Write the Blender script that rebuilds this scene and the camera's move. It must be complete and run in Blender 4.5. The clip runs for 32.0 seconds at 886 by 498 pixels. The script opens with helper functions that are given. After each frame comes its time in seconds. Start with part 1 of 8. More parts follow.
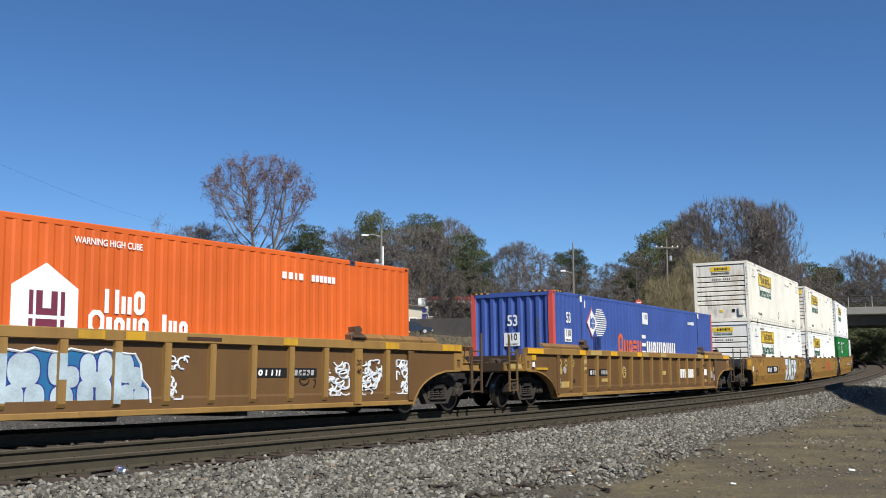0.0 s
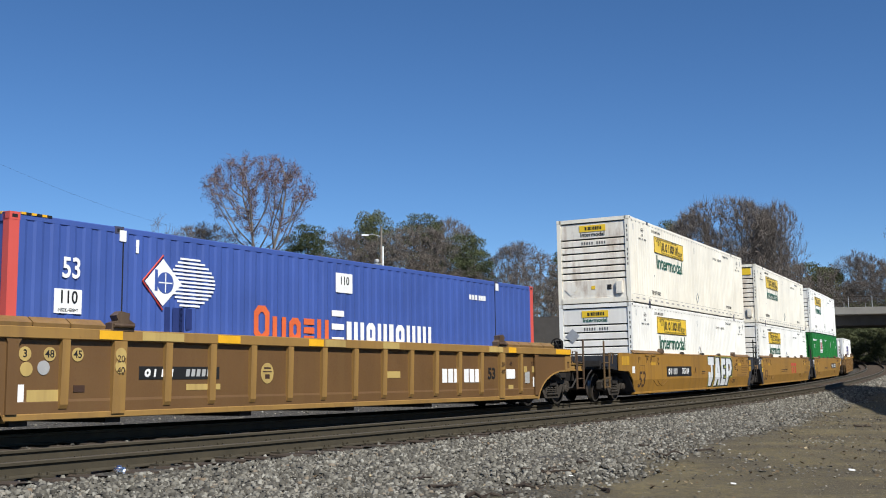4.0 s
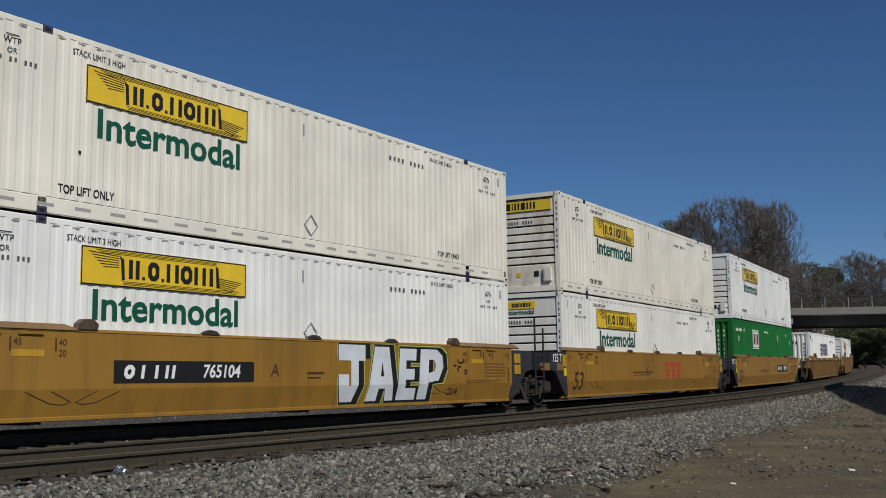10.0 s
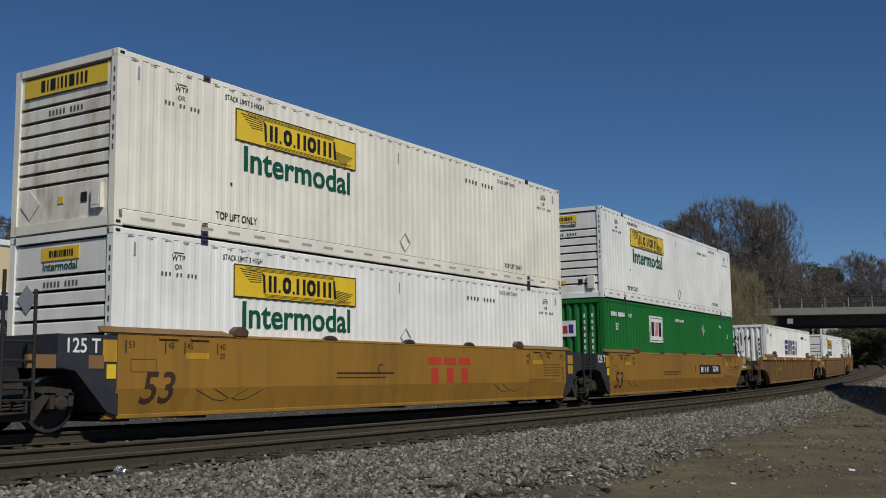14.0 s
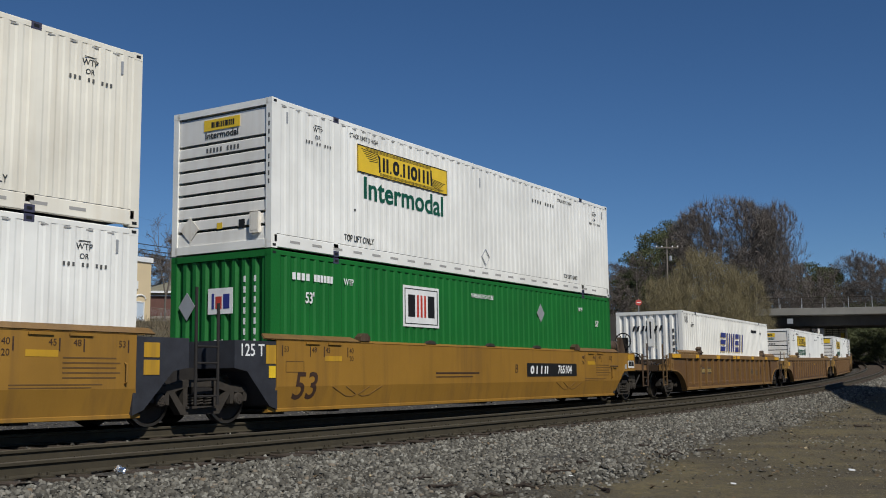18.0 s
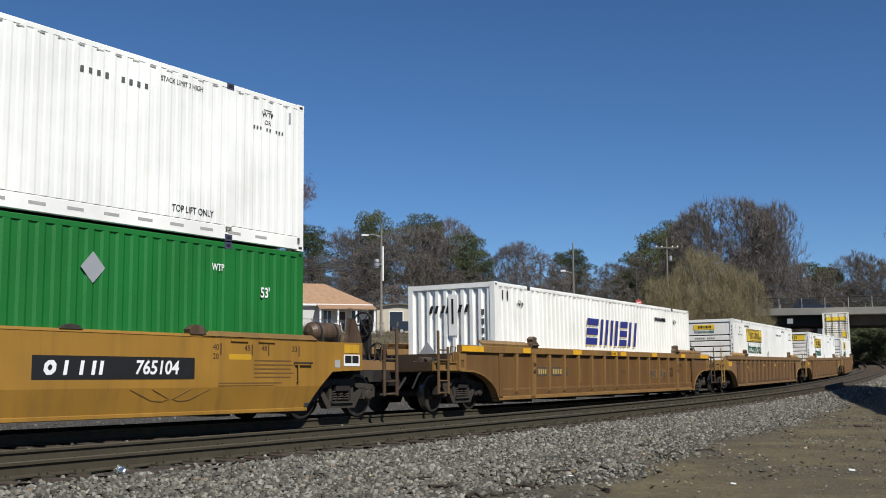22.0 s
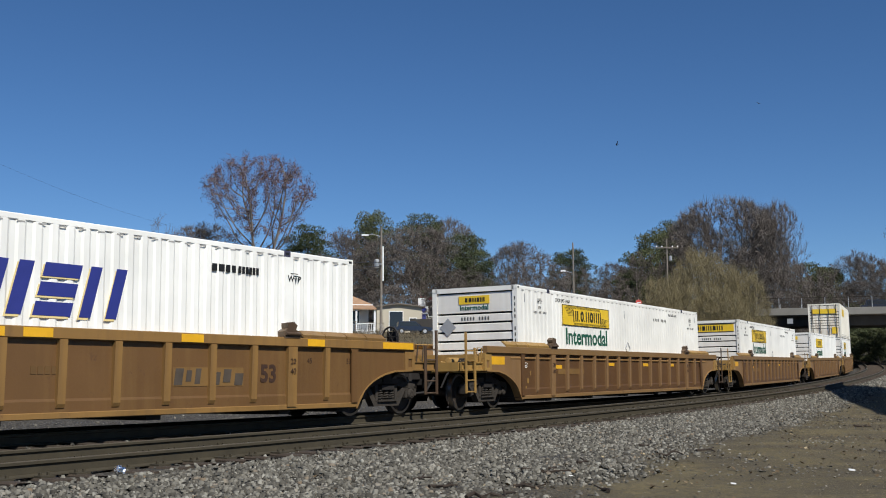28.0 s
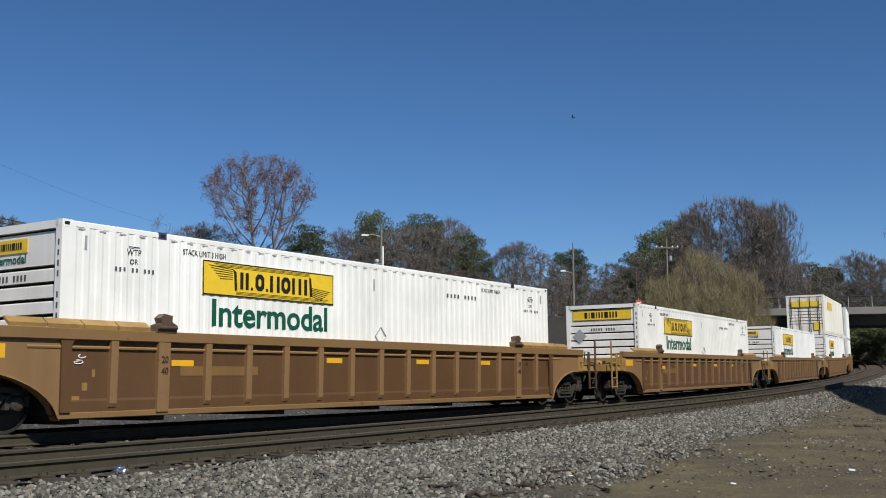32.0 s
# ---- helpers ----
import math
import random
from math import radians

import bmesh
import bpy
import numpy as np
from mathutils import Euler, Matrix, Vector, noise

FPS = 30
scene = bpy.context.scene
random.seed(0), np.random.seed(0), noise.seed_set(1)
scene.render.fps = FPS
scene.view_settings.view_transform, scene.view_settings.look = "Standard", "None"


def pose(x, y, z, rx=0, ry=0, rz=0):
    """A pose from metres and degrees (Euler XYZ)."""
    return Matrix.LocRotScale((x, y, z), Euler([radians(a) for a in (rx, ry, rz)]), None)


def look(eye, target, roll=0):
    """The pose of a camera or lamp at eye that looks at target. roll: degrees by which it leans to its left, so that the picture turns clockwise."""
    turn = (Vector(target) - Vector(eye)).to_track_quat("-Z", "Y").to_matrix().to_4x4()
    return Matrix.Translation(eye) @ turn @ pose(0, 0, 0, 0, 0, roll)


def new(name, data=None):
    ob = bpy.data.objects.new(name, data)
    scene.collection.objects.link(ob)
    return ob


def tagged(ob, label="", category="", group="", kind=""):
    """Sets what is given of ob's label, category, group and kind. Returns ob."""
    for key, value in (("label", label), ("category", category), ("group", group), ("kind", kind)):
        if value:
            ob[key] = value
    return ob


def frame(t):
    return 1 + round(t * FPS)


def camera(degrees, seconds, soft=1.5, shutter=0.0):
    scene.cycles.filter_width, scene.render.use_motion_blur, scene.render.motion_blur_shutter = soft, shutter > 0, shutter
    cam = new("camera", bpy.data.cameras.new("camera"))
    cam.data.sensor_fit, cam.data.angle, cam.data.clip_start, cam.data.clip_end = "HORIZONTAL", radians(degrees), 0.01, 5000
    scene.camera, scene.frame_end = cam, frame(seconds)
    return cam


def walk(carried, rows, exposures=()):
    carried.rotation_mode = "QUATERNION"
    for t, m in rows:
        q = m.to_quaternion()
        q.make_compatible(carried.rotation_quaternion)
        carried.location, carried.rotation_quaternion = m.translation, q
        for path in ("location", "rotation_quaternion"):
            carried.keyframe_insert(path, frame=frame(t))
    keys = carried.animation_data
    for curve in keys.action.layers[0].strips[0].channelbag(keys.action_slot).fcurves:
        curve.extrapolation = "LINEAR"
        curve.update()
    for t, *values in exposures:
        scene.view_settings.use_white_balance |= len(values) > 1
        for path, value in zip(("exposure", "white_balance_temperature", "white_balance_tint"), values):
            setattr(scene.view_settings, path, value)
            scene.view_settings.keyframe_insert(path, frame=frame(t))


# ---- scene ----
# ---- camera: stands still on a tripod beside the tracks ----
EYE_Z = 0.918
cam = camera(45.32, 32.0, 1.0)
CAM_POSE = Matrix.Translation((0, 0, EYE_Z)) @ pose(0, 0, 0, 90 + 6.647, 0, 0) @ pose(0, 0, 0, 0, 0, -0.055)
EXPOSURES = [(t, e, 6230, 10) for t, e in ((0, 0.32), (4, 0.30), (6, 0.00), (7, -0.14), (8, -0.54), (9.5, -0.59), (14, -0.62), (17.5, -0.52), (19, -0.30), (20, -0.22), (22, 0.03), (24, 0.01), (32, -0.03))]
walk(cam, [(0, CAM_POSE), (32, CAM_POSE)], EXPOSURES)

# ---- daylight: a low winter sun behind the camera, clear blue sky ----
SUN_AZ = math.atan2(-0.866, 0.50)
SUN_EL = radians(46)
world = bpy.data.worlds.new("clear_sky")
scene.world = world
world.use_nodes = True
wt = world.node_tree
sky = wt.nodes.new("ShaderNodeTexSky")
sky.sky_type = "NISHITA"
sky.sun_disc = False
sky.sun_elevation = SUN_EL
sky.sun_rotation = math.pi / 2 - SUN_AZ
sky.altitude = 300
sky.air_density, sky.dust_density, sky.ozone_density = 0.75, 0.0, 6.0
deep = wt.nodes.new("ShaderNodeHueSaturation")
deep.inputs["Saturation"].default_value = 1.10
wt.links.new(sky.outputs[0], deep.inputs["Color"])
wt.links.new(deep.outputs[0], wt.nodes["Background"].inputs[0])
wt.nodes["Background"].inputs[1].default_value = 0.086
sun_data = bpy.data.lights.new("sun", "SUN")
sun_data.energy, sun_data.angle, sun_data.color = 5.0, radians(0.55), (1.0, 0.945, 0.84)
sun = new("sun", sun_data)
sun_way = Vector((math.cos(SUN_EL) * math.cos(SUN_AZ), math.cos(SUN_EL) * math.sin(SUN_AZ), math.sin(SUN_EL)))
sun.matrix_world = look(sun_way * 300, (0, 0, 0))

# ---- the plan: the line of the track, in metres along it ----
STEP = 0.5
SG = np.arange(-80, 300, STEP)
BEND = np.interp(SG, [-20, 15, 45, 80, 115, 150], [0.231, 0.311, 0.038, 0.283, 0.194, 0.0]) * 0.01
_h = np.concatenate([[0], np.cumsum((BEND[1:] + BEND[:-1]) / 2 * STEP)])
ZERO = int(np.argmin(abs(SG)))
HEAD = _h - _h[ZERO] + radians(58.326)
_hm = (HEAD[1:] + HEAD[:-1]) / 2
LX = np.concatenate([[0], np.cumsum(np.cos(_hm) * STEP)])
LY = np.concatenate([[0], np.cumsum(np.sin(_hm) * STEP)])
LX, LY = LX - LX[ZERO], LY - LY[ZERO] + 27.104
SR = np.clip(SG, -40, 170)
LZ = 0.000434 * SR + 1.0764e-4 * SR ** 2
LEAN = 0.787


def line(s):
    """Place and heading of the train's track at s metres."""
    return (np.interp(s, SG, LX), np.interp(s, SG, LY), np.interp(s, SG, LZ), np.interp(s, SG, HEAD))


def gap_to_near(s):
    return 3.964 - 0.00607 * np.clip(s, -30, 110)


def near_rise(s):
    return 0.07 + 0.00614 * np.clip(s, -30, 110)


def beside(s, off, near=False):
    """A point off metres to the camera's side of the train's track, or of the near track."""
    x, y, z, h = line(s)
    if near:
        off = off + gap_to_near(s)
        z = z + near_rise(s)
    return x + off * np.sin(h), y - off * np.cos(h), z


def travelled(t):
    return 4.405 * t - 0.03523 * t * t / 2 + 0.0823e-3 * t ** 3


def track_coords(x, y):
    """s and off for places in the plan."""
    x, y = np.atleast_1d(x).astype(float), np.atleast_1d(y).astype(float)
    cs, co = np.empty_like(x), np.empty_like(x)
    px, py, ph, ps = LX[::4], LY[::4], HEAD[::4], SG[::4]
    for a in range(0, len(x), 4000):
        dx, dy = x[a:a + 4000, None] - px[None], y[a:a + 4000, None] - py[None]
        i = np.argmin(dx * dx + dy * dy, axis=1)
        r = np.arange(len(i))
        ex, ey = dx[r, i], dy[r, i]
        cs[a:a + 4000] = ps[i] + ex * np.cos(ph[i]) + ey * np.sin(ph[i])
        co[a:a + 4000] = ex * np.sin(ph[i]) - ey * np.cos(ph[i])
    return cs, co


def ground_height(x, y):
    s, d = track_coords(x, y)
    zt = np.interp(s, SG, LZ)
    zn = zt + near_rise(s)
    gap = gap_to_near(s)
    bed = zt + (zn - zt) * np.clip(d / gap, 0, 1) - 0.20
    z = bed
    d2 = np.maximum(d - gap - 1.35, 0)
    z = z - 0.10 * np.clip(d2 / 1.2, 0, 1)
    # the bank on the far side
    up = np.interp(-d, [2.0, 4.0, 7.0, 12, 20, 32, 46, 60, 75, 90, 160, 400], [0, -0.35, -0.35, 0.5, 2.1, 3.5, 4.6, 6.0, 7.3, 8.2, 10, 16])
    low = np.interp(-d, [2.0, 50, 90], [1, 1, 0])
    z = np.where(d < -2.0, bed * low + up - 0.2 * (1 - low), z)
    # the bank beyond the bend, on the outside of the curve
    far = np.clip((s - 95) / 40, 0, 1)
    z = z + far * np.interp(d, [7, 14, 30, 60], [0, 2.5, 6, 7])
    return z


# ---- helpers for meshes ----
class Build:
    """Gathers vertices and faces for one mesh."""

    def __init__(self):
        self.v, self.f, self.m = [], [], []

    def add(self, verts, faces, mat=0):
        n = len(self.v)
        self.v.extend(tuple(map(float, p)) for p in verts)
        self.f.extend(tuple(i + n for i in q) for q in faces)
        self.m.extend([mat] * len(faces))
        return self

    def box(self, x0, x1, y0, y1, z0, z1, mat=0, c=0.0):
        """A box; with c, its four long vertical-plane edges along x are chamfered."""
        if c <= 0:
            v = [(x, y, z) for z in (z0, z1) for y in (y0, y1) for x in (x0, x1)]
            return self.add(v, [(0, 2, 3, 1), (4, 5, 7, 6), (0, 1, 5, 4), (2, 6, 7, 3), (0, 4, 6, 2), (1, 3, 7, 5)], mat)
        prof = [(y0 + c, z0), (y1 - c, z0), (y1, z0 + c), (y1, z1 - c), (y1 - c, z1), (y0 + c, z1), (y0, z1 - c), (y0, z0 + c)]
        return self.prism_x(prof, x0, x1, mat)

    def prism_x(self, prof, x0, x1, mat=0):
        """A profile in y, z drawn along x."""
        n = len(prof)
        v = [(x0, y, z) for y, z in prof] + [(x1, y, z) for y, z in prof]
        f = [(i, (i + 1) % n, n + (i + 1) % n, n + i) for i in range(n)] + [tuple(range(n - 1, -1, -1)), tuple(range(n, 2 * n))]
        return self.add(v, f, mat)

    def prism_y(self, prof, y0, y1, mat=0):
        """A profile in x, z drawn along y."""
        n = len(prof)
        v = [(x, y0, z) for x, z in prof] + [(x, y1, z) for x, z in prof]
        f = [(i, (i + 1) % n, n + (i + 1) % n, n + i) for i in range(n)] + [tuple(range(n - 1, -1, -1)), tuple(range(n, 2 * n))]
        return self.add(v, f, mat)

    def prism_z(self, prof, z0, z1, mat=0):
        n = len(prof)
        v = [(x, y, z0) for x, y in prof] + [(x, y, z1) for x, y in prof]
        f = [(i, (i + 1) % n, n + (i + 1) % n, n + i) for i in range(n)] + [tuple(range(n - 1, -1, -1)), tuple(range(n, 2 * n))]
        return self.add(v, f, mat)

    def tube(self, pts, r, n=8, mat=0, cap=True, r1=None):
        """A round bar along points; r1 is the radius at its end."""
        pts = [Vector(p) for p in pts]
        k = len(pts)
        vs = []
        side = None
        for i, p in enumerate(pts):
            d = (pts[min(i + 1, k - 1)] - pts[max(i - 1, 0)])
            d = d.normalized() if d.length > 1e-9 else Vector((0, 0, 1))
            if side is None:
                side = d.orthogonal().normalized()
            side = (side - d * side.dot(d))
            side = side.normalized() if side.length > 1e-6 else d.orthogonal().normalized()
            up = d.cross(side)
            rr = r if r1 is None else r + (r1 - r) * i / max(k - 1, 1)
            for j in range(n):
                a = 2 * math.pi * j / n
                vs.append(p + side * (math.cos(a) * rr) + up * (math.sin(a) * rr))
        f = [(i * n + j, i * n + (j + 1) % n, (i + 1) * n + (j + 1) % n, (i + 1) * n + j) for i in range(k - 1) for j in range(n)]
        if cap:
            f += [tuple(range(n - 1, -1, -1)), tuple(range((k - 1) * n, k * n))]
        return self.add(vs, f, mat)

    def turned(self, prof, axis="y", n=20, mat=0, at=(0, 0, 0)):
        """A profile of (radius, place along the axis) turned round it."""
        vs, f = [], []
        for r, h in prof:
            for j in range(n):
                a = 2 * math.pi * j / n
                c, s = r * math.cos(a), r * math.sin(a)
                p = {"y": (c, h, s), "z": (c, s, h), "x": (h, c, s)}[axis]
                vs.append((p[0] + at[0], p[1] + at[1], p[2] + at[2]))
        k = len(prof)
        for i in range(k - 1):
            for j in range(n):
                f.append((i * n + j, i * n + (j + 1) % n, (i + 1) * n + (j + 1) % n, (i + 1) * n + j))
        f += [tuple(range(n - 1, -1, -1)), tuple(range((k - 1) * n, k * n))]
        return self.add(vs, f, mat)

    def mesh(self, name, mats, smooth=False):
        me = bpy.data.meshes.new(name)
        me.from_pydata(self.v, [], self.f)
        for m in (mats if isinstance(mats, (list, tuple)) else [mats]):
            me.materials.append(m)
        if any(self.m):
            me.polygons.foreach_set("material_index", self.m)
        if smooth:
            me.polygons.foreach_set("use_smooth", [True] * len(me.polygons))
        bm = bmesh.new()
        bm.from_mesh(me)
        bmesh.ops.recalc_face_normals(bm, faces=bm.faces[:])
        bm.to_mesh(me)
        bm.free()
        me.update()
        return me


def part(name, b, mats, parent, label="", at=None, smooth=False):
    """One mesh object under a thing or a part. b: a Build or a mesh that is shared."""
    me = b.mesh(name, mats, smooth) if isinstance(b, Build) else b
    ob = new(name, me)
    ob.parent = parent
    if at is not None:
        ob.matrix_basis = at if isinstance(at, Matrix) else Matrix.Translation(at)
    return tagged(ob, label)


def thing(name, label, category, group="", at=None):
    ob = new(name)
    ob.empty_display_size = 0.2
    if at is not None:
        ob.matrix_basis = at
    return tagged(ob, label, category, group)


def solid(name, b, mats, label="", category="", group="", kind="", at=None, smooth=False):
    """A thing that is one mesh."""
    me = b.mesh(name, mats, smooth) if isinstance(b, Build) else b
    ob = new(name, me)
    if at is not None:
        ob.matrix_basis = at
    return tagged(ob, label, category, group, kind)

# ---- materials ----
def nodes(name, rough=0.6, metal=0.0):
    m = bpy.data.materials.new(name)
    m.use_nodes = True
    t = m.node_tree
    p = t.nodes["Principled BSDF"]
    p.inputs["Roughness"].default_value = rough
    p.inputs["Metallic"].default_value = metal
    return m, t, p


def noise_tex(t, scale, detail=4, coord="Object", stretch=(1, 1, 1), rough=0.55):
    c = t.nodes.new("ShaderNodeTexCoord")
    mp = t.nodes.new("ShaderNodeMapping")
    mp.inputs["Scale"].default_value = stretch
    n = t.nodes.new("ShaderNodeTexNoise")
    n.inputs["Scale"].default_value = scale
    n.inputs["Detail"].default_value = detail
    n.inputs["Roughness"].default_value = rough
    t.links.new(c.outputs[coord], mp.inputs[0])
    t.links.new(mp.outputs[0], n.inputs["Vector"])
    return n.outputs["Fac"]


def ramp(t, fac, stops):
    r = t.nodes.new("ShaderNodeValToRGB")
    e = r.color_ramp.elements
    while len(e) < len(stops):
        e.new(0.5)
    for el, (p, c) in zip(e, stops):
        el.position, el.color = p, (*c, 1) if len(c) == 3 else c
    t.links.new(fac, r.inputs[0])
    return r.outputs[0]


def mixed(t, fac, a, b):
    x = t.nodes.new("ShaderNodeMix")
    x.data_type = "RGBA"
    for sock, v in ((x.inputs["Factor"], fac), (x.inputs["A"], a), (x.inputs["B"], b)):
        if isinstance(v, (int, float)):
            sock.default_value = v
        elif isinstance(v, tuple):
            sock.default_value = (*v, 1)
        else:
            t.links.new(v, sock)
    return x.outputs["Result"]


def math_node(t, op, a, b=0.0):
    x = t.nodes.new("ShaderNodeMath")
    x.operation = op
    for sock, v in zip(x.inputs, (a, b)):
        if isinstance(v, (int, float)):
            sock.default_value = v
        else:
            t.links.new(v, sock)
    return x.outputs[0]


def bump(t, p, height, strength=0.3, dist=0.01):
    b = t.nodes.new("ShaderNodeBump")
    b.inputs["Strength"].default_value = strength
    b.inputs["Distance"].default_value = dist
    t.links.new(height, b.inputs["Height"])
    t.links.new(b.outputs[0], p.inputs["Normal"])


def plain(name, col, rough=0.6, metal=0.0, vary=0.12, scale=3.0, relief=0.0):
    """A colour with faint mottling at two scales."""
    m, t, p = nodes(name, rough, metal)
    a, b = noise_tex(t, scale), noise_tex(t, scale * 14, 3)
    f = math_node(t, "ADD", math_node(t, "MULTIPLY", a, 0.7), math_node(t, "MULTIPLY", b, 0.3))
    lo, hi = tuple(c * (1 - vary) for c in col), tuple(min(c * (1 + vary), 1) for c in col)
    t.links.new(ramp(t, f, [(0.3, lo), (0.7, hi)]), p.inputs["Base Color"])
    if relief:
        bump(t, p, b, relief, 0.01)
    return m


def painted(name, col, rust=(0.13, 0.055, 0.025), wear=0.35, rough=0.5, streak=0.5, dirt=(0.2, 0.15, 0.1), blot=0.0):
    """Weathered paint on steel: blotches, streaks that run down, and rust spots."""
    m, t, p = nodes(name, rough)
    big = noise_tex(t, 0.7, 4)
    run = noise_tex(t, 3.0, 4, stretch=(1.6, 1.6, 0.12))
    fine = noise_tex(t, 30, 3)
    spot = noise_tex(t, 5.5, 6, rough=0.7)
    lo, hi = tuple(c * 0.86 for c in col), tuple(min(1, c * 1.08) for c in col)
    base = ramp(t, big, [(0.3, lo), (0.7, hi)])
    sf = ramp(t, run, [(0.46, (0, 0, 0)), (0.75, (streak, streak, streak))])
    base = mixed(t, sf, base, dirt)
    rf = ramp(t, spot, [(0.70 - 0.15 * wear, (0, 0, 0)), (0.80 - 0.13 * wear, (1, 1, 1))])
    base = mixed(t, math_node(t, "MULTIPLY", rf, min(1.0, wear * 1.6)), base, rust)
    if blot:
        bf = ramp(t, noise_tex(t, 1.5, 6, stretch=(1.5, 1.5, 0.5), rough=0.65), [(0.53, (0, 0, 0)), (0.68, (blot, blot, blot))])
        base = mixed(t, bf, base, (0.25, 0.13, 0.055))
    t.links.new(base, p.inputs["Base Color"])
    t.links.new(ramp(t, fine, [(0.3, (rough * 0.8,) * 3), (0.7, (min(1, rough * 1.25),) * 3)]), p.inputs["Roughness"])
    bump(t, p, math_node(t, "ADD", big, math_node(t, "MULTIPLY", fine, 0.08)), 0.25, 0.02)
    return m


M = {}
M["white"] = painted("white_container_paint", (0.90, 0.89, 0.83), wear=0.03, streak=0.10, dirt=(0.60, 0.53, 0.42))
M["cream"] = painted("cream_container_paint", (0.88, 0.835, 0.71), wear=0.08, streak=0.22, dirt=(0.58, 0.46, 0.29))
M["grey_end"] = painted("stained_end_paint", (0.83, 0.79, 0.69), wear=0.25, streak=0.35, dirt=(0.42, 0.28, 0.15), rust=(0.16, 0.085, 0.045), blot=0.5)
M["clean_end"] = painted("white_end_paint", (0.84, 0.82, 0.76), wear=0.08, streak=0.2, dirt=(0.5, 0.43, 0.33))
M["orange"] = painted("orange_container_paint", (0.64, 0.118, 0.016), wear=0.06, streak=0.14, dirt=(0.48, 0.11, 0.03))
M["blue"] = painted("blue_container_paint", (0.05, 0.095, 0.33), wear=0.1, streak=0.2, dirt=(0.07, 0.1, 0.25))
M["red"] = painted("red_post_paint", (0.62, 0.09, 0.07), wear=0.1, streak=0.1)
M["green"] = painted("green_container_paint", (0.004, 0.145, 0.018), wear=0.08, rough=0.65, streak=0.12, dirt=(0.015, 0.11, 0.03))
M["car_yellow"] = painted("yellow_car_paint", (0.32, 0.167, 0.024), wear=0.25, streak=0.45, dirt=(0.13, 0.07, 0.025))
M["car_ochre"] = painted("ochre_car_paint", (0.29, 0.168, 0.047), wear=0.35, streak=0.5, dirt=(0.17, 0.095, 0.04))
M["car_slanted"] = painted("worn_brown_ochre_car_paint", (0.255, 0.142, 0.042), wear=0.45, streak=0.6, dirt=(0.14, 0.08, 0.035))
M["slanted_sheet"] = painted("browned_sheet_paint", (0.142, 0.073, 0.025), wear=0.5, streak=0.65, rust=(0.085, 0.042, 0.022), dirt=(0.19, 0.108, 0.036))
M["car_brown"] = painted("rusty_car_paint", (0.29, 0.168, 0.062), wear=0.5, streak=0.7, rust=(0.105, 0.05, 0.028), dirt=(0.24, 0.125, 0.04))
# ochre cars' side sheets, a darker brown than their posts
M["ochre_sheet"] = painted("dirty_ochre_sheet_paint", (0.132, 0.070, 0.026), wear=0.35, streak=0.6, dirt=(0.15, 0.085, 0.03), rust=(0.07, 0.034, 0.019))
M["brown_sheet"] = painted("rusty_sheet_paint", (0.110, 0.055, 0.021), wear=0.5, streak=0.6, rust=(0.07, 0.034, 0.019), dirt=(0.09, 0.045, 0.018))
M["brown_post"] = painted("rusty_post_paint", (0.225, 0.128, 0.052), wear=0.5, streak=0.6, rust=(0.10, 0.046, 0.024), dirt=(0.25, 0.15, 0.075))
M["platform_tan"] = painted("tan_platform_paint", (0.36, 0.215, 0.06), wear=0.45, streak=0.5, dirt=(0.16, 0.09, 0.035))
# much darker than the tan platform paint
M["platform_dark"] = painted("grimy_platform_paint", (0.055, 0.035, 0.018), wear=0.7, streak=0.7, rust=(0.03, 0.02, 0.014), dirt=(0.06, 0.04, 0.025))
M["guide_board"] = painted("worn_tan_guide_paint", (0.23, 0.132, 0.043), wear=0.5, streak=0.5, dirt=(0.12, 0.07, 0.03))
M["platform_worn"] = painted("worn_ladder_paint", (0.14, 0.085, 0.033), wear=0.6, streak=0.5, dirt=(0.08, 0.05, 0.028))
M["brown_chord"] = painted("rusty_chord_paint", (0.215, 0.125, 0.046), wear=0.55, streak=0.5, rust=(0.08, 0.04, 0.024), dirt=(0.22, 0.125, 0.055))
M["safety"] = plain("yellow_reflective_stripe", (0.75, 0.40, 0.02), 0.35)
M["worn_stripe"] = painted("worn_yellow_stripe", (0.55, 0.31, 0.02), wear=0.5, streak=0.6, dirt=(0.25, 0.14, 0.04))
M["pale_edge"] = plain("pale_yellow_vinyl_edge", (0.78, 0.62, 0.28), 0.5)
M["pale_decal"] = painted("pale_ochre_stencil", (0.46, 0.33, 0.11), wear=0.3, streak=0.5, dirt=(0.25, 0.16, 0.06))
M["logo_yellow"] = plain("yellow_vinyl_panel", (0.82, 0.55, 0.03), 0.4)
M["black"] = plain("black_paint", (0.012, 0.012, 0.012), 0.55)
M["logo_green"] = plain("dark_green_vinyl", (0.008, 0.09, 0.05), 0.45)
M["navy"] = plain("navy_vinyl", (0.03, 0.04, 0.22), 0.45)
M["white_mark"] = plain("white_vinyl", (0.82, 0.82, 0.8), 0.5)
M["red_mark"] = plain("red_vinyl", (0.5, 0.05, 0.03), 0.5)
M["faded_dark"] = plain("faded_grey_brown_marking", (0.075, 0.058, 0.042), 0.7, 0, 0.3, 4.0)
M["faint_mark"] = plain("faded_brown_stencil", (0.12, 0.065, 0.02), 0.6)
M["mark_brown"] = plain("faded_dark_lettering", (0.05, 0.025, 0.015), 0.6)
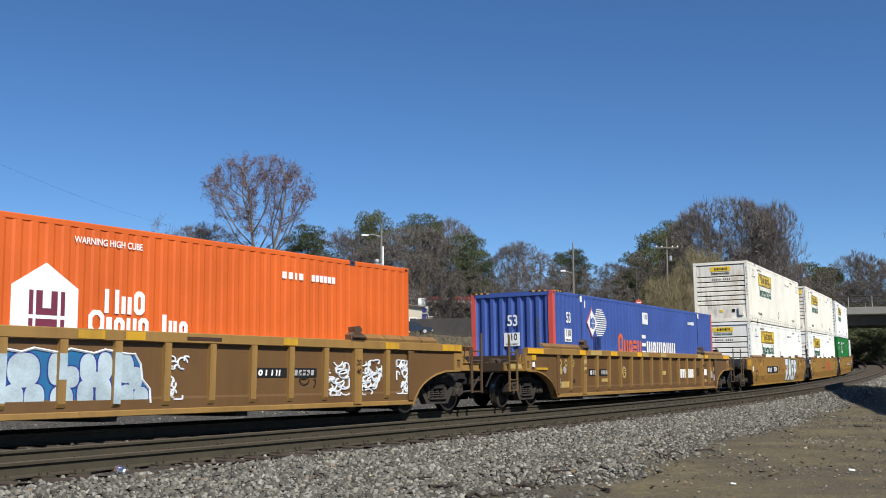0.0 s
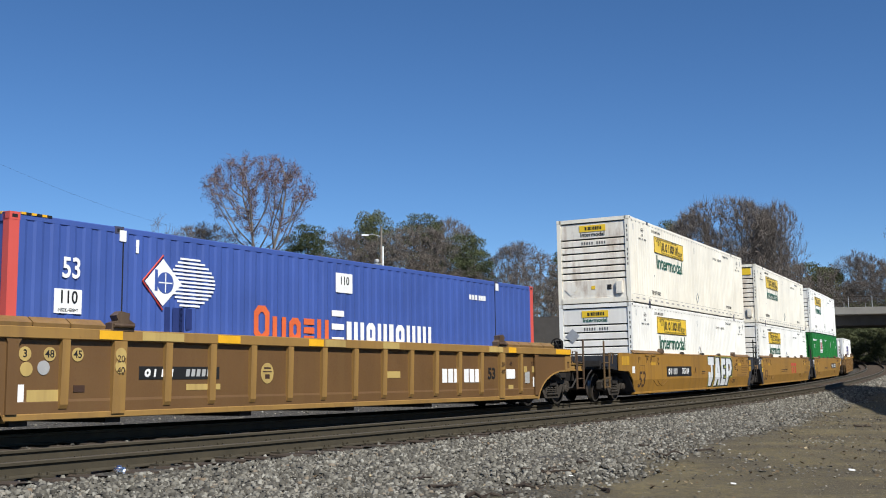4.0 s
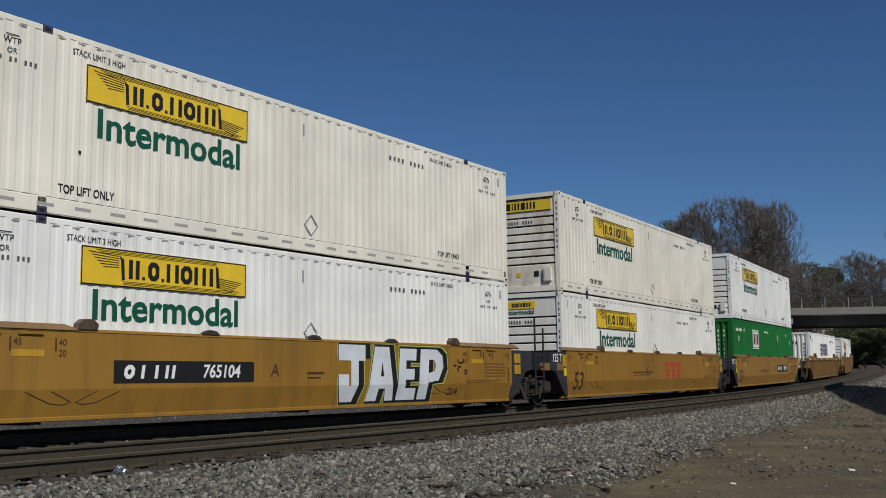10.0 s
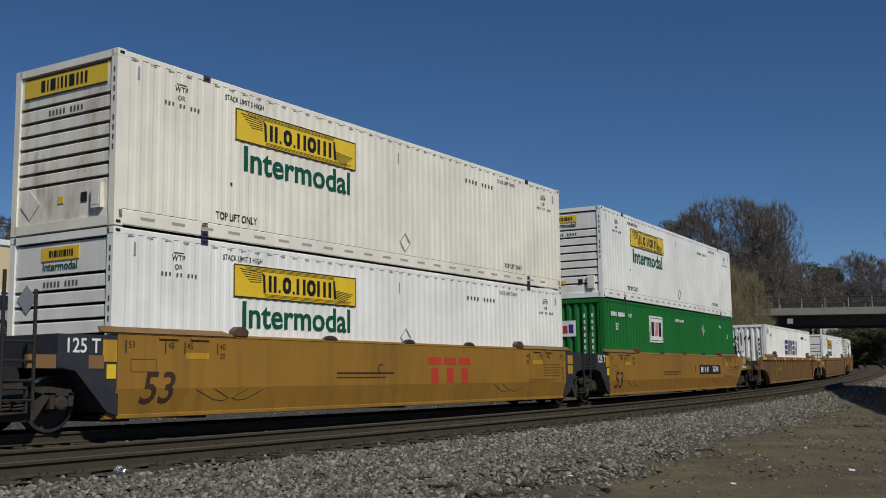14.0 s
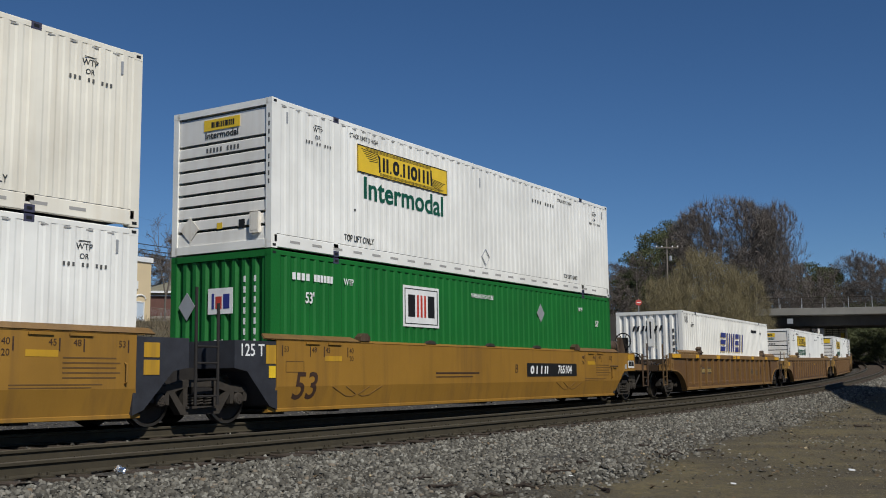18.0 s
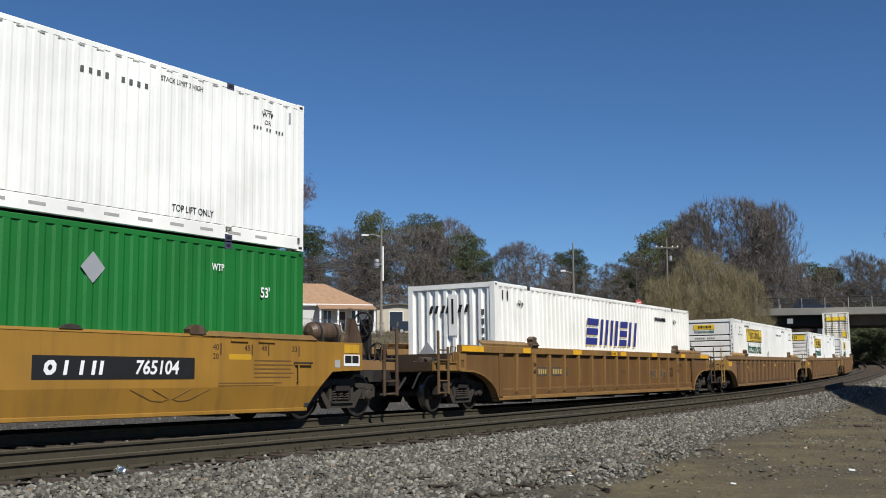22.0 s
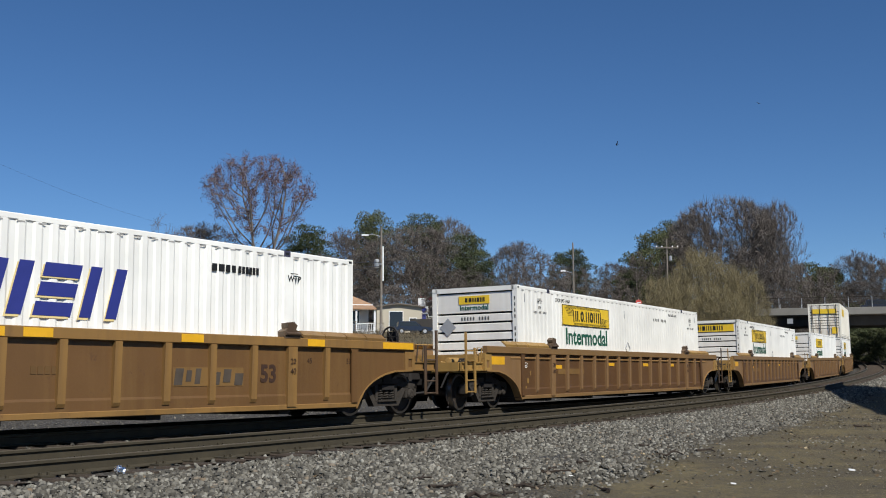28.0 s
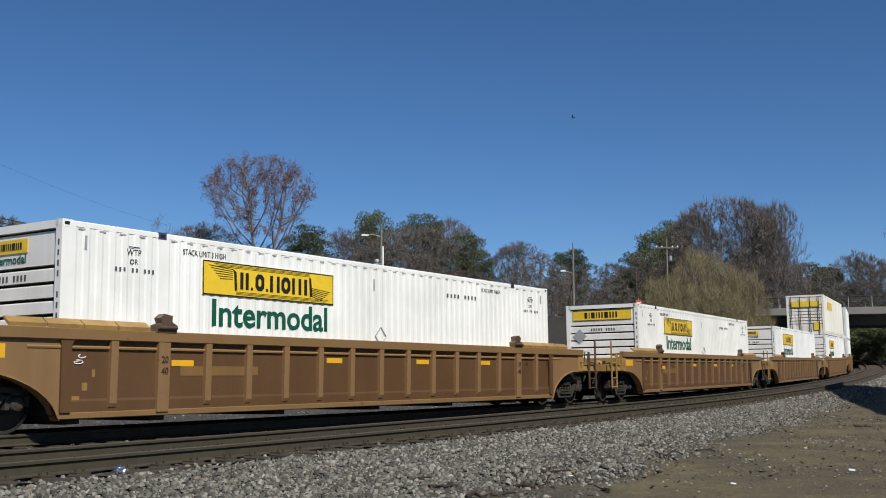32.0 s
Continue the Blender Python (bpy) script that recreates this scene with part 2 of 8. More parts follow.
# truck, wheel and dark steel colours lowered to deepen shade under the cars
M["truck"] = plain("dusty_cast_steel", (0.036, 0.029, 0.022), 0.85, 0.0, 0.3, 8, 0.4)
M["wheel"] = plain("worn_wheel_steel", (0.05, 0.039, 0.03), 0.65, 0.2, 0.25, 6)
M["tread"] = plain("polished_wheel_tread", (0.45, 0.43, 0.40), 0.28, 1.0, 0.1, 6)
M["dark_steel"] = plain("dark_greasy_steel", (0.02, 0.017, 0.015), 0.75, 0.1, 0.3, 6)
M["inside"] = plain("dark_container_underside", (0.03, 0.028, 0.026), 0.85)

# ---- ground, ballast and the two tracks ----
def ground_material():
    m, t, p = nodes("ground_soil_and_grass", 0.95)
    geo = t.nodes.new("ShaderNodeVertexColor")
    geo.layer_name = "cover"
    sep = t.nodes.new("ShaderNodeSeparateColor")
    t.links.new(geo.outputs[0], sep.inputs[0])
    big, mid, fine = noise_tex(t, 0.15, 5), noise_tex(t, 1.3, 5), noise_tex(t, 16, 5, rough=0.7)
    dirt = mixed(t, mid, (0.083, 0.065, 0.027), (0.215, 0.170, 0.072))
    dirt = mixed(t, ramp(t, noise_tex(t, 0.55, 5, rough=0.65), [(0.38, (0, 0, 0)), (0.58, (0.85, 0.85, 0.85))]), dirt, (0.055, 0.043, 0.024))
    dirt = mixed(t, ramp(t, fine, [(0.45, (0, 0, 0)), (0.62, (1, 1, 1))]), dirt, (0.075, 0.06, 0.036))
    dirt = mixed(t, ramp(t, noise_tex(t, 45, 3, rough=0.7), [(0.58, (0, 0, 0)), (0.68, (0.8, 0.8, 0.8))]), dirt, (0.32, 0.27, 0.17))
    grass = mixed(t, mid, (0.115, 0.09, 0.047), (0.07, 0.063, 0.03))
    grass = mixed(t, ramp(t, big, [(0.4, (0, 0, 0)), (0.65, (1, 1, 1))]), grass, (0.14, 0.108, 0.06))
    cell = t.nodes.new("ShaderNodeTexVoronoi")
    cell.inputs["Scale"].default_value = 17
    tc = t.nodes.new("ShaderNodeTexCoord")
    t.links.new(tc.outputs["Object"], cell.inputs["Vector"])
    # low tones and dark cell edges paint in the shade between stones
    stone = mixed(t, ramp(t, cell.outputs["Color"], [(0.2, (0, 0, 0)), (0.8, (1, 1, 1))]), (0.04, 0.035, 0.028), (0.13, 0.12, 0.10))
    stone = mixed(t, ramp(t, cell.outputs["Distance"], [(0.3, (0, 0, 0)), (0.75, (1, 1, 1))]), stone, (0.035, 0.03, 0.027))
    col = mixed(t, sep.outputs[0], grass, dirt)
    col = mixed(t, sep.outputs[1], col, stone)
    t.links.new(col, p.inputs["Base Color"])
    h = math_node(t, "ADD", fine, math_node(t, "MULTIPLY", math_node(t, "MULTIPLY", cell.outputs["Distance"], -2.0), sep.outputs[1]))
    bump(t, p, h, 0.8, 0.04)
    return m


def ballast_share(x, y, s, d):
    """How much broken stone covers the ground: the track bed and a wedge that runs towards the camera."""
    gap = gap_to_near(s)
    bed = np.clip((d + 10.5) / 2.5, 0, 1)
    edge = gap + 2.4 + np.interp(s, [-30, -14, -8, -1.5, 9, 22, 120], [4.1, 3.2, 2.3, 1.7, 0.95, 0.4, 0.0])
    wob = np.array([noise.noise((a * 0.35, b * 0.35, 0.3)) for a, b in zip(x, y)]) * 0.9
    return bed * np.clip((edge + 0.7 + wob * 0.7 - d) / 2.0, 0, 1)


def make_ground():
    def axis(pts):
        out = []
        for a, b, st in pts:
            out.extend(np.arange(a, b, st))
        return np.array(out + [pts[-1][1]])
    xs = axis([(-3000, -300, 300), (-300, -60, 12), (-60, -24, 2), (-24, 30, 0.5), (30, 90, 2), (90, 300, 12), (300, 3000, 300)])
    ys = axis([(-3000, -200, 400), (-200, -10, 14), (-10, 60, 0.5), (60, 150, 1.5), (150, 320, 8), (320, 3000, 300)])
    gx, gy = np.meshgrid(xs, ys)
    fx, fy = gx.ravel(), gy.ravel()
    z = ground_height(fx, fy)
    s, d = track_coords(fx, fy)
    rough = np.array([noise.noise((a * 0.5, b * 0.5, 0)) * 0.05 + noise.noise((a * 1.7, b * 1.7, 4)) * 0.022 for a, b in zip(fx, fy)])
    z = z + rough * np.clip((np.abs(d - 2) - 3.6) / 1.5, 0.25, 1) + np.where(d < -14, rough * 4, 0)
    nx, ny = len(xs), len(ys)
    me = bpy.data.meshes.new("ground")
    faces = [(j * nx + i, j * nx + i + 1, (j + 1) * nx + i + 1, (j + 1) * nx + i) for j in range(ny - 1) for i in range(nx - 1)]
    me.from_pydata(np.stack([fx, fy, z], 1).tolist(), [], faces)
    me.materials.append(ground_material())
    me.polygons.foreach_set("use_smooth", [True] * len(faces))
    stone = ballast_share(fx, fy, s, d) ** 0.6
    dirt = np.where(d > 0, 1.0, np.clip((d + 9) / 5, 0, 1))
    col = me.color_attributes.new("cover", "FLOAT_COLOR", "POINT")
    col.data.foreach_set("color", np.stack([dirt, stone, z * 0, z * 0 + 1], 1).ravel().astype(np.float32))
    tagged(new("ground", me), "brown dirt, dry grass and grey crushed stone beside the tracks", "ground", kind="structure")


RAIL = [(-0.068, 0), (0.068, 0), (0.068, 0.012), (0.012, 0.03), (0.009, 0.12), (0.036, 0.133), (0.036, 0.162), (0.028, 0.17),
        (-0.028, 0.17), (-0.036, 0.162), (-0.036, 0.133), (-0.009, 0.12), (-0.012, 0.03), (-0.068, 0.012)]


def make_rail(name, near, off, label):
    s = np.concatenate([np.arange(-45, 60, 1.5), np.arange(60, 175, 3.0)])
    b = Build()
    n = len(RAIL)
    rows = []
    tilt = math.sin(radians(LEAN)) * off if not near else 0.0
    for u, w in RAIL:
        x, y, z = beside(s, off + u, near)
        rows.append(np.stack([x, y, z - 0.17 + w + tilt], 1))
    v = np.stack(rows, 1).reshape(-1, 3)
    f, mi = [], []
    for i in range(len(s) - 1):
        for j in range(n):
            f.append((i * n + j, i * n + (j + 1) % n, (i + 1) * n + (j + 1) % n, (i + 1) * n + j))
            mi.append(1 if j in (6, 7, 8) else 0)
    b.v, b.f, b.m = [tuple(p) for p in v.tolist()], f, mi
    ob = new(name, b.mesh(name, [M["rail_rust"], M["rail_top"]]))
    ob["near"] = near
    return tagged(ob, label)


M["rail_rust"] = plain("rusty_rail_side", (0.046, 0.037, 0.021), 0.9, 0.0, 0.25, 5, 0.3)
M["rail_top"] = plain("worn_rail_head", (0.085, 0.07, 0.047), 0.6, 0.3, 0.15, 3)
M["tie"] = plain("weathered_creosoted_wood", (0.052, 0.037, 0.025), 0.9, 0, 0.35, 7, 0.6)
make_ground()
for _near in (False, True):
    for _off in (-0.755, 0.755):
        make_rail("rail", _near, _off, "rusty steel rail with a worn bright head on wooden ties")

# ---- the train: containers, well cars, trucks ----
L53, W53, H53 = 16.154, 1.295, 2.896
TEXTS = {}


def text_mesh(body, size, bold=0.0, shear=0.0, wide=1.0):
    """Lettering in the built-in font as a flat mesh, centred on its middle."""
    cu = bpy.data.curves.new("letters", "FONT")
    cu.body, cu.size, cu.offset, cu.shear, cu.extrude, cu.resolution_u = body, size, bold * size, shear, 0.0015, 3
    cu.align_x, cu.align_y = "CENTER", "CENTER"
    ob = new("letters", cu)
    ob.scale = (wide, 1, 1)
    bpy.context.view_layer.update()
    me = bpy.data.meshes.new_from_object(ob.evaluated_get(bpy.context.evaluated_depsgraph_get()))
    me.transform(Matrix.Diagonal((wide, 1, 1, 1)))
    bpy.data.objects.remove(ob)
    bpy.data.curves.remove(cu)
    return me


def letters(name, body, size, mat, parent, x, z, y=-1.2985, bold=0.0, shear=0.0, wide=1.0, end=False, label="", fold=False):
    """Words on the near side (or the front end) of a thing; fold: they follow the slope of a flush-sided car below its fold."""
    key = (body, size, mat.name, bold, shear, wide, z if fold else None)
    if key not in TEXTS:
        me = text_mesh(body, size, bold, shear, wide)
        me.materials.clear()
        me.materials.append(mat)
        if fold:
            for v in me.vertices:
                v.co.z -= 0.09 * max(0.0, 0.64 - (z + v.co.y)) / 0.405
        TEXTS[key] = me
    at = pose(y, x, z, 90, 0, -90) if end else pose(x, y, z, 90, 0, 0)
    return part(name, TEXTS[key], None, parent, label, at)


def plates(name, rects, mat, parent, y=-1.304, thick=0.004, end=False, label="", slant=0.0):
    """Flat marks (x0, x1, z0, z1), each a part, on the near side or on the front end at x = y."""
    ob = None
    for x0, x1, z0, z1 in rects:
        k = slant * (z1 - z0)
        if end:
            b = Build().prism_x([(x0, z0), (x1, z0), (x1, z1), (x0, z1)], y, y + thick)
        else:
            b = Build().prism_y([(x0, z0), (x1, z0), (x1 + k, z1), (x0 + k, z1)], y, y + thick)
        ob = part(name, b, mat, parent, label)
    return ob


def word_blocks(x0, z0, h, widths, gap):
    """A brand's word as plain letter-sized blocks."""
    out, x = [], x0
    for w in widths:
        out.append((x, x + w, z0, z0 + h))
        x += w + gap
    return out


def form(name, kind, x, z, w, h, st, mat, c, y=-1.304, slant=0.0, thick=0.004, label=""):
    """One plain shape of a brand's lettering: a ring, upright bars, steps or a single bar, st wide in its strokes."""
    b = Build()

    def bar(x0, x1, z0, z1):
        b.prism_y([(x + x0 + slant * z0, z + z0), (x + x1 + slant * z0, z + z0), (x + x1 + slant * z1, z + z1), (x + x0 + slant * z1, z + z1)], y, y + thick)
    if kind == "ring":
        k = min(w, h) * 0.28
        i = max(k - 0.45 * st, 0.01)

        def loop(g, q):
            return [(x + px + slant * pz, z + pz) for px, pz in ((g + q, g), (w - g - q, g), (w - g, g + q), (w - g, h - g - q), (w - g - q, h - g), (g + q, h - g), (g, h - g - q), (g, g + q))]
        o, n = loop(0, k), loop(st, i)
        v = [(px, yy, pz) for yy in (y, y + thick) for px, pz in o + n]
        for j in range(8):
            e = (j + 1) % 8
            b.add([v[j], v[e], v[8 + e], v[8 + j], v[16 + j], v[16 + e], v[24 + e], v[24 + j]], [(0, 1, 2, 3), (7, 6, 5, 4), (0, 4, 5, 1), (2, 6, 7, 3)])
    elif kind in ("bars", "triple"):
        bar(0, st, 0, h)
        bar(w - st, w, 0, h)
        if kind == "triple":
            bar((w - st) / 2, (w + st) / 2, 0, h)
    elif kind == "steps":
        for q in (0, (h - st) / 2, h - st):
            bar(0, w, q, q + st)
    else:
        bar(0, w, 0, h)
    return part(name, b, mat, c, label)


def forms(name, row, x0, z0, h, st, mat, c, y=-1.304, slant=0.0, gap=0.05, label=""):
    """A row of such shapes; row: kind, width, and height as a share of h."""
    x = x0
    for kind, w, share in row:
        form(name, kind, x, z0, w, h * share, st, mat, c, y, slant, label=label)
        x += w + gap


def corrugated(x0, x1, z0, z1, y, depth, period, out=-1, flat=0.34):
    """A folded side wall whose outer flats lie at y."""
    b = Build()
    n = max(2, int(round((x1 - x0) / period)))
    p = (x1 - x0) / n
    pts = []
    for i in range(n):
        a = x0 + i * p
        sl = (0.5 - flat) * p
        pts += [(a, y), (a + flat * p, y), (a + flat * p + sl, y - out * depth), (a + 2 * flat * p + sl, y - out * depth)]
    pts.append((x1, y))
    v = [(x, yy, z) for x, yy in pts for z in (z0, z1)]
    f = [(2 * i, 2 * i + 2, 2 * i + 3, 2 * i + 1) for i in range(len(pts) - 1)]
    return b.add(v, f)


def corrugated_end(y0, y1, z0, z1, x, depth, period, out=-1):
    b = corrugated(y0, y1, z0, z1, x, depth, period, out)
    b.v = [(yy, xx, z) for xx, yy, z in b.v]
    return b


CONTAINER_MESHES = {}


def container_meshes(style):
    """The shared meshes of one kind of container."""
    if style in CONTAINER_MESHES:
        return CONTAINER_MESHES[style]
    body, post, end, period = {"white": ("white", "white", "clean_end", 0.235), "cream": ("cream", "cream", "grey_end", 0.235),
                               "orange": ("orange", "orange", "orange", 0.28), "blue": ("blue", "red", "blue", 0.30),
                               "green": ("green", "green", "green", 0.29), "plain_white": ("white", "white", "white", 0.285)}[style]
    d = {}
    lou = style in ("white", "cream")
    segs = [(0.17, 1.93), (2.07, 14.08), (14.22, L53 - 0.17)]
    for side, nm in ((-1, "side_panel"), (1, "far_side_panel")):
        b = Build()
        for a, c in segs:
            q = corrugated(a, c, 0.28 if lou else 0.17, H53 - 0.09, side * (W53 - 0.001), 0.009 if lou else 0.014 if style in ("blue", "orange") else 0.024, period, side)
            b.add(q.v, q.f)
        d[nm] = b.mesh(nm, M[body])
        for x in (2.0, 14.15):
            b = Build().box(x - 0.075, x + 0.075, side * (W53 - 0.02) - 0.02, side * (W53 - 0.02) + 0.02, 0.15, H53 - 0.08)
            d["lift_post", side, x] = b.mesh("lift_post", M[body])
        b = Build().box(0.1, L53 - 0.1, side * W53 - (0.08 if side > 0 else 0), side * W53 + (0 if side > 0 else 0.08), H53 - 0.11, H53 - 0.008, c=0.015)
        d["top_rail", side] = b.mesh("top_rail", M[body])
        b = Build()
        b.box(0.1, L53 - 0.1, side * W53 - (0.07 if side > 0 else 0), side * W53 + (0 if side > 0 else 0.07), 0.02, 0.268 if lou else 0.175, c=0.012)
        if lou and side < 0:
            # thin grey strip along the top of the bottom rail
            d["sill_seam"] = Build().box(0.17, L53 - 0.17, -W53 + 0.012, -W53 + 0.03, 0.262, 0.285).mesh("sill_seam", M["slot"])
        d["bottom_rail", side] = b.mesh("bottom_rail", M[body])
        for k in range(22):
            x = 0.55 + 0.68 * k
            if side < 0:
                d["rail_slot", k] = Build().box(x, x + 0.3, side * W53 - 0.003, side * W53 + 0.003, 0.13 if lou else 0.06, 0.18 if lou else 0.125).mesh("rail_slot", M["slot"])
        for x, nm2 in ((0, "front"), (L53, "rear")):
            b = Build()
            a0, a1 = (0.0, 0.17) if x == 0 else (L53 - 0.17, L53)
            y0, y1 = (side * W53, side * W53 - side * 0.14)
            b.prism_z([(a0, y0), (a1, y0), (a1, y1), (a0, y1)], 0.12, H53 - 0.10)
            d["corner_post", side, nm2] = b.mesh("corner_post", M[post])
    for sx in (0.089, L53 - 0.089, 2.0, 14.15):
        for sy in (-1, 1):
            for z0, z1 in ((0, 0.118), (H53 - 0.118, H53)):
                b = Build()
                dark = 1 if sx in (2.0, 14.15) else 0
                b.box(sx - 0.089, sx + 0.089, sy * (W53 + 0.003) - (0.16 if sy > 0 else 0), sy * (W53 + 0.003) + (0 if sy > 0 else 0.16), z0, z1, dark)
                b.box(sx - 0.045, sx + 0.045, sy * (W53 + 0.004) - 0.003, sy * (W53 + 0.004) + 0.003, z0 + 0.035, z1 - 0.035, 2)
                d["corner_casting", sx, sy, z0] = b.mesh("corner_casting", [M[post], M["navy_casting"], M["black"]])
    d["roof"] = Build().box(0.08, L53 - 0.08, -W53 + 0.05, W53 - 0.05, H53 - 0.05, H53 - 0.015).mesh("roof", M[body])
    d["floor"] = Build().box(0.08, L53 - 0.08, -W53 + 0.06, W53 - 0.06, 0.10, 0.16).mesh("container_floor", M["inside"])
    # front end
    if lou:
        # dark wall behind the louvers puts the gaps' shade into its colour
        d["front_wall"] = Build().box(0.17, 0.20, -W53 + 0.13, W53 - 0.13, 0.16, H53 - 0.1).mesh("front_wall", M["inside"])
        zs = [0.20, 0.84, 1.06, 1.28, 1.50, 1.73, 1.96, 2.21] if style == "cream" else [0.48, 0.73, 0.98, 1.22, 1.47, 1.71, 1.96, 2.21]
        low, high = [0.17] + zs, [z - 0.052 for z in zs] + [H53 - 0.165]
        for k, (z0, z1) in enumerate(zip(low, high)):
            b = Build().prism_y([(0.165, z0), (0.022, z0), (0.024, z0 + 0.03), (0.034, z1 - 0.02), (0.045, z1), (0.165, z1)], -W53 + 0.155, W53 - 0.155)
            d["front_louver", k] = b.mesh("front_louver", M[end])
    else:
        q = corrugated_end(-W53 + 0.14, W53 - 0.14, 0.16, H53 - 0.1, 0.02, 0.055, 0.25 if style != "blue" else 0.30)
        d["front_wall"] = q.mesh("front_wall", M[end])
    fr = M[body if lou or style == "blue" else post]
    d["front_header"] = Build().box(0.0, 0.12, -W53 + 0.1, W53 - 0.1, H53 - 0.13, H53 - 0.006).mesh("front_header", fr)
    d["front_sill"] = Build().box(0.0, 0.12, -W53 + 0.1, W53 - 0.1, 0.01, 0.17).mesh("front_sill", fr)
    # doors at the rear
    for sy in (-1, 1):
        b = Build().box(L53 - 0.07, L53 - 0.02, min(0.012 * sy, sy * (W53 - 0.14)), max(0.012 * sy, sy * (W53 - 0.14)), 0.14, H53 - 0.1)
        d["rear_door", sy] = b.mesh("rear_door", M[body])
    for y in (-0.95, -0.35, 0.35, 0.95):
        d["lock_rod", y] = Build().tube([(L53, y, 0.1), (L53, y, H53 - 0.1)], 0.02, 8).mesh("lock_rod", M["truck"])
    CONTAINER_MESHES[style] = d
    return d


M["placard"] = plain("dull_aluminium_placard", (0.42, 0.43, 0.44), 0.45, 0.3)
M["mark_grey"] = plain("faded_black_lettering", (0.10, 0.10, 0.095), 0.6)
M["slot"] = plain("grey_slot_metal", (0.36, 0.35, 0.33), 0.8)
M["navy_casting"] = plain("dark_lifting_casting", (0.05, 0.05, 0.09), 0.6)


def container(style, label):
    d = container_meshes(style)
    c = thing("shipping_container", label, "container", "containers on the train")
    for key, me in d.items():
        nm = key if isinstance(key, str) else key[0]
        part("side_panel" if nm == "far_side_panel" else nm, me, None, c)
    return c


def side_panel_mark(c, z, far=False, dx=0.0):
    """The yellow side panel with its black emblem, and the green word under it; z: the panel's foot."""
    x0, x1, h = 2.73 + dx, 6.36 + dx, 0.60
    pan = part("yellow_panel", Build().box(x0, x1, -1.307, -1.299, z, z + h), M["logo_yellow"], c, "yellow panel with black emblem shapes")
    plates("panel_border", [(x0, x1, z + h - 0.022, z + h), (x0, x1, z, z + 0.022), (x0, x0 + 0.02, z + 0.022, z + h - 0.022), (x1 - 0.02, x1, z + 0.022, z + h - 0.022)], M["black"], pan, -1.3105)
    for kind, a, w, hh in (("bars", 3.66, 0.22, 0.31), ("dot", 3.94, 0.055, 0.055), ("ring", 4.06, 0.24, 0.31), ("dot", 4.35, 0.055, 0.055), ("bars", 4.46, 0.27, 0.31), ("ring", 4.78, 0.26, 0.31), ("bars", 5.09, 0.27, 0.31), ("bar", 5.45, 0.085, 0.31)):
        form("emblem_shape", kind, a + dx, z + 0.14, w, hh, 0.08, M["black"], pan, -1.3105)
    if not far:
        for k in range(6):
            part("emblem_feather", Build().prism_y([(2.86 + dx + 0.055 * k, z + 0.53 - 0.045 * k), (3.46 + dx, z + 0.49 - 0.035 * k), (3.46 + dx, z + 0.478 - 0.035 * k), (2.88 + dx + 0.055 * k, z + 0.515 - 0.045 * k)], -1.3105, -1.3065), M["black"], pan)
            part("emblem_feather", Build().prism_y([(5.66 + dx, z + 0.30 - 0.03 * k), (6.26 + dx - 0.05 * k, z + 0.25 - 0.035 * k), (6.24 + dx - 0.05 * k, z + 0.238 - 0.035 * k), (5.66 + dx, z + 0.288 - 0.03 * k)], -1.3105, -1.3065), M["black"], pan)
        for k in range(3):
            plates("emblem_line", [(3.0 + dx + 0.05 * k, 5.62 + dx, z + 0.555 - 0.022 * k, z + 0.563 - 0.022 * k), (3.55 + dx, 6.1 + dx + 0.05 * k, z + 0.04 + 0.022 * k, z + 0.048 + 0.022 * k)], M["black"], pan, -1.3105)
        part("emblem_edge", Build().prism_y([(3.46 + dx, z + 0.50), (3.56 + dx, z + 0.44), (3.58 + dx, z + 0.12), (3.52 + dx, z + 0.10), (3.50 + dx, z + 0.40)], -1.311, -1.3065), M["black"], pan)
        part("emblem_edge", Build().prism_y([(5.60 + dx, z + 0.50), (5.66 + dx, z + 0.48), (5.70 + dx, z + 0.12), (5.62 + dx, z + 0.12)], -1.311, -1.3065), M["black"], pan)
    letters("lettering", "Intermodal", 0.66, M["logo_green"], c, 4.57 + dx, z - 0.33, bold=0.02, wide=1.12)


def drip_edge(c):
    """Shadow gaps under the top rail, painted as a row of short grey strips."""
    b = Build()
    for k in range(33):
        b.box(2.2 + 0.36 * k, 2.33 + 0.36 * k, -1.2985, -1.2955, H53 - 0.135, H53 - 0.112)
    for k in range(4):
        b.box(0.3 + 0.4 * k, 0.43 + 0.4 * k, -1.2985, -1.2955, H53 - 0.135, H53 - 0.112)
        b.box(14.35 + 0.4 * k, 14.48 + 0.4 * k, -1.2985, -1.2955, H53 - 0.135, H53 - 0.112)
    tagged(part("drip_edge", b, M["slot"], c), kind="stuff")


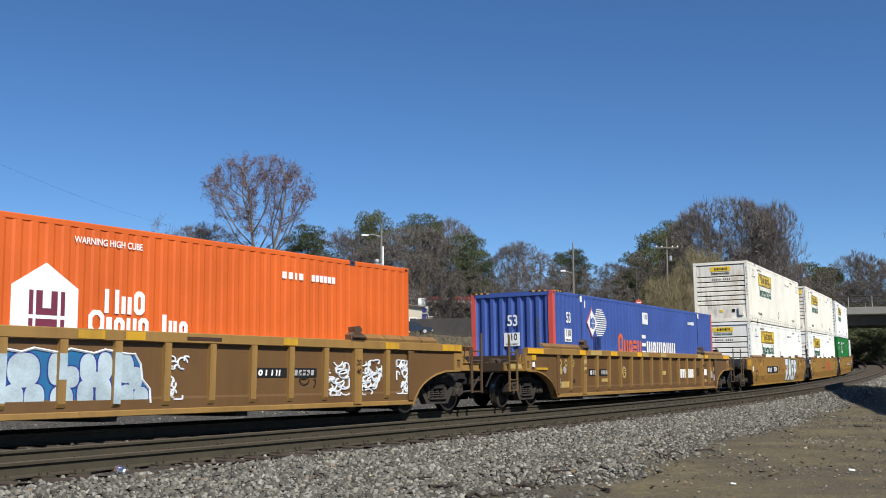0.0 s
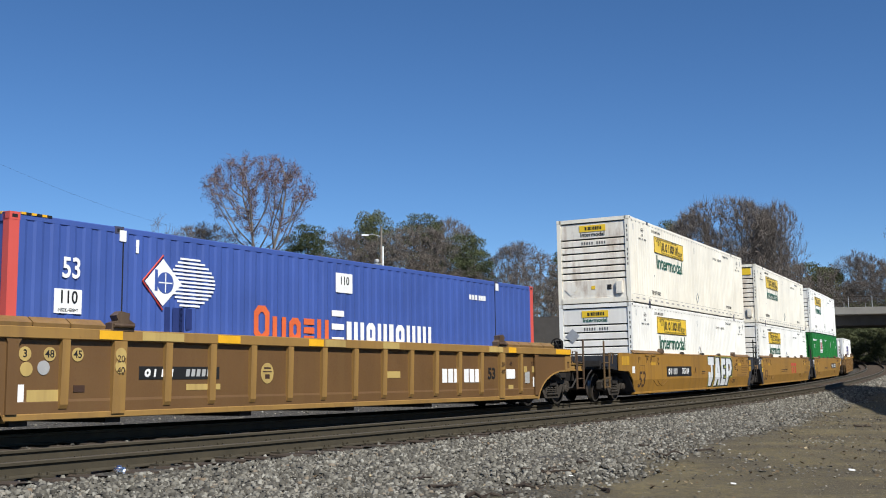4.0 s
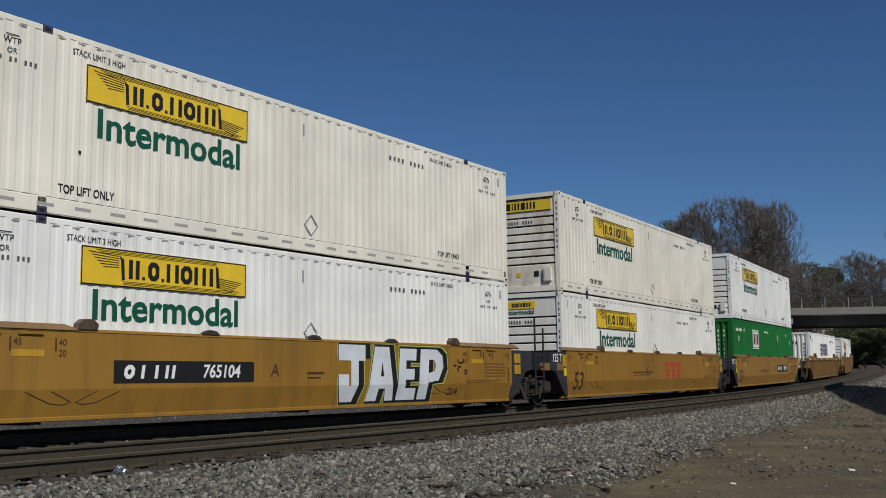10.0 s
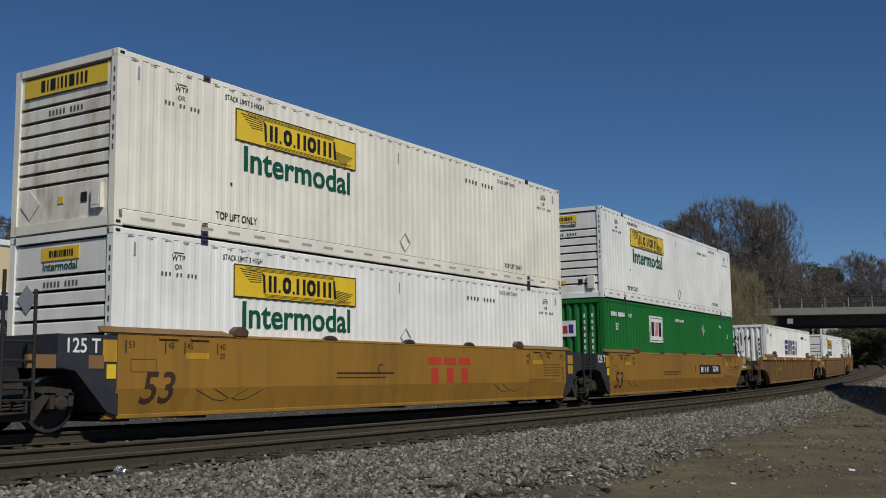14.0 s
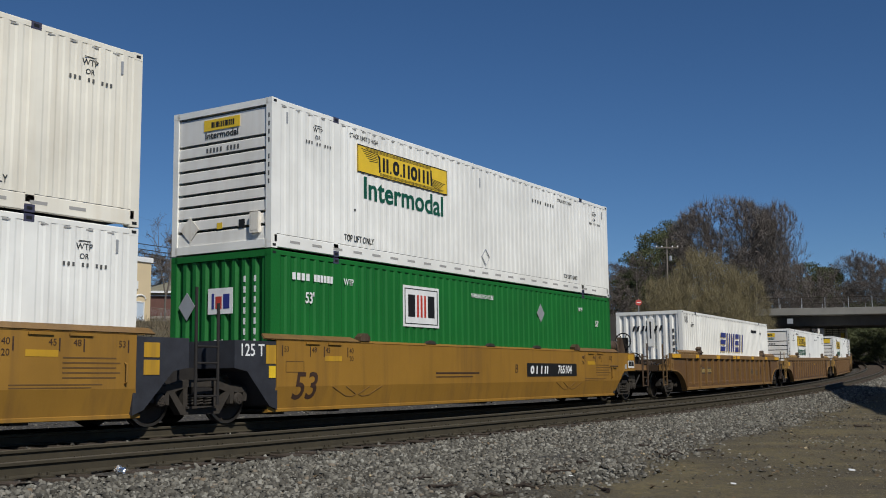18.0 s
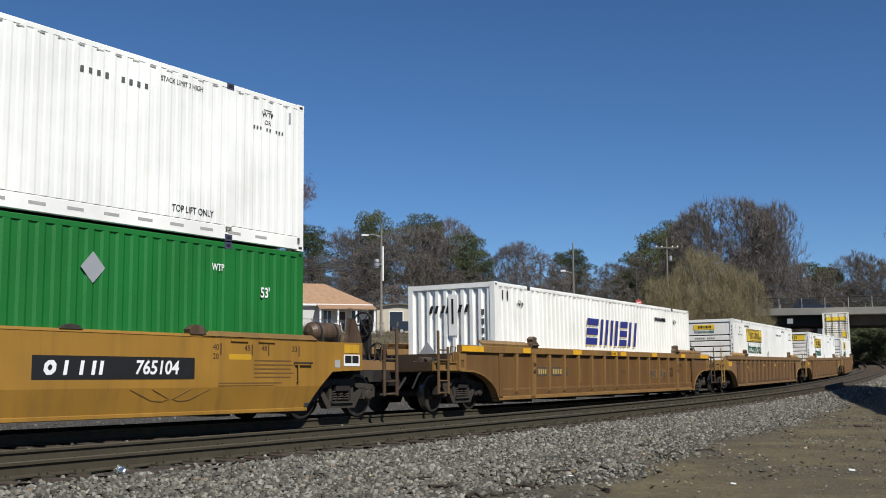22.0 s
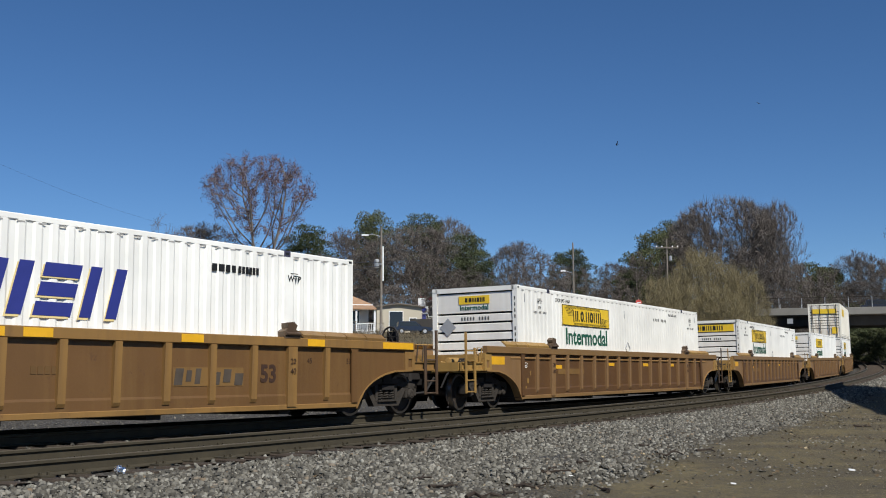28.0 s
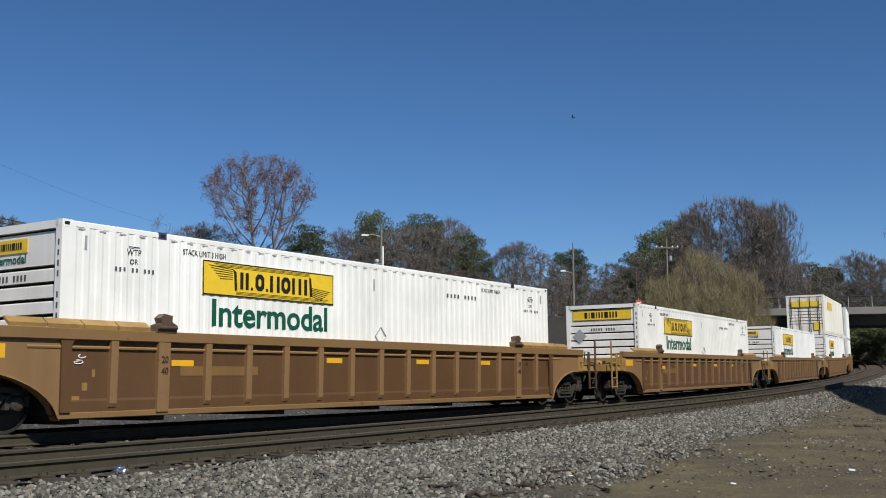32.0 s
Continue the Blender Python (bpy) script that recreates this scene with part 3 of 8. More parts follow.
def mark_parcel_white(c, low=False, end_big=False, far=False, dx=0.0):
    """White intermodal container: panel, word and small black warnings on the side and the front."""
    side_panel_mark(c, 1.93 if low else 1.88, far, dx)
    drip_edge(c)
    if not far:
        if not low:
            letters("warning_lettering", "TOP LIFT ONLY", 0.185, M["black"], c, 2.80, 0.43, bold=0.012, wide=0.82)
            letters("warning_lettering", "TOP LIFT ONLY", 0.17, M["black"], c, 13.3, 0.43, wide=0.8)
        letters("warning_lettering", "STACK LIMIT 3 HIGH", 0.14, M["black"], c, 2.98, 2.62, wide=0.8)
        letters("warning_lettering", "STACK LIMIT 3 HIGH", 0.13, M["mark_grey"], c, 13.0, 2.62, wide=0.8)
        for x in (1.32, 15.05):
            letters("warning_lettering", "WTP", 0.14, M["black"], c, x + 0.08, 2.50)
            plates("overline", [(x - 0.03, x + 0.19, 2.585, 2.598)], M["black"], c, -1.303)
            letters("warning_lettering", "OR", 0.12, M["black"], c, x + 0.08, 2.35)
            plates("unreadable_lettering", [(x - 0.30 + 0.085 * k, x - 0.262 + 0.085 * k, 2.19, 2.25) for k in range(10) if k not in (3, 6)], M["mark_grey"], c, -1.302)
        for x, z0, z1 in ((0.42, 2.46, 2.68), (7.95, 2.32, 2.56), (15.72, 2.46, 2.68)):
            plates("side_marker", [(x, x + 0.045, z0, z1)], M["placard"], c, -1.303, 0.006)
        dia = Build()
        zc = 1.35 if low else 0.56
        for k in range(4):
            a, b2 = math.pi / 2 * k, math.pi / 2 * (k + 1)
            dia.tube([(8.2 + 0.2 * math.cos(a), -1.306, zc + 0.2 * math.sin(a)), (8.2 + 0.2 * math.cos(b2), -1.306, zc + 0.2 * math.sin(b2))], 0.012, 5)
        part("placard_holder", dia, M["placard"], c, "empty diamond placard holder")
        plates("unreadable_lettering", [(10.9 + 0.16 * k, 10.965 + 0.16 * k, 2.35, 2.44) for k in range(9) if k != 4], M["mark_grey"], c, -1.302)
        plates("door_marker", [(2.62, 2.67, 1.02, 1.07)], M["black"], c, -1.302)
    # front end
    if end_big:
        z = 2.36
        pan = part("yellow_panel", Build().box(0.012, 0.021, -1.05, 1.05, z, z + 0.36), M["logo_yellow"], c, "yellow panel with black emblem shapes")
        rects = word_blocks(-0.62, z + 0.08, 0.20, [0.10, 0.03, 0.13, 0.03, 0.05, 0.05, 0.13, 0.05, 0.05, 0.06], 0.055)
        plates("emblem_border", [(-1.05, 1.05, z + 0.335, z + 0.36), (-1.05, 1.05, z, z + 0.02)], M["black"], pan, 0.007, end=True)
    else:
        z = 2.44
        pan = part("yellow_panel", Build().box(0.012, 0.021, -0.47, 0.47, z, z + 0.22), M["logo_yellow"], c, "yellow panel with black emblem shapes")
        rects = word_blocks(-0.27, z + 0.055, 0.11, [0.06, 0.02, 0.07, 0.02, 0.03, 0.03, 0.07, 0.03, 0.03, 0.04], 0.022)
        letters("lettering", "Intermodal", 0.19, M["logo_green"] if low else M["black"], c, 0, z - 0.10, y=0.016, end=True, bold=0.014, wide=1.05)
    plates("emblem_shape", [(-b2, -a, z0, z1) for a, b2, z0, z1 in rects], M["black"], pan, 0.007, end=True)
    plates("unreadable_lettering", [(-0.45 + 0.09 * k, -0.405 + 0.09 * k, 2.0, 2.09) for k in range(10) if k != 4], M["mark_grey"], c, 0.017, end=True)
    plates("unreadable_lettering", [(-1.245, -1.21, 2.5 - 0.16 * k, 2.59 - 0.16 * k) for k in range(9) if k != 4], M["mark_grey"], c, -0.004, end=True)
    if not low:
        part("control_box", Build().box(-0.05, 0.03, -1.02, -0.80, 0.30, 0.70).box(-0.055, -0.05, -0.99, -0.83, 0.35, 0.65), M["grey_end"], c)
        plates("decal", [(-0.62, -0.47, 0.44, 0.60)], M["black"], c, 0.016, end=True)
        plates("decal", [(-0.04, 0.10, 0.46, 0.58)], M["logo_yellow"], c, 0.016, end=True)
    zc = 0.50 if not low else 1.83
    dia = Build().prism_x([(0.82, zc - 0.25), (0.82 + 0.25, zc), (0.82, zc + 0.25), (0.82 - 0.25, zc)], 0.010, 0.019)
    part("placard_holder", dia, M["placard"] if low else M["grey_end"], c, "empty diamond placard holder")


# ---- trucks ----
WHEEL_R = 0.44


def wheelset_mesh():
    b = Build()
    b.turned([(0.075, -1.12), (0.09, -1.05), (0.09, 1.05), (0.075, 1.12)], "y", 14, 0)
    for sy in (-1, 1):
        prof = [(0.10, 0.62), (0.14, 0.66), (0.16, 0.69), (0.34, 0.71), (0.385, 0.675), (WHEEL_R + 0.026, 0.672), (WHEEL_R + 0.022, 0.70),
                (WHEEL_R, 0.715), (WHEEL_R - 0.004, 0.80), (0.385, 0.805), (0.37, 0.77), (0.16, 0.765), (0.14, 0.80), (0.10, 0.80)]
        n0 = len(b.f)
        b.turned([(r, sy * h) for r, h in prof], "y", 32, 0)
        for k in range(len(prof) - 1):
            if k in (7, 8):
                for j in range(32):
                    b.m[n0 + k * 32 + j] = 1
        for k in range(6):
            a = k * math.pi / 3
            b.turned([(0.022, sy * 1.12), (0.022, sy * 1.145)], "y", 6, 0, (0.05 * math.cos(a), 0, 0.05 * math.sin(a)))
    return b.mesh("wheelset", [M["wheel"], M["tread"]])


def sideframe_build(sy):
    b = Build()
    y0, y1 = sy * 0.93, sy * 1.09
    lo, hi = min(y0, y1), max(y0, y1)
    # top member
    b.prism_y([(-1.12, 0.56), (-1.05, 0.66), (-0.62, 0.70), (-0.34, 0.78), (0.34, 0.78), (0.62, 0.70), (1.05, 0.66), (1.12, 0.56), (0.98, 0.55), (0.62, 0.57), (0.30, 0.66), (-0.30, 0.66), (-0.62, 0.57), (-0.98, 0.55)], lo, hi)
    # bottom tension member
    b.prism_y([(-0.74, 0.60), (-0.60, 0.60), (-0.36, 0.30), (0.36, 0.30), (0.60, 0.60), (0.74, 0.60), (0.44, 0.19), (-0.44, 0.19)], lo, hi)
    for sx in (-1, 1):
        # columns and the jaw over the bearing
        b.prism_y([(sx * 0.30, 0.28), (sx * 0.39, 0.28), (sx * 0.39, 0.68), (sx * 0.30, 0.68)], lo, hi)
        b.prism_y([(sx * 0.70, 0.36), (sx * 0.77, 0.36), (sx * 0.80, 0.60), (sx * 0.70, 0.60)], lo, hi)
        b.prism_y([(sx * 1.02, 0.40), (sx * 1.10, 0.40), (sx * 1.12, 0.60), (sx * 1.02, 0.60)], lo, hi)
    # spring seat
    b.box(-0.34, 0.34, lo - 0.05, hi + 0.05, 0.29, 0.33)
    return b


def springs_build(sy, x):
    b = Build()
    pts = [(x + 0.075 * math.cos(a), sy * 1.03 + 0.075 * math.sin(a), 0.34 + 0.20 * a / (2 * math.pi * 4)) for a in [2 * math.pi * 4 * i / 48 for i in range(49)]]
    b.tube(pts, 0.016, 5)
    return b


TRUCK_MESH = {}


def truck_meshes():
    if not TRUCK_MESH:
        TRUCK_MESH["wheelset"] = wheelset_mesh()
        for sy in (-1, 1):
            TRUCK_MESH["sideframe", sy] = sideframe_build(sy).mesh("sideframe", M["truck"])
            for x in (-0.2, 0.0, 0.2):
                TRUCK_MESH["springs", sy, x] = springs_build(sy, x).mesh("coil_spring", M["truck"])
            for x in (-0.89, 0.89):
                b = Build().turned([(0.10, sy * 0.90), (0.115, sy * 0.93), (0.115, sy * 1.10), (0.095, sy * 1.13), (0.05, sy * 1.14)], "y", 16, 0, (x, 0, WHEEL_R))
                TRUCK_MESH["bearings", sy, x] = b.mesh("bearing_cap", M["truck"])
        b = Build()
        b.prism_x([(-1.14, 0.54), (1.14, 0.54), (1.14, 0.64), (0.5, 0.72), (-0.5, 0.72), (-1.14, 0.64)], -0.22, 0.22)
        b.box(-0.12, 0.12, -0.9, 0.9, 0.40, 0.54)
        for x in (-0.42, 0.42):
            b.box(x - 0.05, x + 0.05, -0.85, 0.85, 0.34, 0.46)
        TRUCK_MESH["bolster"] = b.mesh("truck_bolster", M["dark_steel"])
    return TRUCK_MESH


WHEELSETS = []


def truck(car, x):
    """A two-axle truck under a car, its centre at x."""
    tm = truck_meshes()
    t = part("truck", tm["bolster"], None, car, "dusty cast steel truck", (x, 0, 0))
    for sy in (-1, 1):
        part("sideframe", tm["sideframe", sy], None, t)
        for x in (-0.2, 0.0, 0.2):
            part("coil_spring", tm["springs", sy, x], None, t)
        for x in (-0.89, 0.89):
            part("bearing_cap", tm["bearings", sy, x], None, t)
    for dx in (-0.89, 0.89):
        w = part("wheelset", tm["wheelset"], None, t, "worn steel wheelset with shiny treads", (dx, 0, WHEEL_R))
        WHEELSETS.append((w, dx, 25 + 17 * len(WHEELSETS)))
    return t

# ---- well cars ----
END = 16.154
CAR_MESH = {}


M["latch"] = painted("rusty_latch_paint", (0.075, 0.046, 0.027), wear=0.7, streak=0.6, rust=(0.05, 0.03, 0.02))


def mirrored(b):
    """The same parts for the other end of the car."""
    q = Build()
    q.v = [(END - x, y, z) for x, y, z in b.v]
    q.f, q.m = list(b.f), list(b.m)
    return q


def rib_car_meshes(paint):
    """Single well car with outside posts."""
    if paint in CAR_MESH:
        return CAR_MESH[paint]
    d, mat = {}, M[paint]
    sheet, tan = M[{"car_ochre": "ochre_sheet", "car_slanted": "slanted_sheet"}.get(paint, "brown_sheet")], M["platform_tan" if paint == "car_brown" else "platform_dark"]
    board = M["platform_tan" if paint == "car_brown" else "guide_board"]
    for sy in (-1, 1):
        def yy(a, c):
            return (min(sy * a, sy * c), max(sy * a, sy * c))
        b = Build().box(-2.0, END + 2.0, *yy(1.30, 1.43), 1.38, 1.555, c=0.012)
        d["top_chord", sy] = b.mesh("top_chord", M["brown_chord"] if paint == "car_brown" else mat)
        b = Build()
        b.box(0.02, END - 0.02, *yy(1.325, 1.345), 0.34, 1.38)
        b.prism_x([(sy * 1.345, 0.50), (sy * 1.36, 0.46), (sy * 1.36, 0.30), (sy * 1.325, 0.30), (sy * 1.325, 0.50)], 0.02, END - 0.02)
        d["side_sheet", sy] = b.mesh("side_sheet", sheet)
        b = Build().box(-0.04, END + 0.04, *yy(1.22, 1.38), 0.20, 0.30, c=0.012)
        d["bottom_sill", sy] = b.mesh("bottom_sill", M["brown_chord"] if paint == "car_brown" else mat)
        b = Build()
        post = M["brown_post"] if paint == "car_brown" else mat
        b.prism_x([(sy * 1.345, 0.36), (sy * 1.375, 0.36), (sy * 1.405, 0.42), (sy * 1.43, 1.38), (sy * 1.345, 1.38)], -0.07, 0.07)
        d["rib", sy] = b.mesh("side_post", post)
        b = Build()
        b.prism_x([(sy * 1.345, 0.26), (sy * 1.405, 0.26), (sy * 1.435, 1.38), (sy * 1.345, 1.38)], -0.125, 0.125)
        d["wide_rib", sy] = b.mesh("wide_side_post", post)
        # arch over the truck at the end
        curve = [(-0.05, 0.22), (-0.15, 0.40), (-0.29, 0.55), (-0.44, 0.66), (-0.60, 0.745), (-0.80, 0.825), (-1.0, 0.885), (-1.35, 0.95), (-2.0, 0.97)]
        b = Build().prism_y([(0.02, 1.38), (0.02, 0.22)] + curve + [(-2.0, 1.38)], *yy(1.33, 1.37))
        arch = M["brown_post"] if paint == "car_brown" else sheet
        d["arch_panel", sy, 0] = b.mesh("arch_panel", arch)
        d["arch_panel", sy, 1] = mirrored(b).mesh("arch_panel", arch)
        b = Build().prism_y(curve + [(x + 0.035, z - 0.04) for x, z in curve[::-1]], *yy(1.20, 1.40))
        d["arch_lip", sy, 0] = b.mesh("arch_lip", mat)
        d["arch_lip", sy, 1] = mirrored(b).mesh("arch_lip", mat)
        b = Build().prism_y([(-0.05, 1.38), (-0.02, 1.30), (-0.02, 0.30), (0.16, 0.30), (0.16, 1.30), (0.21, 1.38)], *yy(1.371, 1.41))
        d["end_post", sy, 0] = b.mesh("end_post", sheet)
        d["end_post", sy, 1] = mirrored(b).mesh("end_post", sheet)
        # hinged guide plates on top near the ends
        for k in range(4):
            x = -0.95 + 0.66 * k
            b = Build().prism_x([(sy * 1.43, 1.61), (sy * 1.30, 1.70), (sy * 1.28, 1.68), (sy * 1.42, 1.556)], x, x + 0.635)
            d["guide_plate", sy, k, 0] = b.mesh("guide_plate", board)
            d["guide_plate", sy, k, 1] = mirrored(b).mesh("guide_plate", board)
        b = Build()
        b.prism_y([(1.78, 1.54), (2.22, 1.54), (2.24, 1.66), (2.12, 1.72), (2.13, 1.82), (1.95, 1.85), (1.86, 1.78), (1.90, 1.70), (1.78, 1.66)], *yy(1.26, 1.44))
        b.tube([(1.8, sy * 1.46, 1.62), (2.2, sy * 1.46, 1.62)], 0.03, 8)
        d["latch", sy, 0] = b.mesh("stacking_latch", M["latch"])
        d["latch", sy, 1] = mirrored(b).mesh("stacking_latch", M["latch"])
        if paint == "car_brown":
            b = Build().tube([(-0.6, sy * 1.365, 1.27), (END + 0.6, sy * 1.365, 1.27)], 0.026, 6)
            d["brake_pipe", sy] = b.mesh("brake_pipe", mat)
    b = Build()
    b.box(-0.03, END + 0.03, -1.21, 1.21, 0.20, 0.24)
    for x in (0.3, 2.0, 5, 8.07, 11, 14.15, 15.9):
        b.box(x - 0.15, x + 0.15, -1.25, 1.25, 0.12, 0.21)
    d["well_floor"] = b.mesh("well_floor", M["dark_steel"])
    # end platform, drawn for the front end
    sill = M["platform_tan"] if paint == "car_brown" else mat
    # dark parts below the deck hold the platform's shade in their colour
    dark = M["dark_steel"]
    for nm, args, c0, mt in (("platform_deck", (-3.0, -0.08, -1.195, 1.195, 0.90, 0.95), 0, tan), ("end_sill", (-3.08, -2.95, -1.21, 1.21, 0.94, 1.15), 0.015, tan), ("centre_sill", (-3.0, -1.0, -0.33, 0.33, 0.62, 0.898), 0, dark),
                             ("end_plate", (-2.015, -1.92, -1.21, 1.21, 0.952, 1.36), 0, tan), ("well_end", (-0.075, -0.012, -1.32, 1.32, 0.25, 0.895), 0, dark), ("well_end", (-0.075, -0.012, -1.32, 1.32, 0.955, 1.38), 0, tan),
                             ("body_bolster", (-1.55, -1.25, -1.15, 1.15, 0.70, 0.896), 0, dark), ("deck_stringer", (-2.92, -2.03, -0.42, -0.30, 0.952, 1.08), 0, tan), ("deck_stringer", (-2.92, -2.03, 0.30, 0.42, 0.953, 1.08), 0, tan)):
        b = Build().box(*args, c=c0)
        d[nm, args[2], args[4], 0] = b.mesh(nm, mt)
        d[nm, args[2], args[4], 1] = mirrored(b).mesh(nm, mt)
    for sy in (-1, 1):
        def side(x0, x1, a0, a1, z0, z1, b=None):
            return (b or Build()).box(x0, x1, min(sy * a0, sy * a1), max(sy * a0, sy * a1), z0, z1)
        b = side(-3.06, -2.06, 1.24, 1.30, 0.95, 1.16)
        side(-3.06, -2.06, 1.301, 1.335, 0.95, 0.985, b)
        side(-3.06, -2.06, 1.301, 1.335, 1.125, 1.16, b)
        br = side(-2.06, -1.96, 1.22, 1.392, 0.95, 1.385)
        side(-1.82, -1.70, 1.30, 1.392, 0.95, 1.385, br)
        side(-1.96, -1.82, 1.30, 1.392, 0.95, 1.02, br)
        side(-1.96, -1.82, 1.30, 1.392, 1.20, 1.385, br)
        for nm, q, mt in (("side_sill", b, sill), ("lift_bracket", br, sill),
                          ("end_gusset", Build().prism_y([(-2.07, 1.165), (-2.5, 1.165), (-2.07, 1.36)], *sorted((sy * 1.25, sy * 1.27))), sill),
                          ("brake_rod", Build().tube([(-2.98, sy * 0.95, 1.02), (-2.6, sy * 1.0, 1.10), (-2.3, sy * 0.8, 1.22), (-2.02, sy * 0.8, 1.24)], 0.035, 6), dark),
                          ("brake_rod", Build().tube([(-2.9, sy * 0.62, 1.16), (-2.2, sy * 0.7, 1.10), (-1.9, sy * 0.7, 1.10)], 0.028, 6), tan),
                          ("air_hose", Build().tube([(-2.1, sy * 1.1, 1.0), (-2.5, sy * 1.12, 1.20), (-2.85, sy * 1.05, 1.14), (-3.1, sy * 0.9, 0.85), (-3.2, sy * 0.8, 0.55)], 0.025, 6), dark)):
            d[nm, sy, mt.name, 0] = q.mesh(nm, mt)
            d[nm, sy, mt.name, 1] = mirrored(q).mesh(nm, mt)
    b = Build().turned([(0.02, -2.75), (0.13, -2.72), (0.15, -2.66), (0.15, -2.30), (0.13, -2.24), (0.04, -2.22), (0.03, -2.1)], "x", 14, 0, (0, -0.72, 1.13))
    d["brake_cylinder", 0] = b.mesh("brake_cylinder", tan)
    d["brake_cylinder", 1] = mirrored(b).mesh("brake_cylinder", tan)
    b = Build()
    b.box(-3.42, -2.9, -0.11, 0.11, 0.76, 1.0)
    b.prism_z([(-3.42, -0.10), (-3.66, -0.17), (-3.70, -0.05), (-3.56, 0.02), (-3.70, 0.14), (-3.55, 0.19), (-3.42, 0.12)], 0.72, 1.02)
    b.tube([(-3.0, -0.5, 0.8), (-3.3, -0.42, 0.45), (-3.65, -0.2, 0.42)], 0.03, 8)
    d["coupler", 0] = b.mesh("coupler", M["dark_steel"])
    d["coupler", 1] = mirrored(b).mesh("coupler", M["dark_steel"])
    for sy in (-1, 1):
        b = Build()
        # corner ladder of flat bars with round rungs
        for x, top in ((-2.96, 1.86), (-2.52, 1.50)):
            b.box(x - 0.04, x + 0.04, sy * 1.36 - 0.014, sy * 1.36 + 0.014, 0.42, top)
        for z in (0.45, 0.72, 1.19, 1.42):
            b.tube([(-2.96, sy * 1.36, z), (-2.52, sy * 1.36, z)], 0.018, 6)
        b.tube([(-2.2, sy * 1.34, 1.16), (-2.2, sy * 1.38, 1.50), (-2.42, sy * 1.38, 1.50), (-2.42, sy * 1.34, 1.16)], 0.016, 6)
        d["ladder", sy, 0] = b.mesh("ladder", sill if paint == "car_brown" else M["platform_worn"])
        d["ladder", sy, 1] = mirrored(b).mesh("ladder", M["latch"])
    CAR_MESH[paint] = d
    return d


RIBS = [-0.06 + 1.018 * k for k in range(1, 16)]


def put_parts(car, d, skip=("rib", "wide_rib")):
    for key, me in d.items():
        nm = key if isinstance(key, str) else key[0]
        if nm not in skip:
            part(me.name.split(".")[0], me, None, car)


def rib_car(paint, label):
    d = rib_car_meshes(paint)
    car = thing("well_car", label, "railcar", "well cars of the train")
    put_parts(car, d)
    for sy in (-1, 1):
        for k, x in enumerate(RIBS):
            wide = k in (1, 13)
            part("side_post", d["wide_rib" if wide else "rib", sy], None, car, "", (x, 0, 0))
    t0 = truck(car, -1.42)
    t1 = truck(car, END + 1.42)
    return car


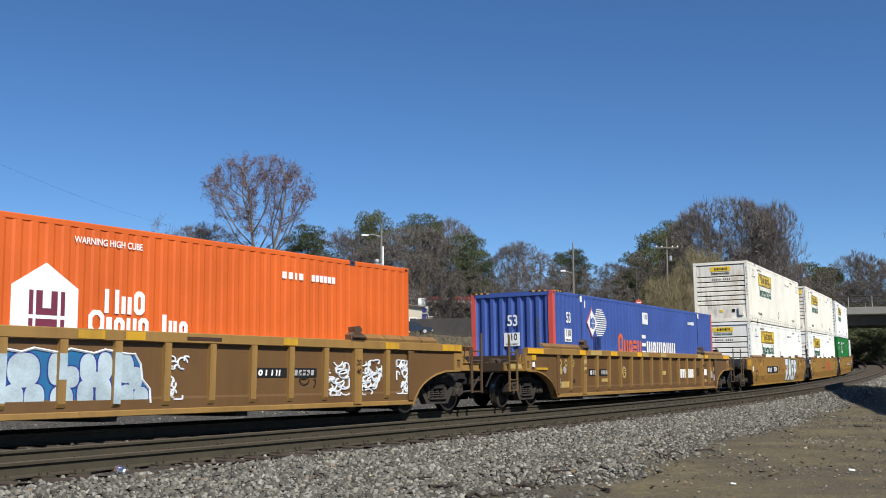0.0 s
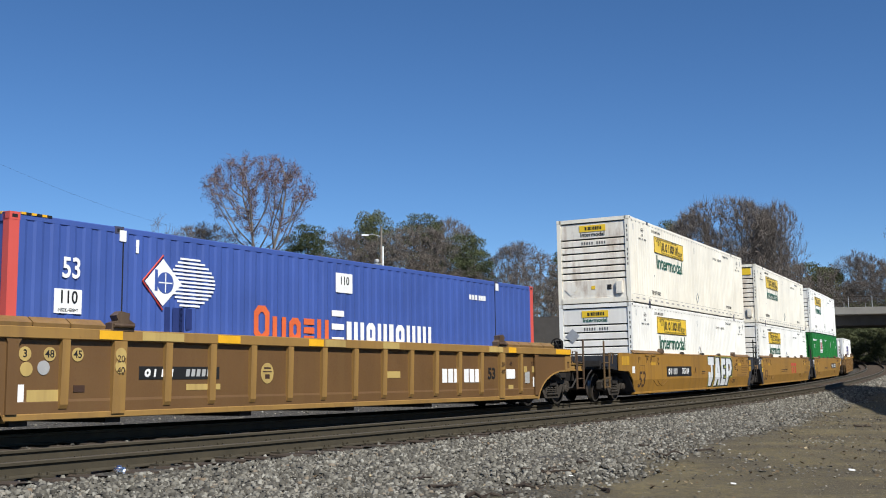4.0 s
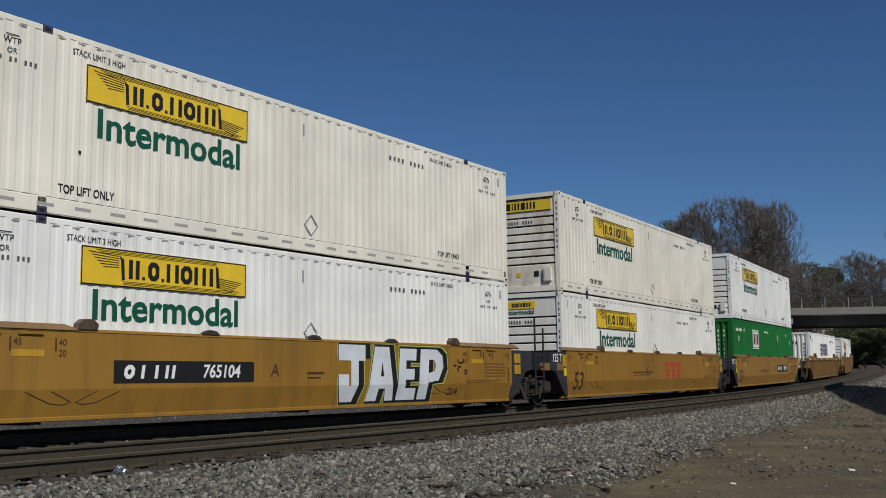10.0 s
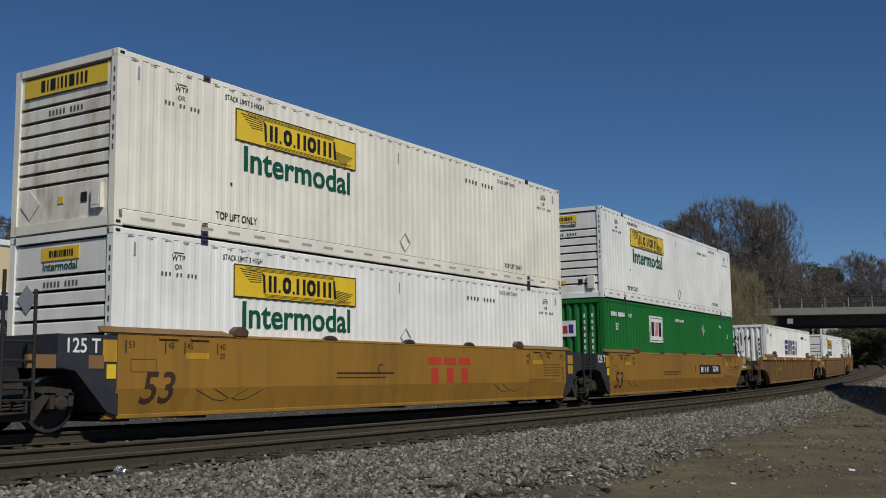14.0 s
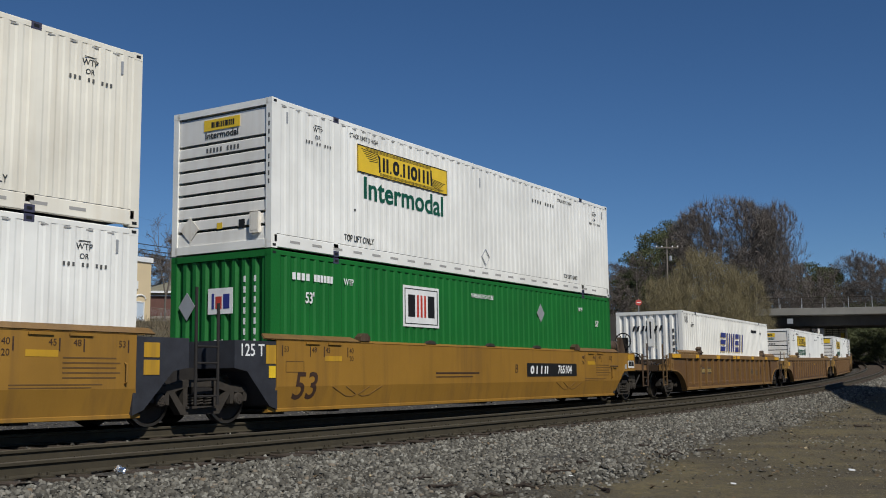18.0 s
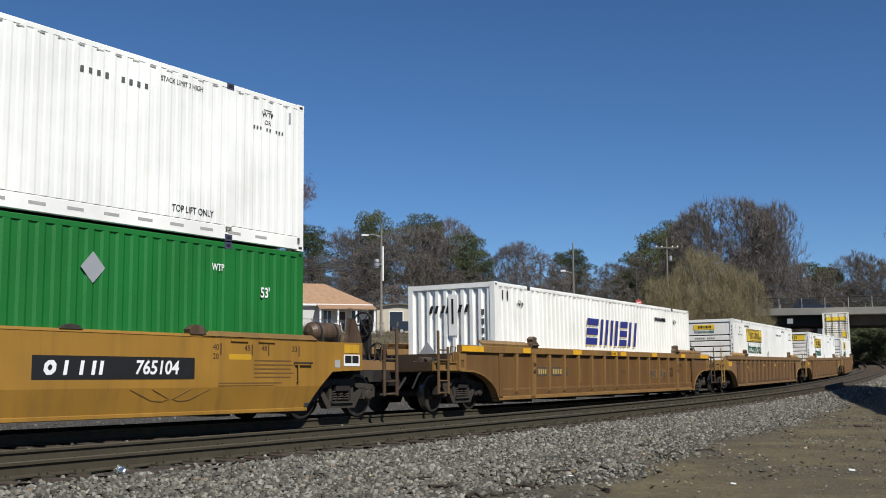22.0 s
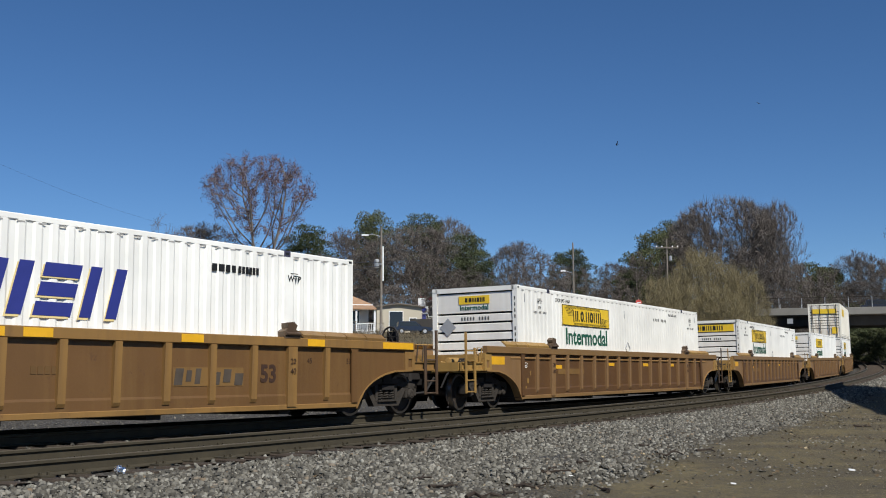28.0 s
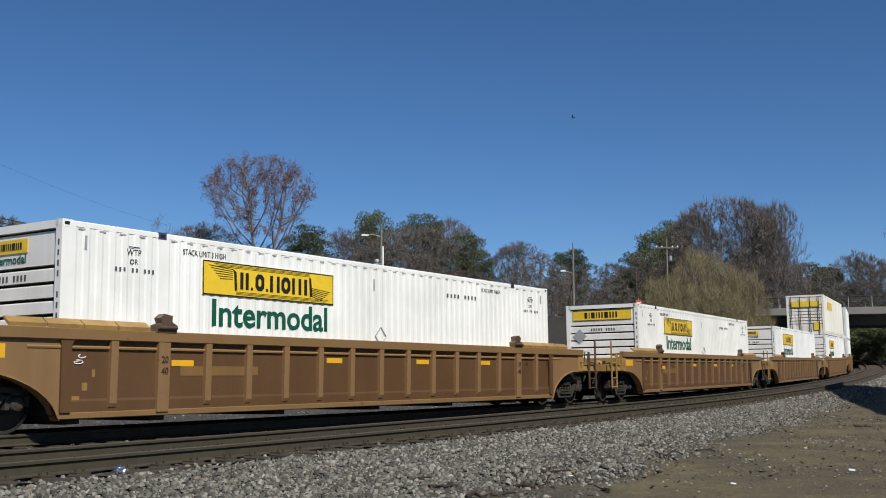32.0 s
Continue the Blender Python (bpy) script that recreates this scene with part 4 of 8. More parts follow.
def smooth_car_meshes(paint, lead, tail):
    """One unit of a three-unit articulated well car with flush sides; its inner ends are dark bulkheads."""
    key0 = ("smooth", paint, lead, tail)
    if key0 in CAR_MESH:
        return CAR_MESH[key0]
    d, mat = {}, M[paint]
    E2 = END
    f_end = [(-0.42, 0.64), (-0.78, 0.92), (-1.72, 0.95), (-1.72, 1.50)] if lead else [(0.06, 0.64), (0.06, 1.50)]
    r_end = [(E2 + 1.72, 1.50), (E2 + 1.72, 0.95), (E2 + 0.78, 0.92), (E2 + 0.42, 0.64)] if tail else [(E2 - 0.06, 1.50), (E2 - 0.06, 0.64)]
    for sy in (-1, 1):
        def yy(a, c):
            return (min(sy * a, sy * c), max(sy * a, sy * c))
        b = Build().prism_y(f_end + r_end, *yy(1.36, 1.40))
        d["upper_side", sy] = b.mesh("upper_side_sheet", mat)
        x0, x1 = f_end[0][0], r_end[-1][0]
        b = Build()
        v = [(x0, sy * 1.40, 0.64), (x1, sy * 1.40, 0.64), (E2 + 0.08, sy * 1.31, 0.235), (-0.08, sy * 1.31, 0.235),
             (x0, sy * 1.36, 0.64), (x1, sy * 1.36, 0.64), (E2 + 0.08, sy * 1.27, 0.235), (-0.08, sy * 1.27, 0.235)]
        b.add(v, [(0, 1, 2, 3), (7, 6, 5, 4), (0, 3, 7, 4), (1, 5, 6, 2), (3, 2, 6, 7), (0, 4, 5, 1)])
        d["lower_side", sy] = b.mesh("lower_side_sheet", mat)
        b = Build().box(-0.1, E2 + 0.1, *yy(1.20, 1.325), 0.17, 0.24, c=0.01)
        d["bottom_sill", sy] = b.mesh("bottom_sill", mat)
        b = Build()
        b.prism_x([(sy * 1.41, 1.50), (sy * 1.395, 1.545), (sy * 1.31, 1.545), (sy * 1.31, 1.50)], -0.1, E2 + 0.1)
        d["top_chord", sy] = b.mesh("top_chord", mat)
        # raised guide at the ends
        b = Build()
        v = [(-0.3, sy * 1.425, 1.52), (2.70, sy * 1.425, 1.52), (2.45, sy * 1.31, 1.615), (-0.25, sy * 1.31, 1.615),
             (-0.3, sy * 1.39, 1.50), (2.70, sy * 1.39, 1.50), (2.45, sy * 1.29, 1.595), (-0.25, sy * 1.29, 1.595)]
        b.add(v, [(0, 1, 2, 3), (7, 6, 5, 4), (0, 3, 7, 4), (1, 5, 6, 2), (3, 2, 6, 7), (0, 4, 5, 1)])
        d["guide", sy, 0] = b.mesh("raised_guide", M["car_guide"])
        d["guide", sy, 1] = mirrored(b).mesh("raised_guide", M["car_guide"])
        b = Build().prism_y([(2.62, 1.54), (2.98, 1.54), (3.0, 1.62), (2.9, 1.70), (2.74, 1.70), (2.64, 1.63)], *yy(1.27, 1.43))
        d["latch", sy, 0] = b.mesh("stacking_latch", M["latch"])
        d["latch", sy, 1] = mirrored(b).mesh("stacking_latch", M["latch"])
        for x in (0.9, 1.6):
            b = Build().box(x, x + 0.42, *yy(1.40, 1.43), 1.44, 1.475)
            d["hinge", sy, x, 0] = b.mesh("hinge", mat)
            d["hinge", sy, x, 1] = mirrored(b).mesh("hinge", mat)
        # folded reinforcement outlines on the lower side
        for x in (1.75, E2 - 4.2):
            for g in (0, 1):
                q = [(x, 0.62), (x + 0.45, 0.44), (x + 0.68, 0.42), (x + 0.82, 0.46), (x + 0.45, 0.62)]
                if g:
                    q = [(2 * x + 1.72 - a0, z) for a0, z in q]
                yz = [(a0, sy * (1.31 + 0.09 * (z - 0.235) / 0.405 + 0.004), z) for a0, z in q]
                d["seam", sy, x, g] = Build().tube(yz, 0.008, 4).mesh("folded_seam", M["car_guide"])
        for x in (5.2, 8.0, 10.6):
            b = Build().prism_y([(x, 1.54), (x + 0.42, 1.54), (x + 0.34, 1.60), (x + 0.2, 1.62), (x + 0.1, 1.60)], *yy(1.33, 1.42))
            d["tie_down", sy, x] = b.mesh("tie_down", M["truck"])
    b = Build()
    b.box(-0.1, E2 + 0.1, -1.25, 1.25, 0.19, 0.23)
    for x in (0.3, 2.0, 8.07, 14.15, 15.9):
        b.box(x - 0.15, x + 0.15, -1.25, 1.25, 0.13, 0.20)
    d["well_floor"] = b.mesh("well_floor", M["dark_steel"])
    inner = Build().prism_y([(0.10, 0.22), (-0.12, 0.30), (-0.72, 0.92), (-1.05, 0.98), (-1.05, 1.47), (0.10, 1.47)], -1.385, 1.385)
    outer = Build().prism_y([(-0.10, 0.25), (-0.75, 0.88), (-1.70, 0.97), (-1.70, 1.44), (-0.02, 1.44), (-0.02, 0.25)], -1.33, 1.33)
    d["end_bulkhead", 0] = (outer if lead else inner).mesh("end_bulkhead", M["dark_blue_steel"])
    d["end_bulkhead", 1] = mirrored(outer if tail else inner).mesh("end_bulkhead", M["dark_blue_steel"])
    CAR_MESH[key0] = d
    return d


M["car_guide"] = painted("brown_worn_guide_paint", (0.20, 0.112, 0.035), wear=0.5, streak=0.5, dirt=(0.1, 0.06, 0.03))
M["dark_blue_steel"] = plain("dark_grimy_end_steel", (0.03, 0.032, 0.04), 0.7, 0.1, 0.3, 4)


def smooth_car(paint, label, lead=False, tail=False, shared=True):
    """lead, tail: the ends that carry a coupler; shared: the truck under the joint behind it belongs to this unit."""
    d = smooth_car_meshes(paint, lead, tail)
    car = thing("well_car", label, "railcar", "well cars of the train")
    put_parts(car, d)
    for flag, sg, base in ((lead, -1, 0), (tail, 1, END)):
        if flag:
            part("centre_sill", Build().box(*sorted((base + sg * 1.0, base + sg * 3.0)), -0.33, 0.33, 0.66, 1.0), M["dark_steel"], car)
            part("platform_beam", Build().box(*sorted((base + sg * 1.72, base + sg * 3.0)), -1.25, 1.25, 1.002, 1.08), M["dark_steel"], car)
            part("end_sill", Build().box(*sorted((base + sg * 2.9, base + sg * 3.06)), -1.25, 1.25, 1.082, 1.26), M["dark_steel"], car)
        else:
            part("joint_casting", Build().box(*sorted((base + sg * 1.0, base + sg * 1.65)), -0.45, 0.45, 0.62, 1.0), M["dark_steel"], car)
    rd = rib_car_meshes("car_ochre")
    for flag, k in ((lead, 0), (tail, 1)):
        if flag:
            part("coupler", rd["coupler", k], None, car)
            for sy in (-1, 1):
                part("ladder", rd["ladder", sy, k], None, car)
                for key, me in rd.items():
                    if key[0] in ("brake_rod", "air_hose") and key[1] == sy and key[3] == k:
                        part(key[0], me, None, car)
                ends = sorted((base + sg * 1.74, base + sg * 3.06))
                part("side_sill", Build().box(*ends, *sorted((sy * 1.255, sy * 1.33)), 0.96, 1.16), M["brown_post"], car)
    if not lead:
        b = Build()
        for x, top in ((-1.95, 2.35), (-1.42, 2.1)):
            b.tube([(x, -1.34, 0.35), (x, -1.34, top)], 0.028, 8)
        for z in (0.5, 0.78, 1.06, 1.34):
            b.tube([(-1.95, -1.34, z), (-1.42, -1.34, z)], 0.02, 6)
        part("ladder", b, M["dark_steel"], car)
    if lead:
        truck(car, -1.42)
    truck(car, END + (1.42 if tail else 1.6))
    return car


def hand_wheel(car, x, z, y=-0.55, r=0.29):
    """Brake wheel on its stand; the wheel faces along the track."""
    w = part("brake_wheel", Build().tube([(x, y + r * math.cos(a), z + r * math.sin(a)) for a in np.linspace(0, 2 * math.pi, 21)], 0.022, 6, cap=False), M["dark_steel"], car)
    for k in range(6):
        a = k * math.pi / 3
        part("spoke", Build().tube([(x, y, z), (x + 0.02, y + r * math.cos(a), z + r * math.sin(a))], 0.013, 5), M["dark_steel"], w)
    part("wheel_stand", Build().box(x + 0.04, x + 0.16, y - 0.12, y + 0.12, 1.0, z + 0.12), M["dark_steel"], car)


def reservoir(car, x, z=1.74):
    part("air_reservoir", Build().turned([(0.02, x), (0.13, x + 0.03), (0.2, x + 0.12), (0.2, x + 0.86), (0.13, x + 0.95), (0.02, x + 0.98)], "x", 24, 0, (0, -0.62, z)), M["latch"], car, smooth=False)
    for dx in (0.2, 0.7):
        part("reservoir_bracket", Build().box(x + dx, x + dx + 0.08, -0.85, -0.40, 1.3, z - 0.12), M["dark_steel"], car)
        part("reservoir_strap", Build().turned([(0.2, x + dx), (0.207, x + dx), (0.207, x + dx + 0.06), (0.2, x + dx + 0.06)], "x", 24, 0, (0, -0.62, z)), M["dark_steel"], car)
    part("valve_stand", Build().prism_y([(x + 1.02, 1.3), (x + 1.75, 1.3), (x + 1.62, 1.62), (x + 1.42, 2.02), (x + 1.28, 2.06), (x + 1.22, 1.7)], -0.75, -0.62), M["latch"], car)


# ---- the consist, by the place of each container's front at the start ----
MOVERS = []          # (thing, place along the line at the start, height above the rail)
FLOOR_Z, STACK_Z = 0.315, 3.235


def on_train(ob, s, z=0.0):
    MOVERS.append((ob, s, z))
    return ob


def boxes(name, x0, z0, h, widths, gap, mat, c, y=-1.302, label="", slant=0.0):
    """Letter-sized plain blocks in a row, each a part."""
    x = x0
    for w in widths:
        plates(name, [(x, x + w, z0, z0 + h)], mat, c, y, label=label, slant=slant)
        x += w + gap


def mark_orange(c):
    w = M["white_mark"]
    part("house_emblem", Build().prism_y([(6.22, 0.5), (7.38, 0.5), (7.38, 1.84), (6.80, 2.20), (6.22, 1.84)], -1.304, -1.3), w, c, "white house-shaped emblem")
    for x0, x1, z0, z1 in ((6.52, 6.59, 0.5, 1.36), (6.52, 6.59, 1.42, 1.78), (6.64, 6.75, 0.5, 1.36), (6.64, 6.75, 1.42, 1.78), (6.75, 6.90, 1.25, 1.36), (6.75, 6.90, 1.42, 1.52),
                           (6.90, 7.01, 0.5, 1.36), (6.90, 7.01, 1.42, 1.78), (7.07, 7.14, 0.5, 1.36), (7.07, 7.14, 1.42, 1.78)):
        plates("emblem_bar", [(x0, x1, z0, z1)], M["maroon"], c, -1.3085)
    forms("lettering_shape", [("bars", 0.28, 1.0), ("bars", 0.20, 0.74), ("ring", 0.22, 1.0)], 7.88, 1.50, 0.38, 0.08, w, c, gap=0.05)
    forms("lettering_shape", [("ring", 0.30, 1.0), ("bar", 0.11, 0.74), ("ring", 0.21, 0.74), ("bars", 0.20, 0.74), ("ring", 0.21, 0.78), ("bar", 0.07, 0.2)], 7.58, 1.16, 0.38, 0.075, w, c, gap=0.04)
    forms("lettering_shape", [("bar", 0.09, 1.0), ("bars", 0.18, 0.74), ("ring", 0.19, 0.74), ("bar", 0.07, 0.2)], 9.06, 1.17, 0.36, 0.075, w, c, gap=0.05)
    letters("warning_lettering", "WARNING HIGH CUBE", 0.15, w, c, 7.95, 2.60, y=-1.304, bold=0.012, wide=0.86)
    boxes("unreadable_lettering", 12.0, 2.36, 0.13, [0.12, 0.12, 0.06, 0.12], 0.06, w, c)
    boxes("unreadable_lettering", 12.85, 2.36, 0.13, [0.1] * 6, 0.025, w, c)


def mark_blue_box(c):
    w = M["white_mark"]
    dia = part("diamond_emblem", Build().prism_y([(2.54, 2.06), (2.93, 1.67), (3.35, 2.06), (2.93, 2.46)], -1.304, -1.3), w, c, "white diamond emblem with a red edge")
    for p, q in (((2.49, 2.06), (2.93, 1.61)), ((2.49, 2.06), (2.93, 2.52))):
        part("emblem_edge", Build().tube([(p[0], -1.304, p[1]), (q[0], -1.304, q[1])], 0.014, 5), M["red_mark"], dia)
    part("emblem_globe", Build().turned([(0.18, -1.309), (0.18, -1.304)], "y", 20, 0, (2.98, 0, 2.06)), M["blue"], dia)
    plates("emblem_bar", [(2.75, 2.81, 1.92, 2.27)], M["blue"], dia, -1.309)
    plates("emblem_line", [(2.83, 3.13, 2.05, 2.07), (2.97, 2.99, 1.90, 2.22)], w, dia, -1.313)
    for k in range(13):
        z = 1.69 + 0.066 * k
        bow = 0.57 * (1 - ((k - 6) / 7.5) ** 2)
        plates("emblem_stripe", [(2.98 + 0.055 * abs(k - 6), 3.57 + bow, z, z + 0.034)], w, c, -1.303)
    for x, x1, z in ((2.98, 3.10, 1.12), (3.16, 3.42, 0.98), (3.46, 3.60, 1.30), (3.30, 3.38, 0.72)):
        plates("paint_run", [(x, x1, z, 1.66)], M["dark_run"], c, -1.3015, label="dark blue run of paint")
    for x in (2.08, 14.07):
        plates("panel_seam", [(x - 0.012, x + 0.012, 0.2, 2.76)], M["black"], c, -1.301)
    # black and yellow edge tape beside the front posts
    for k in range(6):
        mt = M["black" if k % 2 else "safety"]
        part("edge_tape", Build().box(0.19 + 0.09 * k, 0.27 + 0.09 * k, -1.306, -1.2, 2.87, 2.905), mt, c)
        for y in (-1.12, 0.72):
            part("edge_tape", Build().box(-0.006, 0.1, y + 0.09 * k, y + 0.08 + 0.09 * k, 2.87, 2.905), mt, c)
    forms("lettering_shape", [("ring", 0.42, 1.0), ("bars", 0.38, 0.71), ("ring", 0.34, 0.71), ("steps", 0.32, 0.71), ("bars", 0.36, 0.71)], 5.14, 1.17, 0.64, 0.12, M["orange_mark"], c, gap=0.09)
    forms("lettering_shape", [("steps", 0.40, 1.0), ("bar", 0.16, 0.68), ("bars", 0.34, 0.68), ("ring", 0.31, 0.68), ("bars", 0.33, 0.68), ("bar", 0.16, 0.68), ("ring", 0.33, 0.68), ("bars", 0.34, 0.68), ("bar", 0.13, 0.68), ("bars", 0.34, 0.68)], 7.42, 1.17, 0.66, 0.12, w, c, gap=0.09)
    letters("length_mark", "53", 0.44, w, c, 1.10, 2.14, y=-1.304, bold=0.02, wide=0.8)
    part("height_plate", Build().box(0.80, 1.30, -1.305, -1.299, 1.46, 1.83), w, c)
    letters("height_mark", "110", 0.27, M["black"], c, 1.05, 1.70, y=-1.3085, bold=0.016, wide=0.86)
    letters("height_mark", "INSIDE HEIGHT", 0.075, M["black"], c, 1.05, 1.51, y=-1.3085, wide=0.72)
    part("height_plate", Build().box(7.55, 8.10, -1.305, -1.299, 2.20, 2.60), w, c)
    letters("height_mark", "110", 0.24, M["black"], c, 7.83, 2.44, y=-1.3085, bold=0.01, wide=0.9)
    boxes("unreadable_lettering", 12.8, 2.36, 0.12, [0.1] * 3, 0.04, w, c)
    boxes("unreadable_lettering", 13.25, 2.36, 0.12, [0.07] * 4, 0.02, w, c)
    part("wtp_plate", Build().box(2.0, 2.13, -1.312, -1.299, 2.66, 2.84), w, c)
    part("wtp_plate", Build().box(2.34, 2.40, -1.306, -1.299, 2.50, 2.72), w, c)
    part("wtp_plate", Build().box(14.1, 14.24, -1.312, -1.299, 2.66, 2.84), w, c)
    # front end
    letters("length_mark", "53", 0.44, w, c, -0.03, 2.06, y=0.014, end=True, bold=0.02, wide=0.8)
    part("height_plate", Build().box(0.012, 0.018, -0.25, 0.25, 1.35, 1.73), w, c)
    letters("height_mark", "110", 0.27, M["black"], c, 0, 1.60, y=0.010, end=True, bold=0.016, wide=0.86)
    letters("height_mark", "INSIDE HEIGHT", 0.075, M["black"], c, 0, 1.40, y=0.010, end=True, wide=0.72)
    plates("unreadable_lettering", [(-0.86, -0.80, 2.0 - 0.17 * k, 2.12 - 0.17 * k) for k in range(8)], M["mark_grey"], c, 0.014, end=True)


def mark_green(c):
    w = M["white_mark"]
    sq = part("emblem_square", Build().box(4.42, 5.92, -1.306, -1.299, 1.60, 2.52), w, c, "white square emblem with a dark border")
    plates("emblem_border", [(4.48, 5.86, 2.44, 2.46), (4.48, 5.86, 1.66, 1.68), (4.48, 4.51, 1.68, 2.44), (5.83, 5.86, 1.68, 2.44)], M["black"], sq, -1.3095)
    plates("emblem_shape", [(4.62, 4.90, 1.82, 2.32)], M["black"], sq, -1.3095)
    for a, b2 in ((4.98, 5.06), (5.13, 5.21), (5.28, 5.36)):
        plates("emblem_shape", [(a, b2, 1.82, 2.32)], M["red_mark"], sq, -1.3095)
    plates("emblem_shape", [(5.44, 5.72, 1.82, 2.32)], M["black"], sq, -1.3095)
    boxes("unreadable_lettering", 0.62, 2.36, 0.14, [0.10, 0.10, 0.10, 0.10], 0.04, w, c)
    boxes("unreadable_lettering", 1.28, 2.36, 0.14, [0.08] * 6, 0.025, w, c)
    letters("length_mark", "53'", 0.30, w, c, 1.15, 2.02, y=-1.304, bold=0.02, wide=0.8)
    letters("length_mark", "53'", 0.26, w, c, 15.1, 2.04, y=-1.304, bold=0.02, wide=0.8)
    letters("lift_mark", "WTP", 0.19, w, c, 2.42, 2.42, y=-1.304, bold=0.015, wide=0.8)
    letters("lift_mark", "WTP", 0.17, w, c, 13.9, 2.42, y=-1.304, bold=0.015, wide=0.8)
    letters("warning_lettering", "WARNING HIGH CUBE", 0.15, w, c, 8.0, 2.46, y=-1.304, bold=0.012, wide=0.72)
    part("placard_holder", Build().prism_y([(11.02, 2.2), (11.25, 1.95), (11.48, 2.2), (11.25, 2.45)], -1.306, -1.299), M["placard"], c, "grey diamond placard holder")
    # front end
    part("emblem_square", Build().box(0.010, 0.018, -0.34, 0.30, 1.72, 2.22), w, c)
    plates("emblem_shape", [(-0.26, -0.10, 1.82, 2.10)], M["navy"], c, 0.006, end=True)
    plates("emblem_shape", [(-0.06, 0.10, 1.82, 2.06)], M["red_mark"], c, 0.006, end=True)
    plates("emblem_shape", [(0.14, 0.20, 1.82, 2.12)], M["navy"], c, 0.006, end=True)
    part("placard_holder", Build().prism_x([(0.86, 1.62), (1.08, 1.9), (0.86, 2.18), (0.64, 1.9)], 0.004, 0.012), M["placard"], c)
    letters("length_mark", "53'", 0.26, w, c, 0.02, 1.12, y=0.012, end=True, bold=0.02, wide=0.8)
    for x in (-0.66, -0.92):
        plates("unreadable_lettering", [(x, x + 0.05, 2.3 - 0.2 * k, 2.42 - 0.2 * k) for k in range(7)], w, c, 0.012, end=True)


def mark_slanted(c):
    drip_edge(c)
    for kind, x, wd in (("steps", 5.85, 0.90), ("triple", 6.94, 1.06), ("bar", 8.18, 0.25), ("steps", 8.62, 0.66), ("bars", 9.44, 0.70)):
        form("lettering_edge", kind, x - 0.035, 1.375, wd, 0.80, 0.20, M["pale_edge"], c, -1.303, 0.26, label="yellow edge")
        form("lettering_bar", kind, x, 1.41, wd, 0.80, 0.21, M["navy"], c, -1.3075, 0.26, label="slanted navy bar")
    boxes("unreadable_lettering", 12.2, 2.36, 0.13, [0.12, 0.14, 0.1, 0.1], 0.04, M["black"], c)
    boxes("unreadable_lettering", 12.85, 2.36, 0.13, [0.07] * 6, 0.02, M["black"], c)
    for x in (1.45, 14.35):
        letters("lift_mark", "WTP", 0.17, M["black"], c, x, 2.36, y=-1.304, bold=0.012)
        plates("overline", [(x - 0.1, x + 0.1, 2.46, 2.475)], M["black"], c, -1.303)
    for x in (0.42, 0.70):
        plates("side_marker", [(x, x + 0.05, 2.45, 2.70)], M["truck"], c, -1.306, 0.008)
    for x, wd in ((-0.66, 0.08), (-0.5, 0.08), (-0.3, 0.08), (-0.16, 0.08), (0.2, 0.09), (0.4, 0.08)):
        part("lettering_bar", Build().prism_x([(-x - wd, 2.14), (-x, 2.14), (-x - 0.06, 2.34), (-x - wd - 0.06, 2.34)], 0.010, 0.016), M["black"], c)
    part("vent_cover", Build().box(0.0, 0.02, -0.20, 0.06, 1.55, 2.62), M["white"], c)
    plates("vent_slot", [(-0.09, -0.03, 1.85, 2.5)], M["black"], c, -0.004, end=True)
    part("placard_holder", Build().prism_x([(0.72, 0.75), (0.99, 1.08), (0.72, 1.42), (0.45, 1.08)], 0.002, 0.012), M["placard"], c)
    letters("length_mark", "536", 0.30, M["black"], c, 0.0, 0.42, y=0.012, end=True, bold=0.015, wide=0.8)
    plates("unreadable_lettering", [(-0.98, -0.90, 2.05 - 0.24 * k, 2.2 - 0.24 * k) for k in range(6)], M["mark_grey"], c, 0.012, end=True)


def stripes(car, xs, z0=1.40, z1=1.535, y=-1.437, mat="safety"):
    for x0, x1 in xs:
        plates("reflective_stripe", [(x0, x1, z0, z1)], M[mat], car, y)


def number_plate_bar(car, x0, x1, z0, z1, number, y):
    """Black panel with the car's mark as white blocks and its number."""
    pan = part("number_panel", Build().box(x0, x1, y, y + 0.006, z0, z1), M["black"], car, "black panel with white markings")
    w, h = x1 - x0, z1 - z0
    for k, kind in enumerate(("ring", "bar", "bar", "bars")):
        form("mark_block", kind, x0 + w * (0.06 + 0.09 * k + (0.02 if kind == "bar" else 0)), z0 + h * 0.2, w * (0.02 if kind == "bar" else 0.065), h * 0.6, w * 0.02, M["white_mark"], pan, y - 0.004, 0.15)
    if number:
        letters("number", number, h * 0.86, M["white_mark"], pan, x0 + w * 0.74, (z0 + z1) / 2, y=y - 0.004, bold=0.02, shear=0.15, wide=0.98)
    else:
        for k in range(6):
            plates("mark_block", [(x0 + w * (0.56 + 0.068 * k), x0 + w * (0.56 + 0.068 * k + 0.045), z0 + h * 0.22, z1 - h * 0.2)], M["mark_grey_light"], pan, y - 0.004, slant=0.15)


